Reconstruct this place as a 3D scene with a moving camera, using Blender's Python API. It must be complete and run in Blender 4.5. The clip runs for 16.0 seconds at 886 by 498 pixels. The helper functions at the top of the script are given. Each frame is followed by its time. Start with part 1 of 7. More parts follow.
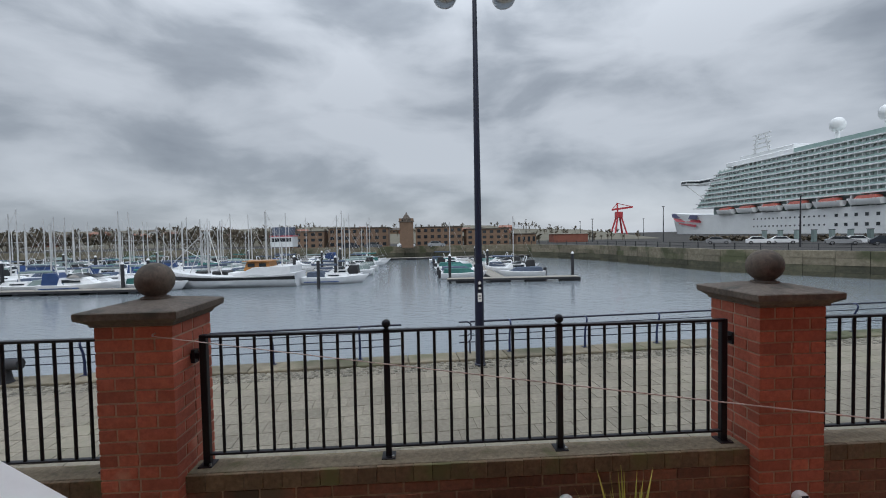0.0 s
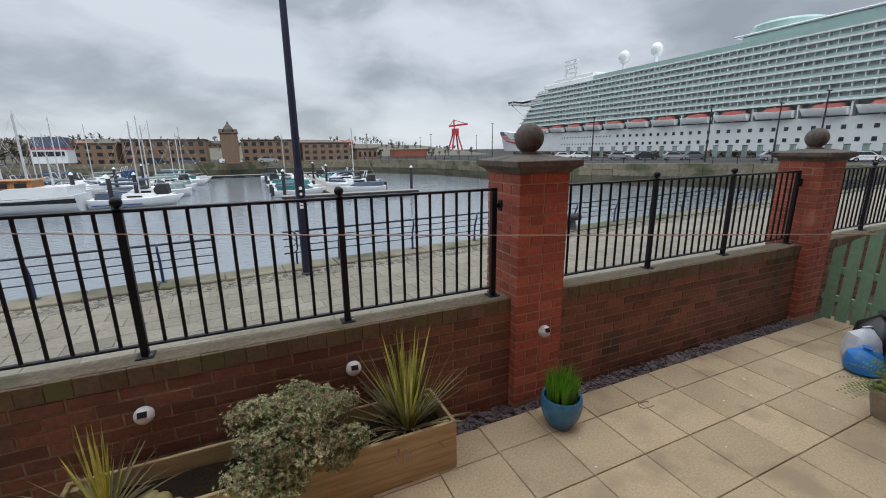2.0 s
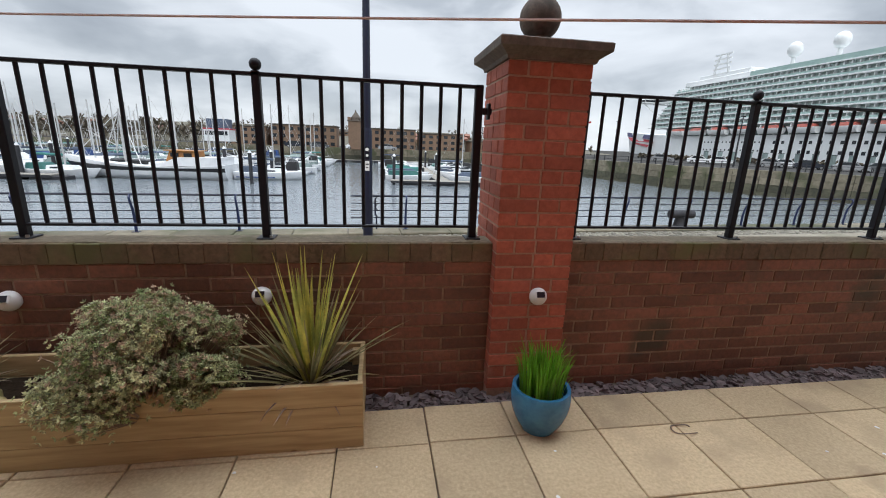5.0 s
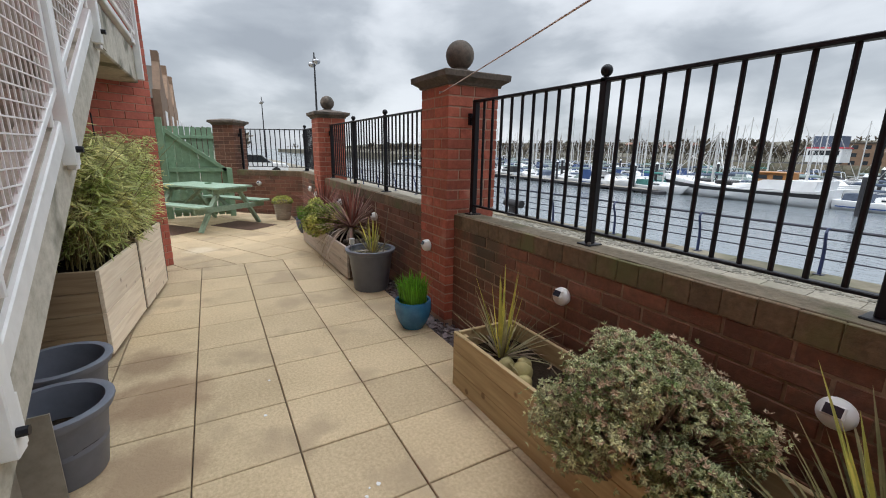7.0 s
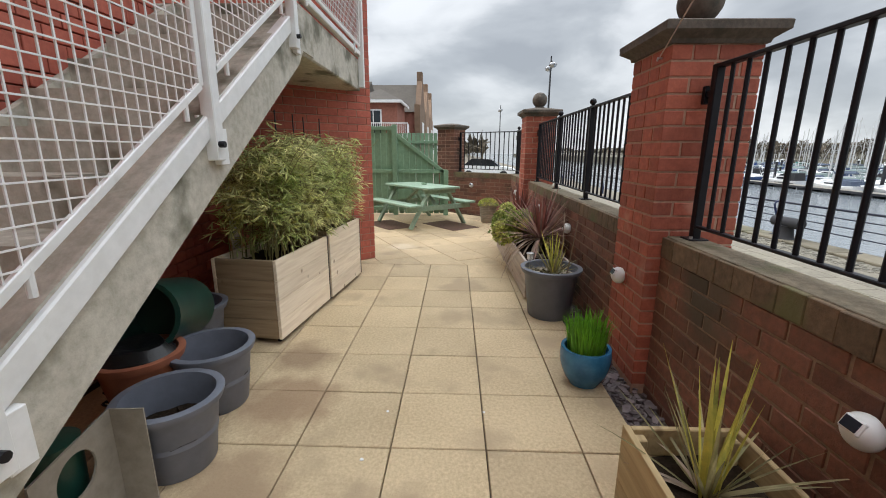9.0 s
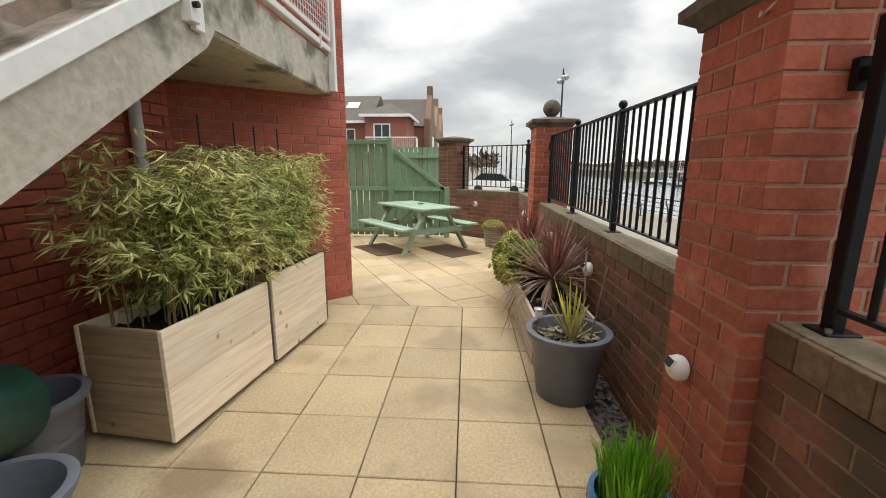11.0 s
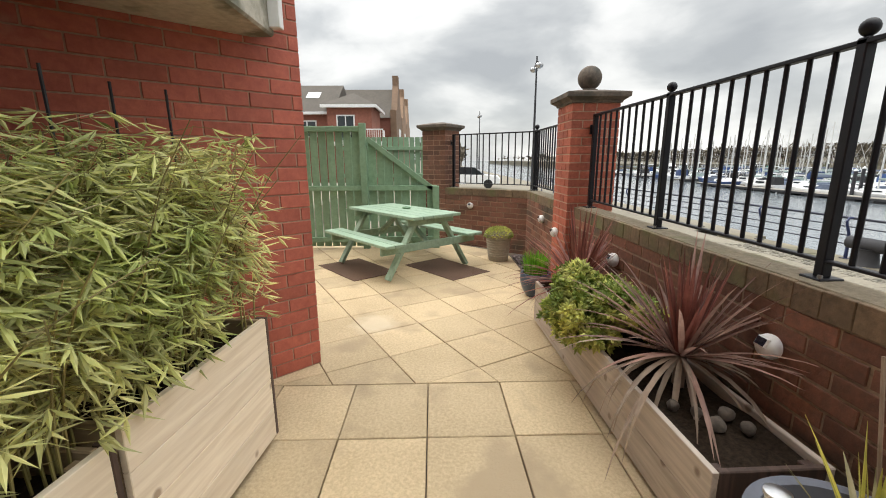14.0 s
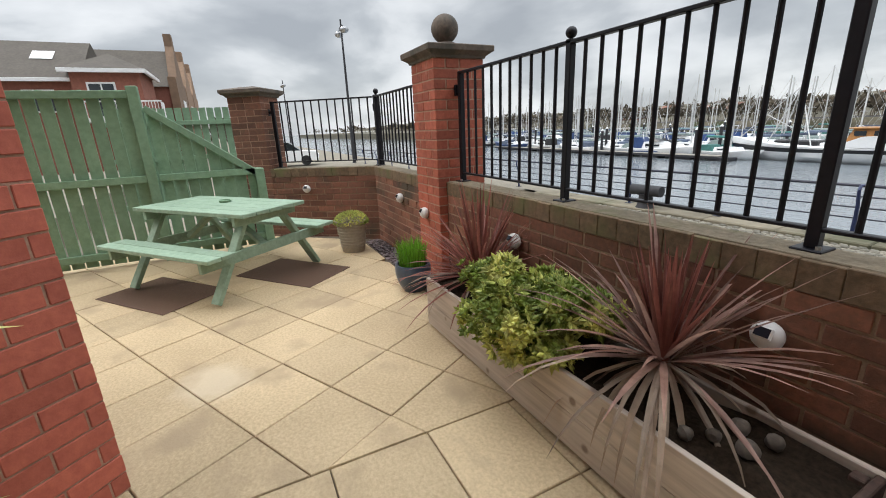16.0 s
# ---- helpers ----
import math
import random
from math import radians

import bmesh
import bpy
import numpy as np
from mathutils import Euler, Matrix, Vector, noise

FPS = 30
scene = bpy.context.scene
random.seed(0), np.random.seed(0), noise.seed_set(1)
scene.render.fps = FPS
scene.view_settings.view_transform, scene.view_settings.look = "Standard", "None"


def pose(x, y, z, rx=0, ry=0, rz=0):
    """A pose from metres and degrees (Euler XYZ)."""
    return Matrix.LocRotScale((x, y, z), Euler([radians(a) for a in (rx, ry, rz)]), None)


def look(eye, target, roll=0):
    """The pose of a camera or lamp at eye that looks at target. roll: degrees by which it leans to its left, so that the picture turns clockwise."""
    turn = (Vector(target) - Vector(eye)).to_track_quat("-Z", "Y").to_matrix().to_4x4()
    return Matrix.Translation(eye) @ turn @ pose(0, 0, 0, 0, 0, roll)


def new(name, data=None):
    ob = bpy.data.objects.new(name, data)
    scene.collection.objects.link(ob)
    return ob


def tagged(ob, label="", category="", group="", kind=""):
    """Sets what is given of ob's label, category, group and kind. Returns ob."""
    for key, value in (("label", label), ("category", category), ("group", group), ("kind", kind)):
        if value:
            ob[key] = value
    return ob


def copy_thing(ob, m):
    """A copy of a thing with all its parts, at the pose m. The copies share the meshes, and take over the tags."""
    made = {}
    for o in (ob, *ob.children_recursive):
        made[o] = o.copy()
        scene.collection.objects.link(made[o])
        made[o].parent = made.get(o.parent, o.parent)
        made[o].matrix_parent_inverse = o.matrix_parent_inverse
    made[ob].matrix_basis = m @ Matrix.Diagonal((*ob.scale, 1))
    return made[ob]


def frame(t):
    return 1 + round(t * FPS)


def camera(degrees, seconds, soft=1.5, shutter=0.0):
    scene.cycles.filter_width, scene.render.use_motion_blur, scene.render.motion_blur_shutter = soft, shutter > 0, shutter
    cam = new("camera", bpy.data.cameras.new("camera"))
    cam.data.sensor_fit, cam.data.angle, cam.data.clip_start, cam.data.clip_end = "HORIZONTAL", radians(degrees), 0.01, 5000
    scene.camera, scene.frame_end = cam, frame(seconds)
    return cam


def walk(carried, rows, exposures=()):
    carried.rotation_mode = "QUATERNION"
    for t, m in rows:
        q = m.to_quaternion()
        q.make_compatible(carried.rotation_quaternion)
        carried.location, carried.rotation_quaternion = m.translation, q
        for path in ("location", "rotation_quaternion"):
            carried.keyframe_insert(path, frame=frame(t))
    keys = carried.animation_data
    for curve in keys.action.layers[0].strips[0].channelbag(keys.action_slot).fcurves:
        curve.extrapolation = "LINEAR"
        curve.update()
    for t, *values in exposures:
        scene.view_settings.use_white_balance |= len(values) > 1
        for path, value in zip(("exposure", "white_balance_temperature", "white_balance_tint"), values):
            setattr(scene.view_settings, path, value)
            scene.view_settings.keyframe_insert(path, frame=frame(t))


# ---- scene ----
cam = camera(94.0, 16.0, soft=1.0)
PATH = [
    (0, (-1.688, -2.68, 2.367), (-1.582, -0.684, 2.299), -1.1),
    (0.5, (-1.659, -2.681, 2.331), (-1.578, -0.691, 2.145), -1.3),
    (1, (-1.591, -2.689, 2.263), (-1.312, -0.737, 1.928), -1.6),
    (1.5, (-1.45, -2.678, 2.154), (-0.892, -0.807, 1.722), -1.3),
    (2, (-1.252, -2.643, 2.043), (-0.455, -0.87, 1.571), -0.7),
    (2.5, (-1.059, -2.676, 1.897), (-0.065, -1.011, 1.41), 0.0),
    (3, (-0.86, -2.703, 1.774), (0.286, -1.14, 1.28), 0.8),
    (3.2, (-0.775, -2.689, 1.714), (0.419, -1.164, 1.217), 1.1),
    (3.9, (-0.48, -2.64, 1.575), (0.56, -1.03, 1.075), 1.6),
    (4.7, (-0.2, -2.41, 1.455), (0.33, -0.54, 0.955), 2.0),
    (5.3, (-0.150, -2.196, 1.412), (-0.102, -0.257, 0.926), 2.1),
    (5.5, (-0.147, -2.143, 1.394), (-0.321, -0.209, 0.917), 2.0),
    (6, (-0.178, -2.0, 1.392), (-0.985, -0.248, 0.902), 1.6),
    (6.5, (-0.269, -1.847, 1.38), (-1.605, -0.438, 0.9), 1.2),
    (7, (-0.387, -1.729, 1.391), (-2.085, -0.782, 0.923), 1.0),
    (7.5, (-0.477, -1.556, 1.403), (-2.363, -1.071, 0.944), 0.9),
    (8, (-0.593, -1.43, 1.385), (-2.529, -1.254, 0.916), 0.9),
    (8.5, (-0.772, -1.307, 1.374), (-2.715, -1.286, 0.901), 0.6),
    (9, (-0.954, -1.2, 1.339), (-2.899, -1.256, 0.88), 0.3),
    (9.2, (-1.035, -1.146, 1.34), (-2.983, -1.212, 0.889), 0.5),
    (11.3, (-2.02, -1.013, 1.37), (-3.979, -1.131, 0.981), 0.3),
    (11.5, (-2.089, -1.012, 1.369), (-4.047, -1.133, 0.984), 0.4),
    (12, (-2.378, -1.071, 1.362), (-4.338, -1.188, 0.979), 0.7),
    (12.5, (-2.658, -1.176, 1.366), (-4.617, -1.286, 0.98), 0.6),
    (13, (-2.937, -1.256, 1.35), (-4.897, -1.334, 0.956), 0.3),
    (13.5, (-3.207, -1.328, 1.353), (-5.165, -1.354, 0.944), -0.0),
    (14, (-3.471, -1.445, 1.356), (-5.425, -1.399, 0.931), -0.3),
    (14.5, (-3.708, -1.503, 1.343), (-5.655, -1.361, 0.905), -0.5),
    (15, (-3.982, -1.506, 1.344), (-5.91, -1.235, 0.884), -1.1),
    (15.5, (-4.162, -1.528, 1.343), (-6.045, -1.069, 0.85), -1.6),
    (16, (-4.319, -1.629, 1.343), (-6.049, -0.802, 0.776), -2.5),
]
walk(cam, [(t, look(eye, target, roll)) for t, eye, target, roll in PATH],
     exposures=[(0.0, -0.54, 6200, 10), (1.0, -0.48, 6200, 10), (2.0, -0.22, 6300, 10), (3.0, -0.02, 6300, 10), (5.5, 0.1, 6400, 10), (7.5, 0.06, 6450, 10), (9.0, 0.16, 6600, 10), (11.5, 0.36, 7200, 10), (13.5, 0.38, 7150, 10), (15.0, 0.28, 7000, 10), (16.0, 0.14, 6700, 10)])


# ---- world, sun, exposure ----
SKY_GAIN = 1.0
world = bpy.data.worlds.new("overcast_sky")
scene.world = world
world.use_nodes = True
wn, wl = world.node_tree.nodes, world.node_tree.links
for n in list(wn):
    wn.remove(n)


def wnode(kind, **inputs):
    n = wn.new(kind)
    for key, value in inputs.items():
        n.inputs[key.replace("_", " ")].default_value = value
    return n


def wmath(op, a, b=None):
    n = wn.new("ShaderNodeMath")
    n.operation = op
    for k, v in enumerate((a, b)):
        if v is None:
            continue
        if isinstance(v, (int, float)):
            n.inputs[k].default_value = v
        else:
            wl.new(v, n.inputs[k])
    return n.outputs[0]


wco = wn.new("ShaderNodeTexCoord")
wsep = wn.new("ShaderNodeSeparateXYZ")
wl.new(wco.outputs["Generated"], wsep.inputs[0])
up = wmath("MAXIMUM", wsep.outputs[2], 0.0)
wcomb = wn.new("ShaderNodeCombineXYZ")
wl.new(wsep.outputs[0], wcomb.inputs[0])
wl.new(wsep.outputs[1], wcomb.inputs[1])
wl.new(wmath("MULTIPLY", wsep.outputs[2], 2.5), wcomb.inputs[2])
cloud = wnode("ShaderNodeTexNoise", Scale=3.4, Detail=8.0, Roughness=0.5, Distortion=0.25)
wl.new(wcomb.outputs[0], cloud.inputs["Vector"])
cloud2 = wnode("ShaderNodeTexNoise", Scale=1.6, Detail=3.0, Roughness=0.5)
wl.new(wcomb.outputs[0], cloud2.inputs["Vector"])
both = wmath("ADD", wmath("MULTIPLY", cloud.outputs[0], 0.65), wmath("MULTIPLY", cloud2.outputs[0], 0.35))
wramp = wn.new("ShaderNodeValToRGB")
els = wramp.color_ramp.elements
els[0].position, els[0].color = 0.38, (0.33, 0.36, 0.40, 1)
els[1].position, els[1].color = 0.62, (0.71, 0.745, 0.785, 1)
mid = els.new(0.47)
mid.color = (0.43, 0.465, 0.505, 1)
mid = els.new(0.54)
mid.color = (0.60, 0.635, 0.675, 1)
wl.new(both, wramp.inputs[0])
# an overcast sky grows brighter towards the zenith
haze = wmath("MULTIPLY", wmath("POWER", wmath("SUBTRACT", 1.0, up), 14.0), 0.2)
rise = wmath("ADD", wmath("ADD", 1.0, haze), wmath("MULTIPLY", wmath("POWER", up, 3.2), 5.2))
wmix = wn.new("ShaderNodeVectorMath")
wmix.operation = "SCALE"
wl.new(wramp.outputs[0], wmix.inputs[0])
wl.new(rise, wmix.inputs["Scale"])
sky = wn.new("ShaderNodeTexSky")
sky.sky_type, sky.sun_disc = "NISHITA", False
sky.sun_elevation, sky.sun_rotation = radians(48), radians(200)
bg_cloud = wn.new("ShaderNodeBackground")
bg_cloud.inputs[1].default_value = SKY_GAIN
wl.new(wmix.outputs[0], bg_cloud.inputs[0])
bg_sky = wn.new("ShaderNodeBackground")
bg_sky.inputs[1].default_value = 0.012
wl.new(sky.outputs[0], bg_sky.inputs[0])
wadd = wn.new("ShaderNodeAddShader")
wl.new(bg_cloud.outputs[0], wadd.inputs[0])
wl.new(bg_sky.outputs[0], wadd.inputs[1])
wout = wn.new("ShaderNodeOutputWorld")
wl.new(wadd.outputs[0], wout.inputs[0])

sun = new("sun", bpy.data.lights.new("sun", "SUN"))
sun.data.energy, sun.data.angle, sun.data.color = 1.0, radians(25), (1.0, 0.96, 0.9)
sun.matrix_world = look((0, 0, 60), (13, 38, 15))

# ---- materials ----
MATS = {}


def mat(name, a, b=None, rough=0.7, metal=0.0, scale=8.0, big=1.2, vary=0.15, bump=0.2, spec=0.5, stain=None, stain_scale=2.5, stain_at=0.58, island=False, leafy=False):
    """Two-scale procedural material in world metres: a to b by grain, value by object, an optional stain colour in patches."""
    if name in MATS:
        return MATS[name]
    m = bpy.data.materials.new(name)
    m.use_nodes = True
    nodes, links = m.node_tree.nodes, m.node_tree.links
    bsdf = nodes["Principled BSDF"]
    bsdf.inputs["Roughness"].default_value, bsdf.inputs["Metallic"].default_value = rough, metal
    bsdf.inputs["Specular IOR Level"].default_value = spec
    b = b or tuple(c * 0.75 for c in a)
    geo = nodes.new("ShaderNodeNewGeometry")
    info = nodes.new("ShaderNodeObjectInfo")
    fine = nodes.new("ShaderNodeTexNoise")
    fine.inputs["Scale"].default_value, fine.inputs["Detail"].default_value, fine.inputs["Roughness"].default_value = scale, 6.0, 0.65
    wide = nodes.new("ShaderNodeTexNoise")
    wide.inputs["Scale"].default_value, wide.inputs["Detail"].default_value = big, 3.0
    for n in (fine, wide):
        links.new(geo.outputs["Position"], n.inputs["Vector"])
    ramp = nodes.new("ShaderNodeValToRGB")
    ramp.color_ramp.elements[0].position, ramp.color_ramp.elements[0].color = 0.32, (*b, 1)
    ramp.color_ramp.elements[1].position, ramp.color_ramp.elements[1].color = 0.68, (*a, 1)
    half = nodes.new("ShaderNodeMath")
    half.operation = "MULTIPLY_ADD"
    links.new(wide.outputs[0], half.inputs[0])
    half.inputs[1].default_value = 0.5
    links.new(fine.outputs[0], half.inputs[2])
    low = nodes.new("ShaderNodeMath")
    low.operation = "SUBTRACT"
    links.new(half.outputs[0], low.inputs[0])
    low.inputs[1].default_value = 0.25
    links.new(low.outputs[0], ramp.inputs[0])
    colour = ramp.outputs[0]
    if stain:
        spots = nodes.new("ShaderNodeTexNoise")
        spots.inputs["Scale"].default_value, spots.inputs["Detail"].default_value = stain_scale, 5.0
        links.new(geo.outputs["Position"], spots.inputs["Vector"])
        sr = nodes.new("ShaderNodeMapRange")
        sr.inputs[1].default_value, sr.inputs[2].default_value = stain_at, stain_at + 0.12
        links.new(spots.outputs[0], sr.inputs[0])
        mix = nodes.new("ShaderNodeMix")
        mix.data_type = "RGBA"
        links.new(sr.outputs[0], mix.inputs[0])
        links.new(colour, mix.inputs[6])
        mix.inputs[7].default_value = (*stain, 1)
        colour = mix.outputs[2]
    if vary:
        hsv = nodes.new("ShaderNodeHueSaturation")
        vr = nodes.new("ShaderNodeMapRange")
        vr.inputs[3].default_value, vr.inputs[4].default_value = 1 - vary, 1 + vary
        links.new(geo.outputs["Random Per Island"] if island else info.outputs["Random"], vr.inputs[0])
        links.new(vr.outputs[0], hsv.inputs["Value"])
        links.new(colour, hsv.inputs["Color"])
        colour = hsv.outputs[0]
    links.new(colour, bsdf.inputs["Base Color"])
    if bump:
        bp = nodes.new("ShaderNodeBump")
        bp.inputs["Strength"].default_value, bp.inputs["Distance"].default_value = bump, 0.01
        links.new(fine.outputs[0], bp.inputs["Height"])
        links.new(bp.outputs[0], bsdf.inputs["Normal"])
    if leafy:
        thin = nodes.new("ShaderNodeBsdfTranslucent")
        links.new(colour, thin.inputs[0])
        both_ = nodes.new("ShaderNodeMixShader")
        both_.inputs[0].default_value = 0.38
        links.new(bsdf.outputs[0], both_.inputs[1])
        links.new(thin.outputs[0], both_.inputs[2])
        links.new(both_.outputs[0], nodes["Material Output"].inputs[0])
    MATS[name] = m
    return m


BRICK_PIER = mat("pier_brick", (0.43, 0.118, 0.07), (0.29, 0.072, 0.043), 0.75, scale=30, vary=0.22, bump=0.35, stain=(0.42, 0.20, 0.145), stain_scale=3.2, stain_at=0.62)
BRICK_WALL = mat("wall_brick", (0.225, 0.09, 0.055), (0.125, 0.058, 0.037), 0.8, scale=30, vary=0.32, bump=0.4, stain=(0.085, 0.06, 0.038), stain_scale=2.0, stain_at=0.55)
BRICK_HOUSE = mat("house_brick", (0.51, 0.14, 0.092), (0.39, 0.098, 0.066), 0.75, scale=24, vary=0.14, bump=0.3, stain=(0.40, 0.20, 0.16), stain_scale=3.0, stain_at=0.66)
BRICK_FAR = mat("far_brick", (0.27, 0.10, 0.07), (0.2, 0.075, 0.05), 0.85, scale=6, vary=0.15, bump=0.0)
BRICK_TAN = mat("tan_brick", (0.27, 0.17, 0.11), (0.2, 0.13, 0.085), 0.85, scale=3, vary=0.3, bump=0.0)
MORTAR = mat("mortar", (0.46, 0.30, 0.22), (0.33, 0.20, 0.145), 0.95, scale=40, vary=0.0, bump=0.4)
MORTAR_DARK = mat("wall_mortar", (0.33, 0.225, 0.155), (0.20, 0.135, 0.09), 0.95, scale=40, vary=0.0, bump=0.4)
COPING = mat("coping_brick", (0.20, 0.13, 0.078), (0.10, 0.072, 0.042), 0.85, scale=28, vary=0.16, bump=0.5, stain=(0.125, 0.12, 0.05), stain_scale=2.4, stain_at=0.52)
WEATHERED = mat("weathered_mortar", (0.225, 0.18, 0.12), (0.115, 0.095, 0.063), 0.9, scale=30, big=3, vary=0.0, bump=0.5, stain=(0.12, 0.11, 0.055), stain_scale=5, stain_at=0.55)
CAPSTONE = mat("capstone", (0.155, 0.125, 0.10), (0.085, 0.07, 0.058), 0.85, scale=35, big=5, vary=0.1, bump=0.4, stain=(0.06, 0.055, 0.045), stain_scale=6, stain_at=0.55)
SLAB = mat("paving_slab", (0.60, 0.465, 0.29), (0.43, 0.325, 0.195), 0.85, scale=60, big=1.7, vary=0.12, bump=0.5, stain=(0.41, 0.31, 0.195), stain_scale=2.3, stain_at=0.54)


def soil_stain(m, centre, radius, colour, seed):
    """A muddy patch with a ragged rim round a point of the floor."""
    nodes, links = m.node_tree.nodes, m.node_tree.links
    bsdf = nodes["Principled BSDF"]
    before = bsdf.inputs["Base Color"].links[0].from_socket
    geo = nodes.new("ShaderNodeNewGeometry")
    far = nodes.new("ShaderNodeVectorMath")
    far.operation = "DISTANCE"
    far.inputs[1].default_value = centre
    links.new(geo.outputs["Position"], far.inputs[0])
    rag = nodes.new("ShaderNodeTexNoise")
    rag.noise_dimensions = "4D"
    rag.inputs["W"].default_value, rag.inputs["Scale"].default_value, rag.inputs["Detail"].default_value = seed, 6.0, 5.0
    links.new(geo.outputs["Position"], rag.inputs["Vector"])
    add = nodes.new("ShaderNodeMath")
    add.operation = "MULTIPLY_ADD"
    links.new(rag.outputs[0], add.inputs[0])
    add.inputs[1].default_value = radius * 1.5
    links.new(far.outputs["Value"], add.inputs[2])
    edge = nodes.new("ShaderNodeMapRange")
    edge.inputs[1].default_value, edge.inputs[2].default_value = radius * 1.25, radius * 1.9
    edge.inputs[3].default_value, edge.inputs[4].default_value = 0.75, 0.0
    links.new(add.outputs[0], edge.inputs[0])
    mix = nodes.new("ShaderNodeMix")
    mix.data_type = "RGBA"
    links.new(edge.outputs[0], mix.inputs[0])
    links.new(before, mix.inputs[6])
    mix.inputs[7].default_value = (*colour, 1)
    links.new(mix.outputs[2], bsdf.inputs["Base Color"])


soil_stain(SLAB, (-2.95, -2.12, 0), 0.30, (0.27, 0.165, 0.095), 1.0)
soil_stain(SLAB, (-2.35, -2.12, 0), 0.26, (0.30, 0.20, 0.12), 4.0)
soil_stain(SLAB, (-3.45, -2.20, 0), 0.22, (0.25, 0.16, 0.095), 7.0)
soil_stain(SLAB, (-6.75, -1.95, 0), 0.20, (0.66, 0.55, 0.39), 9.0)
JOINT = mat("slab_joint", (0.13, 0.10, 0.07), (0.07, 0.055, 0.04), 0.95, scale=40, vary=0.0, bump=0.3)
SLATE = mat("slate_chip", (0.16, 0.122, 0.124), (0.075, 0.058, 0.06), 0.6, scale=20, vary=0.4, bump=0.2, island=True)
BLACK = mat("black_paint", (0.009, 0.009, 0.014), (0.005, 0.005, 0.008), 0.45, spec=0.3, scale=30, vary=0.0, bump=0.1)
QUAY_BLUE = mat("blue_post_paint", (0.016, 0.03, 0.105), (0.01, 0.018, 0.06), 0.4, scale=20, vary=0.0, bump=0.1)
NAVY = mat("navy_paint", (0.007, 0.011, 0.036), (0.005, 0.007, 0.02), 0.4, scale=20, vary=0.0, bump=0.1)
WHITE = mat("white_paint", (0.80, 0.80, 0.79), (0.70, 0.70, 0.685), 0.45, scale=12, vary=0.0, bump=0.08, stain=(0.55, 0.53, 0.47), stain_scale=5, stain_at=0.66)
CONCRETE = mat("stair_concrete", (0.56, 0.525, 0.45), (0.38, 0.355, 0.29), 0.9, scale=22, big=2.2, vary=0.0, bump=0.35, stain=(0.16, 0.155, 0.115), stain_scale=3.6, stain_at=0.54)
GREEN = mat("green_paint", (0.225, 0.36, 0.235), (0.17, 0.285, 0.18), 0.7, scale=18, big=2, vary=0.1, bump=0.25)
TABLE = mat("table_green_paint", (0.30, 0.42, 0.31), (0.21, 0.31, 0.22), 0.65, scale=22, big=2.5, vary=0.1, bump=0.3)


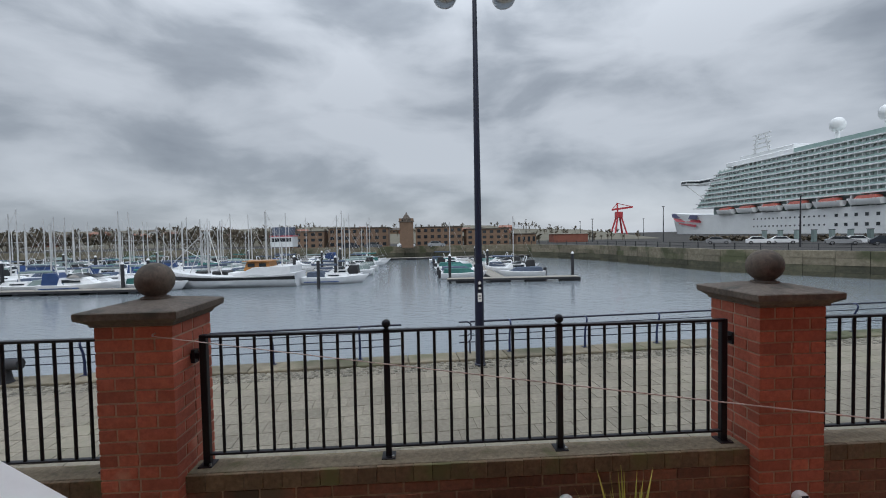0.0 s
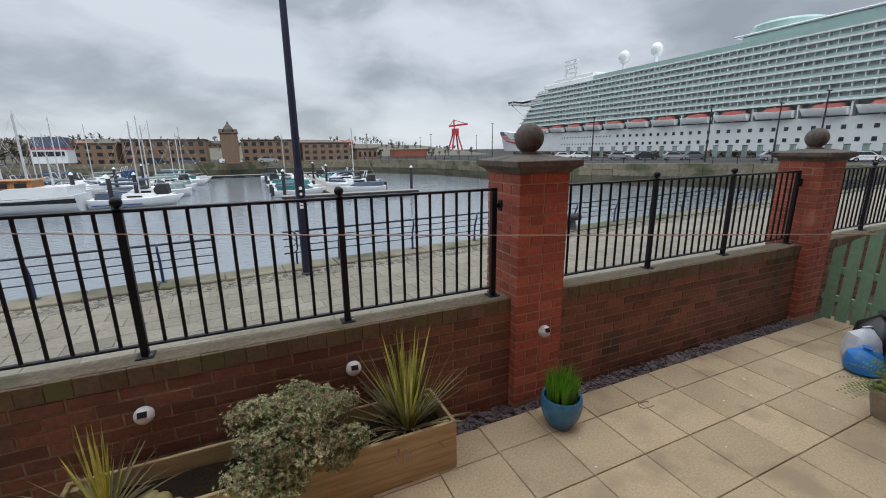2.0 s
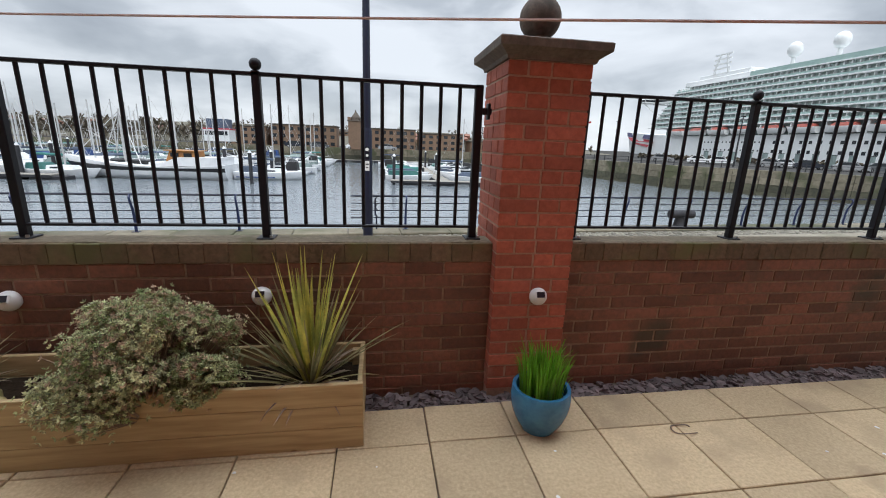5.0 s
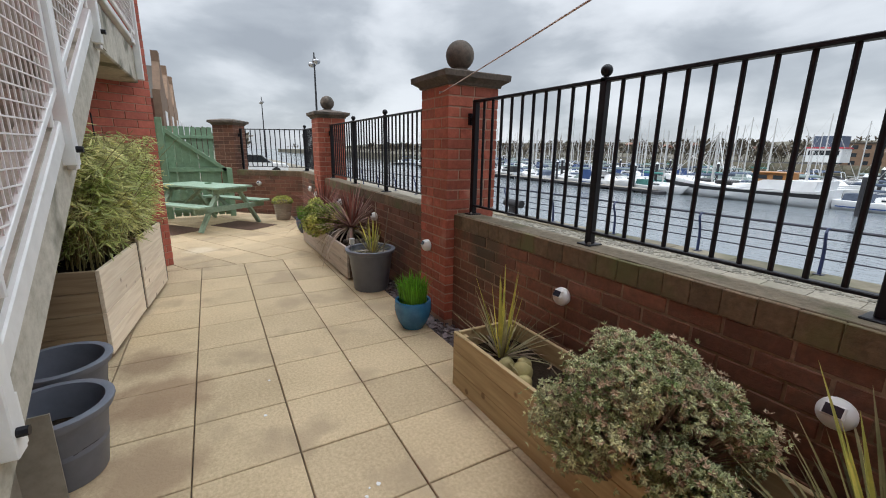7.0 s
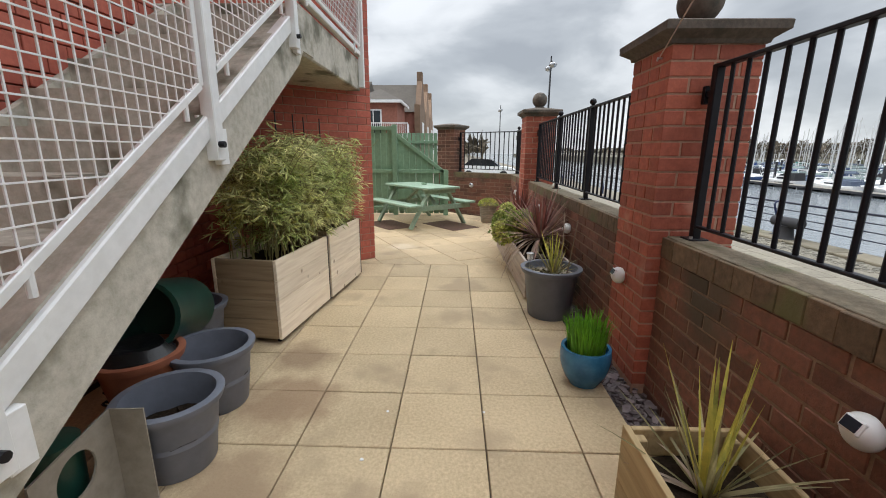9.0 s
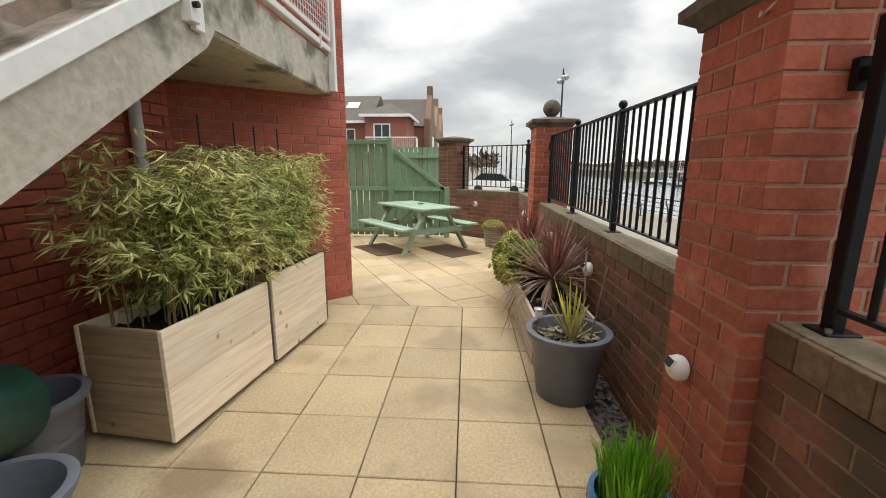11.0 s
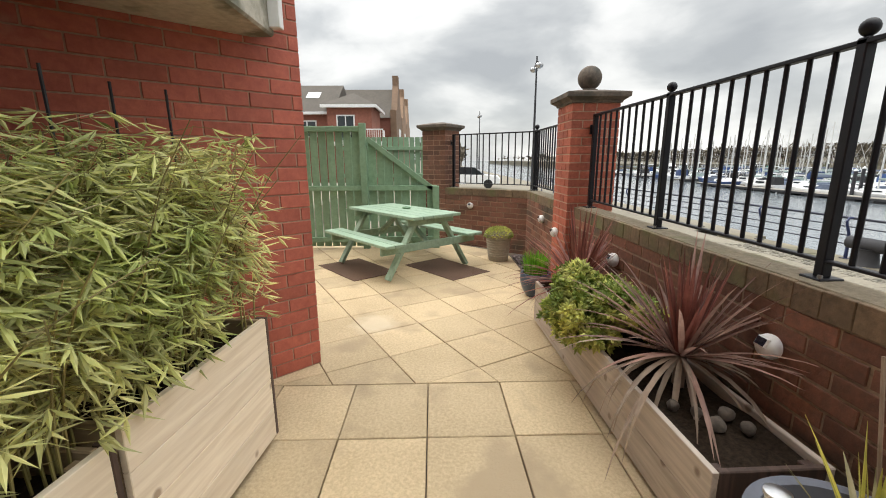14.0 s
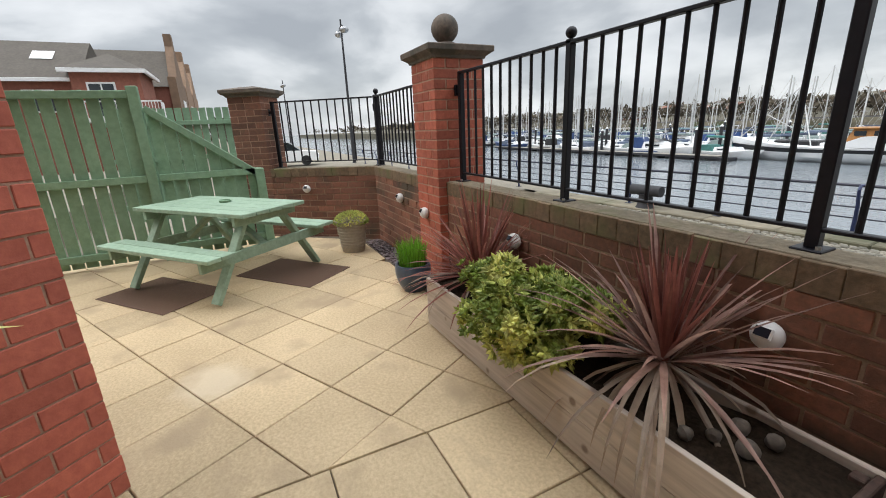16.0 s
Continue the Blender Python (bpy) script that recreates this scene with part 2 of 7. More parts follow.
def wood(name, a, b, rough=0.7, axis=0, vary=0.1, knots=True):
    """Planks with long grain along one axis and round knots."""
    m = bpy.data.materials.new(name)
    m.use_nodes = True
    nodes, links = m.node_tree.nodes, m.node_tree.links
    bsdf = nodes["Principled BSDF"]
    bsdf.inputs["Roughness"].default_value = rough
    co = nodes.new("ShaderNodeTexCoord")
    info = nodes.new("ShaderNodeObjectInfo")
    mp = nodes.new("ShaderNodeMapping")
    sc = [22.0, 22.0, 22.0]
    sc[axis] = 1.6
    mp.inputs["Scale"].default_value = sc
    off = nodes.new("ShaderNodeVectorMath")
    off.operation = "SCALE"
    off.inputs[0].default_value = (31.0, 17.0, 23.0)
    links.new(info.outputs["Random"], off.inputs["Scale"])
    add = nodes.new("ShaderNodeVectorMath")
    links.new(co.outputs["Object"], add.inputs[0])
    links.new(off.outputs[0], add.inputs[1])
    links.new(add.outputs[0], mp.inputs["Vector"])
    grain = nodes.new("ShaderNodeTexNoise")
    grain.inputs["Scale"].default_value, grain.inputs["Detail"].default_value, grain.inputs["Distortion"].default_value = 1.6, 6, 0.6
    links.new(mp.outputs[0], grain.inputs["Vector"])
    ramp = nodes.new("ShaderNodeValToRGB")
    ramp.color_ramp.elements[0].position, ramp.color_ramp.elements[0].color = 0.3, (*b, 1)
    ramp.color_ramp.elements[1].position, ramp.color_ramp.elements[1].color = 0.65, (*a, 1)
    links.new(grain.outputs[0], ramp.inputs[0])
    colour = ramp.outputs[0]
    if knots:
        vor = nodes.new("ShaderNodeTexVoronoi")
        vor.inputs["Scale"].default_value = 5.5
        links.new(add.outputs[0], vor.inputs["Vector"])
        kr = nodes.new("ShaderNodeMapRange")
        kr.inputs[1].default_value, kr.inputs[2].default_value, kr.inputs[3].default_value, kr.inputs[4].default_value = 0.07, 0.13, 0.8, 0.0
        links.new(vor.outputs["Distance"], kr.inputs[0])
        mix = nodes.new("ShaderNodeMix")
        mix.data_type = "RGBA"
        links.new(kr.outputs[0], mix.inputs[0])
        links.new(colour, mix.inputs[6])
        mix.inputs[7].default_value = (b[0] * 0.45, b[1] * 0.36, b[2] * 0.3, 1)
        colour = mix.outputs[2]
    hsv = nodes.new("ShaderNodeHueSaturation")
    vr = nodes.new("ShaderNodeMapRange")
    vr.inputs[3].default_value, vr.inputs[4].default_value = 1 - vary, 1 + vary
    links.new(info.outputs["Random"], vr.inputs[0])
    links.new(vr.outputs[0], hsv.inputs["Value"])
    links.new(colour, hsv.inputs["Color"])
    links.new(hsv.outputs[0], bsdf.inputs["Base Color"])
    bp = nodes.new("ShaderNodeBump")
    bp.inputs["Strength"].default_value, bp.inputs["Distance"].default_value = 0.25, 0.006
    links.new(grain.outputs[0], bp.inputs["Height"])
    links.new(bp.outputs[0], bsdf.inputs["Normal"])
    return m


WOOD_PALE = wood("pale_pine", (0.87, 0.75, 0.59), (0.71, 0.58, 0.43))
# much darker, browner pine for the box ends and corner posts
WOOD_PALE_END = wood("brown_end_pine", (0.36, 0.265, 0.165), (0.24, 0.165, 0.095), axis=1)
WOOD_TAN = wood("treated_pine", (0.50, 0.375, 0.20), (0.34, 0.24, 0.115))
WOOD_GREY = wood("silvered_pine", (0.52, 0.44, 0.37), (0.36, 0.30, 0.25))
WOOD_DARK = wood("dark_stained_pine", (0.10, 0.06, 0.045), (0.05, 0.03, 0.024), axis=2, knots=False)
SOIL = mat("potting_soil", (0.045, 0.032, 0.022), (0.018, 0.013, 0.01), 1.0, spec=0.05, scale=60, vary=0.0, bump=1.0)
POT_GREY = mat("grey_plastic", (0.16, 0.17, 0.205), (0.125, 0.135, 0.165), 0.5, scale=10, vary=0.06, bump=0.03)
POT_DARK = mat("dark_grey_plastic", (0.075, 0.08, 0.09), (0.055, 0.058, 0.066), 0.45, scale=10, vary=0.0, bump=0.03)
POT_BLUE = mat("blue_glaze", (0.045, 0.20, 0.36), (0.025, 0.13, 0.26), 0.22, scale=14, vary=0.1, bump=0.05)
POT_SLATE = mat("slate_blue_glaze", (0.06, 0.085, 0.13), (0.035, 0.05, 0.08), 0.3, scale=14, vary=0.0, bump=0.05)
POT_STONE = mat("stone_pot", (0.36, 0.315, 0.25), (0.27, 0.235, 0.185), 0.8, scale=30, vary=0.0, bump=0.25)
TERRACOTTA = mat("terracotta_plastic", (0.42, 0.15, 0.085), (0.32, 0.11, 0.06), 0.6, scale=12, vary=0.0, bump=0.05)
DARK_GREEN = mat("dark_green_plastic", (0.015, 0.07, 0.05), (0.01, 0.045, 0.035), 0.35, scale=9, vary=0.0, bump=0.03)
BAG_BLACK = mat("black_bag", (0.02, 0.02, 0.022), (0.012, 0.012, 0.013), 0.3, scale=9, vary=0.0, bump=0.8)
BAG_WHITE = mat("white_bag", (0.75, 0.77, 0.8), (0.6, 0.62, 0.66), 0.45, scale=14, vary=0.0, bump=0.8)
BAG_BLUE = mat("blue_bag", (0.03, 0.22, 0.62), (0.02, 0.15, 0.45), 0.4, scale=14, vary=0.0, bump=0.8)
CARDBOARD = mat("grey_cardboard", (0.30, 0.265, 0.22), (0.22, 0.195, 0.16), 0.85, scale=18, vary=0.0, bump=0.15)
BEIGE = mat("beige_plastic", (0.80, 0.65, 0.56), (0.70, 0.57, 0.485), 0.55, scale=10, vary=0.05, bump=0.06)
BROWN = mat("brown_plastic", (0.085, 0.05, 0.05), (0.06, 0.036, 0.036), 0.5, scale=12, vary=0.0, bump=0.08)
STEEL = mat("brushed_steel", (0.55, 0.55, 0.56), (0.42, 0.42, 0.43), 0.3, metal=1.0, scale=25, vary=0.0, bump=0.05)
LIGHT_BODY = mat("white_lamp_plastic", (0.78, 0.78, 0.77), (0.68, 0.68, 0.67), 0.35, scale=9, vary=0.0, bump=0.0)
SOLAR = mat("solar_cell", (0.018, 0.02, 0.03), (0.01, 0.012, 0.018), 0.2, scale=9, vary=0.0, bump=0.0)
DARK_SHEET = mat("dark_brown_sheet", (0.15, 0.085, 0.055), (0.09, 0.052, 0.034), 0.95, scale=120, vary=0.0, bump=0.6)
LINE = mat("washing_line", (0.55, 0.42, 0.38), (0.42, 0.32, 0.29), 0.6, scale=20, vary=0.0, bump=0.0)
PAVING = mat("promenade_paving", (0.25, 0.225, 0.175), (0.175, 0.155, 0.12), 0.88, scale=14, big=0.8, vary=0.12, bump=0.2, stain=(0.2, 0.185, 0.135), stain_scale=0.9, stain_at=0.57, island=True)
COBBLE = mat("cobble", (0.20, 0.185, 0.145), (0.11, 0.10, 0.08), 0.8, scale=18, vary=0.4, bump=0.3, island=True)
QUAY = mat("quay_stone", (0.23, 0.20, 0.145), (0.13, 0.115, 0.08), 0.9, scale=2.5, big=0.3, vary=0.2, bump=0.3, stain=(0.08, 0.085, 0.045), stain_scale=0.35, stain_at=0.5, island=True)
QUAY_WEED = mat("weedy_quay_stone", (0.10, 0.095, 0.06), (0.05, 0.05, 0.033), 0.8, scale=2.5, big=0.3, vary=0.25, bump=0.3, island=True)
TARMAC = mat("quay_tarmac", (0.075, 0.073, 0.07), (0.045, 0.044, 0.042), 0.95, spec=0.08, scale=2, big=0.1, vary=0.0, bump=0.1)
LEAF_BAMBOO = mat("bamboo_leaf", (0.76, 0.71, 0.34), (0.37, 0.44, 0.13), 0.5, scale=3.5, big=2.0, vary=0.42, bump=0.0, island=True, leafy=True)
LEAF_CANE = mat("bamboo_cane", (0.30, 0.25, 0.09), (0.2, 0.17, 0.06), 0.5, scale=9, vary=0.3, bump=0.0, island=True)
LEAF_YUCCA = mat("yellow_green_blade", (0.80, 0.70, 0.15), (0.30, 0.33, 0.085), 0.5, scale=9, vary=0.35, bump=0.0, island=False, leafy=True)
LEAF_RED = mat("burgundy_blade", (0.33, 0.12, 0.09), (0.16, 0.052, 0.042), 0.45, scale=9, vary=0.5, bump=0.0, island=False, leafy=True)
LEAF_MAUVE = mat("faded_burgundy_blade", (0.42, 0.26, 0.205), (0.22, 0.115, 0.095), 0.5, scale=9, vary=0.45, bump=0.0, island=False, leafy=True)
LEAF_OLIVE = mat("olive_blade", (0.36, 0.31, 0.16), (0.17, 0.16, 0.065), 0.5, scale=9, vary=0.4, bump=0.0, island=False, leafy=True)
LEAF_DEAD = mat("dry_blade", (0.35, 0.26, 0.19), (0.20, 0.145, 0.105), 0.6, scale=9, vary=0.3, bump=0.0, island=False)
LEAF_PIERIS = mat("variegated_leaf", (0.70, 0.67, 0.42), (0.20, 0.27, 0.10), 0.5, scale=14, big=3, vary=0.5, bump=0.0, island=True, leafy=True)
LEAF_PINK = mat("pink_leaf_tip", (0.60, 0.45, 0.31), (0.42, 0.30, 0.20), 0.5, scale=6, vary=0.3, bump=0.0, island=True, leafy=True)
LEAF_LIME = mat("lime_leaf", (0.66, 0.64, 0.20), (0.19, 0.28, 0.05), 0.5, scale=6, big=3, vary=0.4, bump=0.0, island=True, leafy=True)
LEAF_GRASS = mat("fresh_grass_blade", (0.19, 0.42, 0.03), (0.10, 0.28, 0.02), 0.5, scale=9, vary=0.35, bump=0.0, island=True, leafy=True)
LEAF_FERN = mat("fern_leaf", (0.22, 0.28, 0.05), (0.12, 0.18, 0.03), 0.6, scale=9, vary=0.3, bump=0.0, island=True, leafy=True)
WOODS = mat("bare_woods", (0.13, 0.105, 0.075), (0.075, 0.065, 0.045), 0.95, scale=0.3, big=0.05, vary=0.35, bump=0.0, island=True)
HILL = mat("far_hill", (0.15, 0.135, 0.10), (0.10, 0.095, 0.07), 0.95, scale=0.2, vary=0.0, bump=0.0)
ROOF = mat("roof_tile", (0.10, 0.085, 0.07), (0.07, 0.06, 0.05), 0.85, scale=6, vary=0.15, bump=0.2)
ROOF_RED = mat("red_roof", (0.25, 0.12, 0.085), (0.18, 0.09, 0.065), 0.85, scale=3, vary=0.25, bump=0.0)
HULL_WHITE = mat("white_gelcoat", (0.80, 0.81, 0.82), (0.72, 0.73, 0.74), 0.3, scale=2, vary=0.12, bump=0.0)
HULL_BLUE = mat("blue_gelcoat", (0.03, 0.07, 0.2), (0.02, 0.05, 0.15), 0.35, scale=2, vary=0.3, bump=0.0)
COVER_BLUE = mat("blue_boat_cover", (0.10, 0.13, 0.185), (0.06, 0.08, 0.125), 0.8, scale=4, vary=0.4, bump=0.1)
COVER_GREEN = mat("turquoise_boat_cover", (0.05, 0.19, 0.17), (0.035, 0.13, 0.12), 0.8, scale=4, vary=0.3, bump=0.1)
HULL_DARK = mat("black_hull_band", (0.02, 0.02, 0.022), (0.013, 0.013, 0.015), 0.5, scale=2, vary=0.0, bump=0.0)
CABIN_WOOD = mat("varnished_cabin", (0.42, 0.19, 0.05), (0.30, 0.13, 0.035), 0.35, scale=5, vary=0.0, bump=0.0)
GLASS_DARK = mat("dark_window", (0.03, 0.036, 0.042), (0.02, 0.025, 0.03), 0.12, scale=1, vary=0.2, bump=0.0)
MAST = mat("mast_alloy", (0.62, 0.62, 0.61), (0.5, 0.5, 0.5), 0.45, metal=0.2, scale=3, vary=0.15, bump=0.0)
PONTOON = mat("pontoon_deck", (0.30, 0.28, 0.245), (0.2, 0.19, 0.165), 0.9, scale=4, vary=0.1, bump=0.1)
PILE = mat("tarred_pile", (0.035, 0.035, 0.04), (0.02, 0.02, 0.024), 0.7, scale=3, vary=0.0, bump=0.1)
SHIP_WHITE = mat("ship_white", (0.78, 0.80, 0.80), (0.70, 0.72, 0.72), 0.4, scale=0.1, vary=0.03, bump=0.0)
SHIP_TEAL = mat("ship_balcony_glass", (0.40, 0.55, 0.51), (0.33, 0.47, 0.44), 0.15, scale=0.2, vary=0.1, bump=0.0)
SHIP_CABIN = mat("ship_cabin_wall", (0.56, 0.65, 0.62), (0.42, 0.52, 0.495), 0.35, scale=0.25, big=0.4, vary=0.2, bump=0.0)
# dark grey-green: painted shade on the lifeboat deck, plain colour on covers and posts
SHIP_SHADE = mat("ship_shade_grey_green", (0.26, 0.33, 0.315), (0.17, 0.22, 0.215), 0.4, scale=0.25, big=0.4, vary=0.2, bump=0.0)
ORANGE = mat("lifeboat_orange", (0.52, 0.15, 0.11), (0.42, 0.11, 0.085), 0.4, scale=0.5, vary=0.05, bump=0.0)
SHIP_NAVY = mat("bow_livery_blue", (0.05, 0.05, 0.16), (0.04, 0.04, 0.12), 0.4, scale=0.3, vary=0.0, bump=0.0)
SHIP_RED = mat("bow_livery_red", (0.5, 0.05, 0.07), (0.4, 0.04, 0.06), 0.4, scale=0.3, vary=0.0, bump=0.0)
CRANE_RED = mat("crane_red", (0.55, 0.06, 0.07), (0.42, 0.045, 0.055), 0.5, scale=0.5, vary=0.0, bump=0.0)
RUBBER = mat("tyre_rubber", (0.02, 0.02, 0.02), (0.015, 0.015, 0.015), 0.8, scale=9, vary=0.0, bump=0.0)
PEBBLE = mat("pebble", (0.46, 0.40, 0.32), (0.28, 0.24, 0.19), 0.7, scale=30, vary=0.35, bump=0.1, island=True)
FRUIT = mat("mossy_stone", (0.40, 0.33, 0.14), (0.27, 0.24, 0.1), 0.6, scale=18, vary=0.2, bump=0.15)
FRAME_WHITE = mat("white_window_frame", (0.8, 0.8, 0.8), (0.72, 0.72, 0.72), 0.4, scale=3, vary=0.0, bump=0.0)

WATER = bpy.data.materials.new("dock_water")
WATER.use_nodes = True
wt = WATER.node_tree
wb = wt.nodes["Principled BSDF"]
wb.inputs["Base Color"].default_value = (0.19, 0.215, 0.235, 1)
wb.inputs["Roughness"].default_value = 0.1
wb.inputs["IOR"].default_value = 1.33
wg = wt.nodes.new("ShaderNodeNewGeometry")
wm = wt.nodes.new("ShaderNodeMapping")
wm.inputs["Scale"].default_value = (1.0, 2.2, 1.0)
wt.links.new(wg.outputs["Position"], wm.inputs["Vector"])
wn1 = wt.nodes.new("ShaderNodeTexNoise")
wn1.inputs["Scale"].default_value, wn1.inputs["Detail"].default_value = 1.3, 5.0
wt.links.new(wm.outputs[0], wn1.inputs["Vector"])
wbp = wt.nodes.new("ShaderNodeBump")
wbp.inputs["Strength"].default_value, wbp.inputs["Distance"].default_value = 0.3, 0.12
wt.links.new(wn1.outputs[0], wbp.inputs["Height"])
wt.links.new(wbp.outputs[0], wb.inputs["Normal"])

# ---- mesh tools ----


class Geo:
    """Vertices and faces of one part."""

    def __init__(self):
        self.v, self.f = [], []

    def add(self, verts, faces):
        n = len(self.v)
        self.v += [tuple(p) for p in verts]
        self.f += [tuple(n + k for k in face) for face in faces]
        return self

    def box(self, a, b, c=0.0, m=None):
        """A box from corner a to corner b, with chamfer c."""
        (x0, y0, z0), (x1, y1, z1) = a, b
        if not c:
            vs = [(x, y, z) for x in (x0, x1) for y in (y0, y1) for z in (z0, z1)]
            fs = [(0, 1, 3, 2), (4, 6, 7, 5), (0, 4, 5, 1), (2, 3, 7, 6), (0, 2, 6, 4), (1, 5, 7, 3)]
        else:
            vs, key = [], {}
            for i, x in enumerate((x0, x1)):
                for j, y in enumerate((y0, y1)):
                    for k, z in enumerate((z0, z1)):
                        s = (1 - 2 * i, 1 - 2 * j, 1 - 2 * k)
                        for ax in range(3):
                            p = [x + c * s[0], y + c * s[1], z + c * s[2]]
                            p[ax] = (x, y, z)[ax]
                            key[i, j, k, ax] = len(vs)
                            vs.append(p)
            fs = []
            for ax in range(3):
                o = [q for q in range(3) if q != ax]
                for side in (0, 1):
                    loop = []
                    for p, q in ((0, 0), (1, 0), (1, 1), (0, 1)):
                        ix = [0, 0, 0]
                        ix[ax], ix[o[0]], ix[o[1]] = side, p, q
                        loop.append(key[(*ix, ax)])
                    flip = (side == 1) == (ax == 1)
                    fs.append(tuple(reversed(loop)) if flip else tuple(loop))
                for p in (0, 1):
                    for q in (0, 1):
                        i0, i1 = [0, 0, 0], [0, 0, 0]
                        i0[o[0]], i0[o[1]], i1[o[0]], i1[o[1]] = p, q, p, q
                        i1[ax] = 1
                        e = (key[(*i0, o[0])], key[(*i1, o[0])], key[(*i1, o[1])], key[(*i0, o[1])])
                        fs.append(e)
            for i in (0, 1):
                for j in (0, 1):
                    for k in (0, 1):
                        fs.append(tuple(key[i, j, k, ax] for ax in range(3)))
        if m is not None:
            vs = [m @ Vector(p) for p in vs]
        return self.add(vs, fs)

    def beam(self, p, q, w, h, c=0.0, up=(0, 0, 1)):
        """A straight bar from p to q, w wide and h high."""
        p, q = Vector(p), Vector(q)
        d = q - p
        x = d.normalized()
        y = Vector(up).cross(x)
        y = y.normalized() if y.length > 1e-6 else Vector((0, 1, 0))
        z = x.cross(y)
        m = Matrix((x, y, z)).transposed().to_4x4()
        m.translation = p
        return self.box((0, -w / 2, -h / 2), (d.length, w / 2, h / 2), c, m)

    def tube(self, pts, r, n=8, cap=True):
        """A round tube through points; r is one radius or one for each point."""
        pts = [Vector(p) for p in pts]
        rs = r if isinstance(r, (list, tuple)) else [r] * len(pts)
        vs, fs = [], []
        side = None
        for i, p in enumerate(pts):
            d = (pts[min(i + 1, len(pts) - 1)] - pts[max(i - 1, 0)]).normalized()
            if side is None:
                side = d.orthogonal().normalized()
            side = (side - d * side.dot(d)).normalized()
            other = d.cross(side)
            for k in range(n):
                a = 2 * math.pi * k / n
                vs.append(p + (side * math.cos(a) + other * math.sin(a)) * rs[i])
        for i in range(len(pts) - 1):
            for k in range(n):
                fs.append((i * n + k, i * n + (k + 1) % n, (i + 1) * n + (k + 1) % n, (i + 1) * n + k))
        if cap:
            fs.append(tuple(reversed(range(n))))
            fs.append(tuple((len(pts) - 1) * n + k for k in range(n)))
        return self.add(vs, fs)

    def lathe(self, prof, n=24, at=(0, 0, 0), wob=0.0):
        """A turned shape from (radius, height) pairs."""
        vs, fs = [], []
        for r, z in prof:
            for k in range(n):
                a = 2 * math.pi * k / n
                rr = r * (1 + wob * math.sin(3 * a + z * 9))
                vs.append((at[0] + rr * math.cos(a), at[1] + rr * math.sin(a), at[2] + z))
        for i in range(len(prof) - 1):
            for k in range(n):
                fs.append((i * n + k, i * n + (k + 1) % n, (i + 1) * n + (k + 1) % n, (i + 1) * n + k))
        fs.append(tuple(reversed(range(n))))
        fs.append(tuple((len(prof) - 1) * n + k for k in range(n)))
        return self.add(vs, fs)

    def blade(self, pts, w, up=(0, 0, 1), fold=0.15):
        """A long leaf through points, tapering to its tip, with a folded keel."""
        pts = [Vector(p) for p in pts]
        vs, fs = [], []
        last = len(pts) - 1
        for i, p in enumerate(pts):
            d = (pts[min(i + 1, last)] - pts[max(i - 1, 0)]).normalized()
            s = d.cross(Vector(up))
            s = s.normalized() if s.length > 1e-4 else Vector((1, 0, 0))
            nrm = s.cross(d)
            u = i / last
            ww = w * min(1.0, 0.55 + 1.5 * u) * (1 - u ** 2.2) + 0.0006
            vs += [p - s * ww + nrm * ww * fold, p - nrm * ww * fold, p + s * ww + nrm * ww * fold]
        for i in range(last):
            for k in (0, 1):
                fs.append((i * 3 + k, i * 3 + k + 1, i * 3 + k + 4, i * 3 + k + 3))
        return self.add(vs, fs)

    def leaf(self, p, d, nrm, l, w):
        """A small flat pointed leaf of four faces' outline."""
        p, d = Vector(p), Vector(d).normalized()
        s = d.cross(Vector(nrm))
        s = s.normalized() if s.length > 1e-4 else d.orthogonal().normalized()
        k = s.cross(d) * w * 0.35
        return self.add([p, p + d * l * 0.45 + s * w - k, p + d * l, p + d * l * 0.45 - s * w - k, p + d * l * 0.5 + k], [(0, 1, 4), (1, 2, 4), (2, 3, 4), (3, 0, 4)])

    def prism(self, outline, lo, hi, axis=2):
        """A flat outline (counter-clockwise pairs) pushed out along an axis."""
        n = len(outline)

        def put(a, b, h):
            return ((h, a, b), (a, h, b), (a, b, h))[axis]
        vs = [put(a, b, lo) for a, b in outline] + [put(a, b, hi) for a, b in outline]
        fs = [tuple(reversed(range(n))), tuple(range(n, 2 * n))] + [(k, (k + 1) % n, n + (k + 1) % n, n + k) for k in range(n)]
        return self.add(vs, fs)

    def mesh(self, name, material, smooth=False):
        me = bpy.data.meshes.new(name)
        me.from_pydata(self.v, [], self.f)
        me.materials.append(material)
        if smooth:
            me.polygons.foreach_set("use_smooth", [True] * len(me.polygons))
            me.set_sharp_from_angle(angle=radians(38))
        me.update()
        return me


def part(name, geo, material, parent=None, label="", smooth=False, m=None):
    """One mesh object, under a thing where one is given."""
    me = geo if isinstance(geo, bpy.types.Mesh) else geo.mesh(name, material, smooth)
    ob = new(name, me)
    if m is not None:
        ob.matrix_basis = m
    if parent is not None:
        ob.parent = parent
    return tagged(ob, label)


def thing(name, m, label, category, group="", kind=""):
    ob = new(name)
    ob.empty_display_size = 0.1
    ob.matrix_basis = m
    return tagged(ob, label, category, group, kind)


def fixed(name, geo, material, label, category="", smooth=False, m=None):
    """One piece of the setting."""
    return tagged(part(name, geo, material, None, label, smooth, m), "", category or name.split("_")[0], "", "structure")


rnd = random.Random(7)

# ---- levels and lines of the plan ----
PROM = -0.63           # promenade below the terrace
SEA = -3.1             # dock water
WALL_IN, WALL_OUT = -0.07, 0.12
WALL_TOP = 0.895
PILLARS = (-7.68, -3.41, 0.71, 4.74, 8.78, 12.86)
COURSE = 0.079
HALF = 0.225           # half width of a pillar
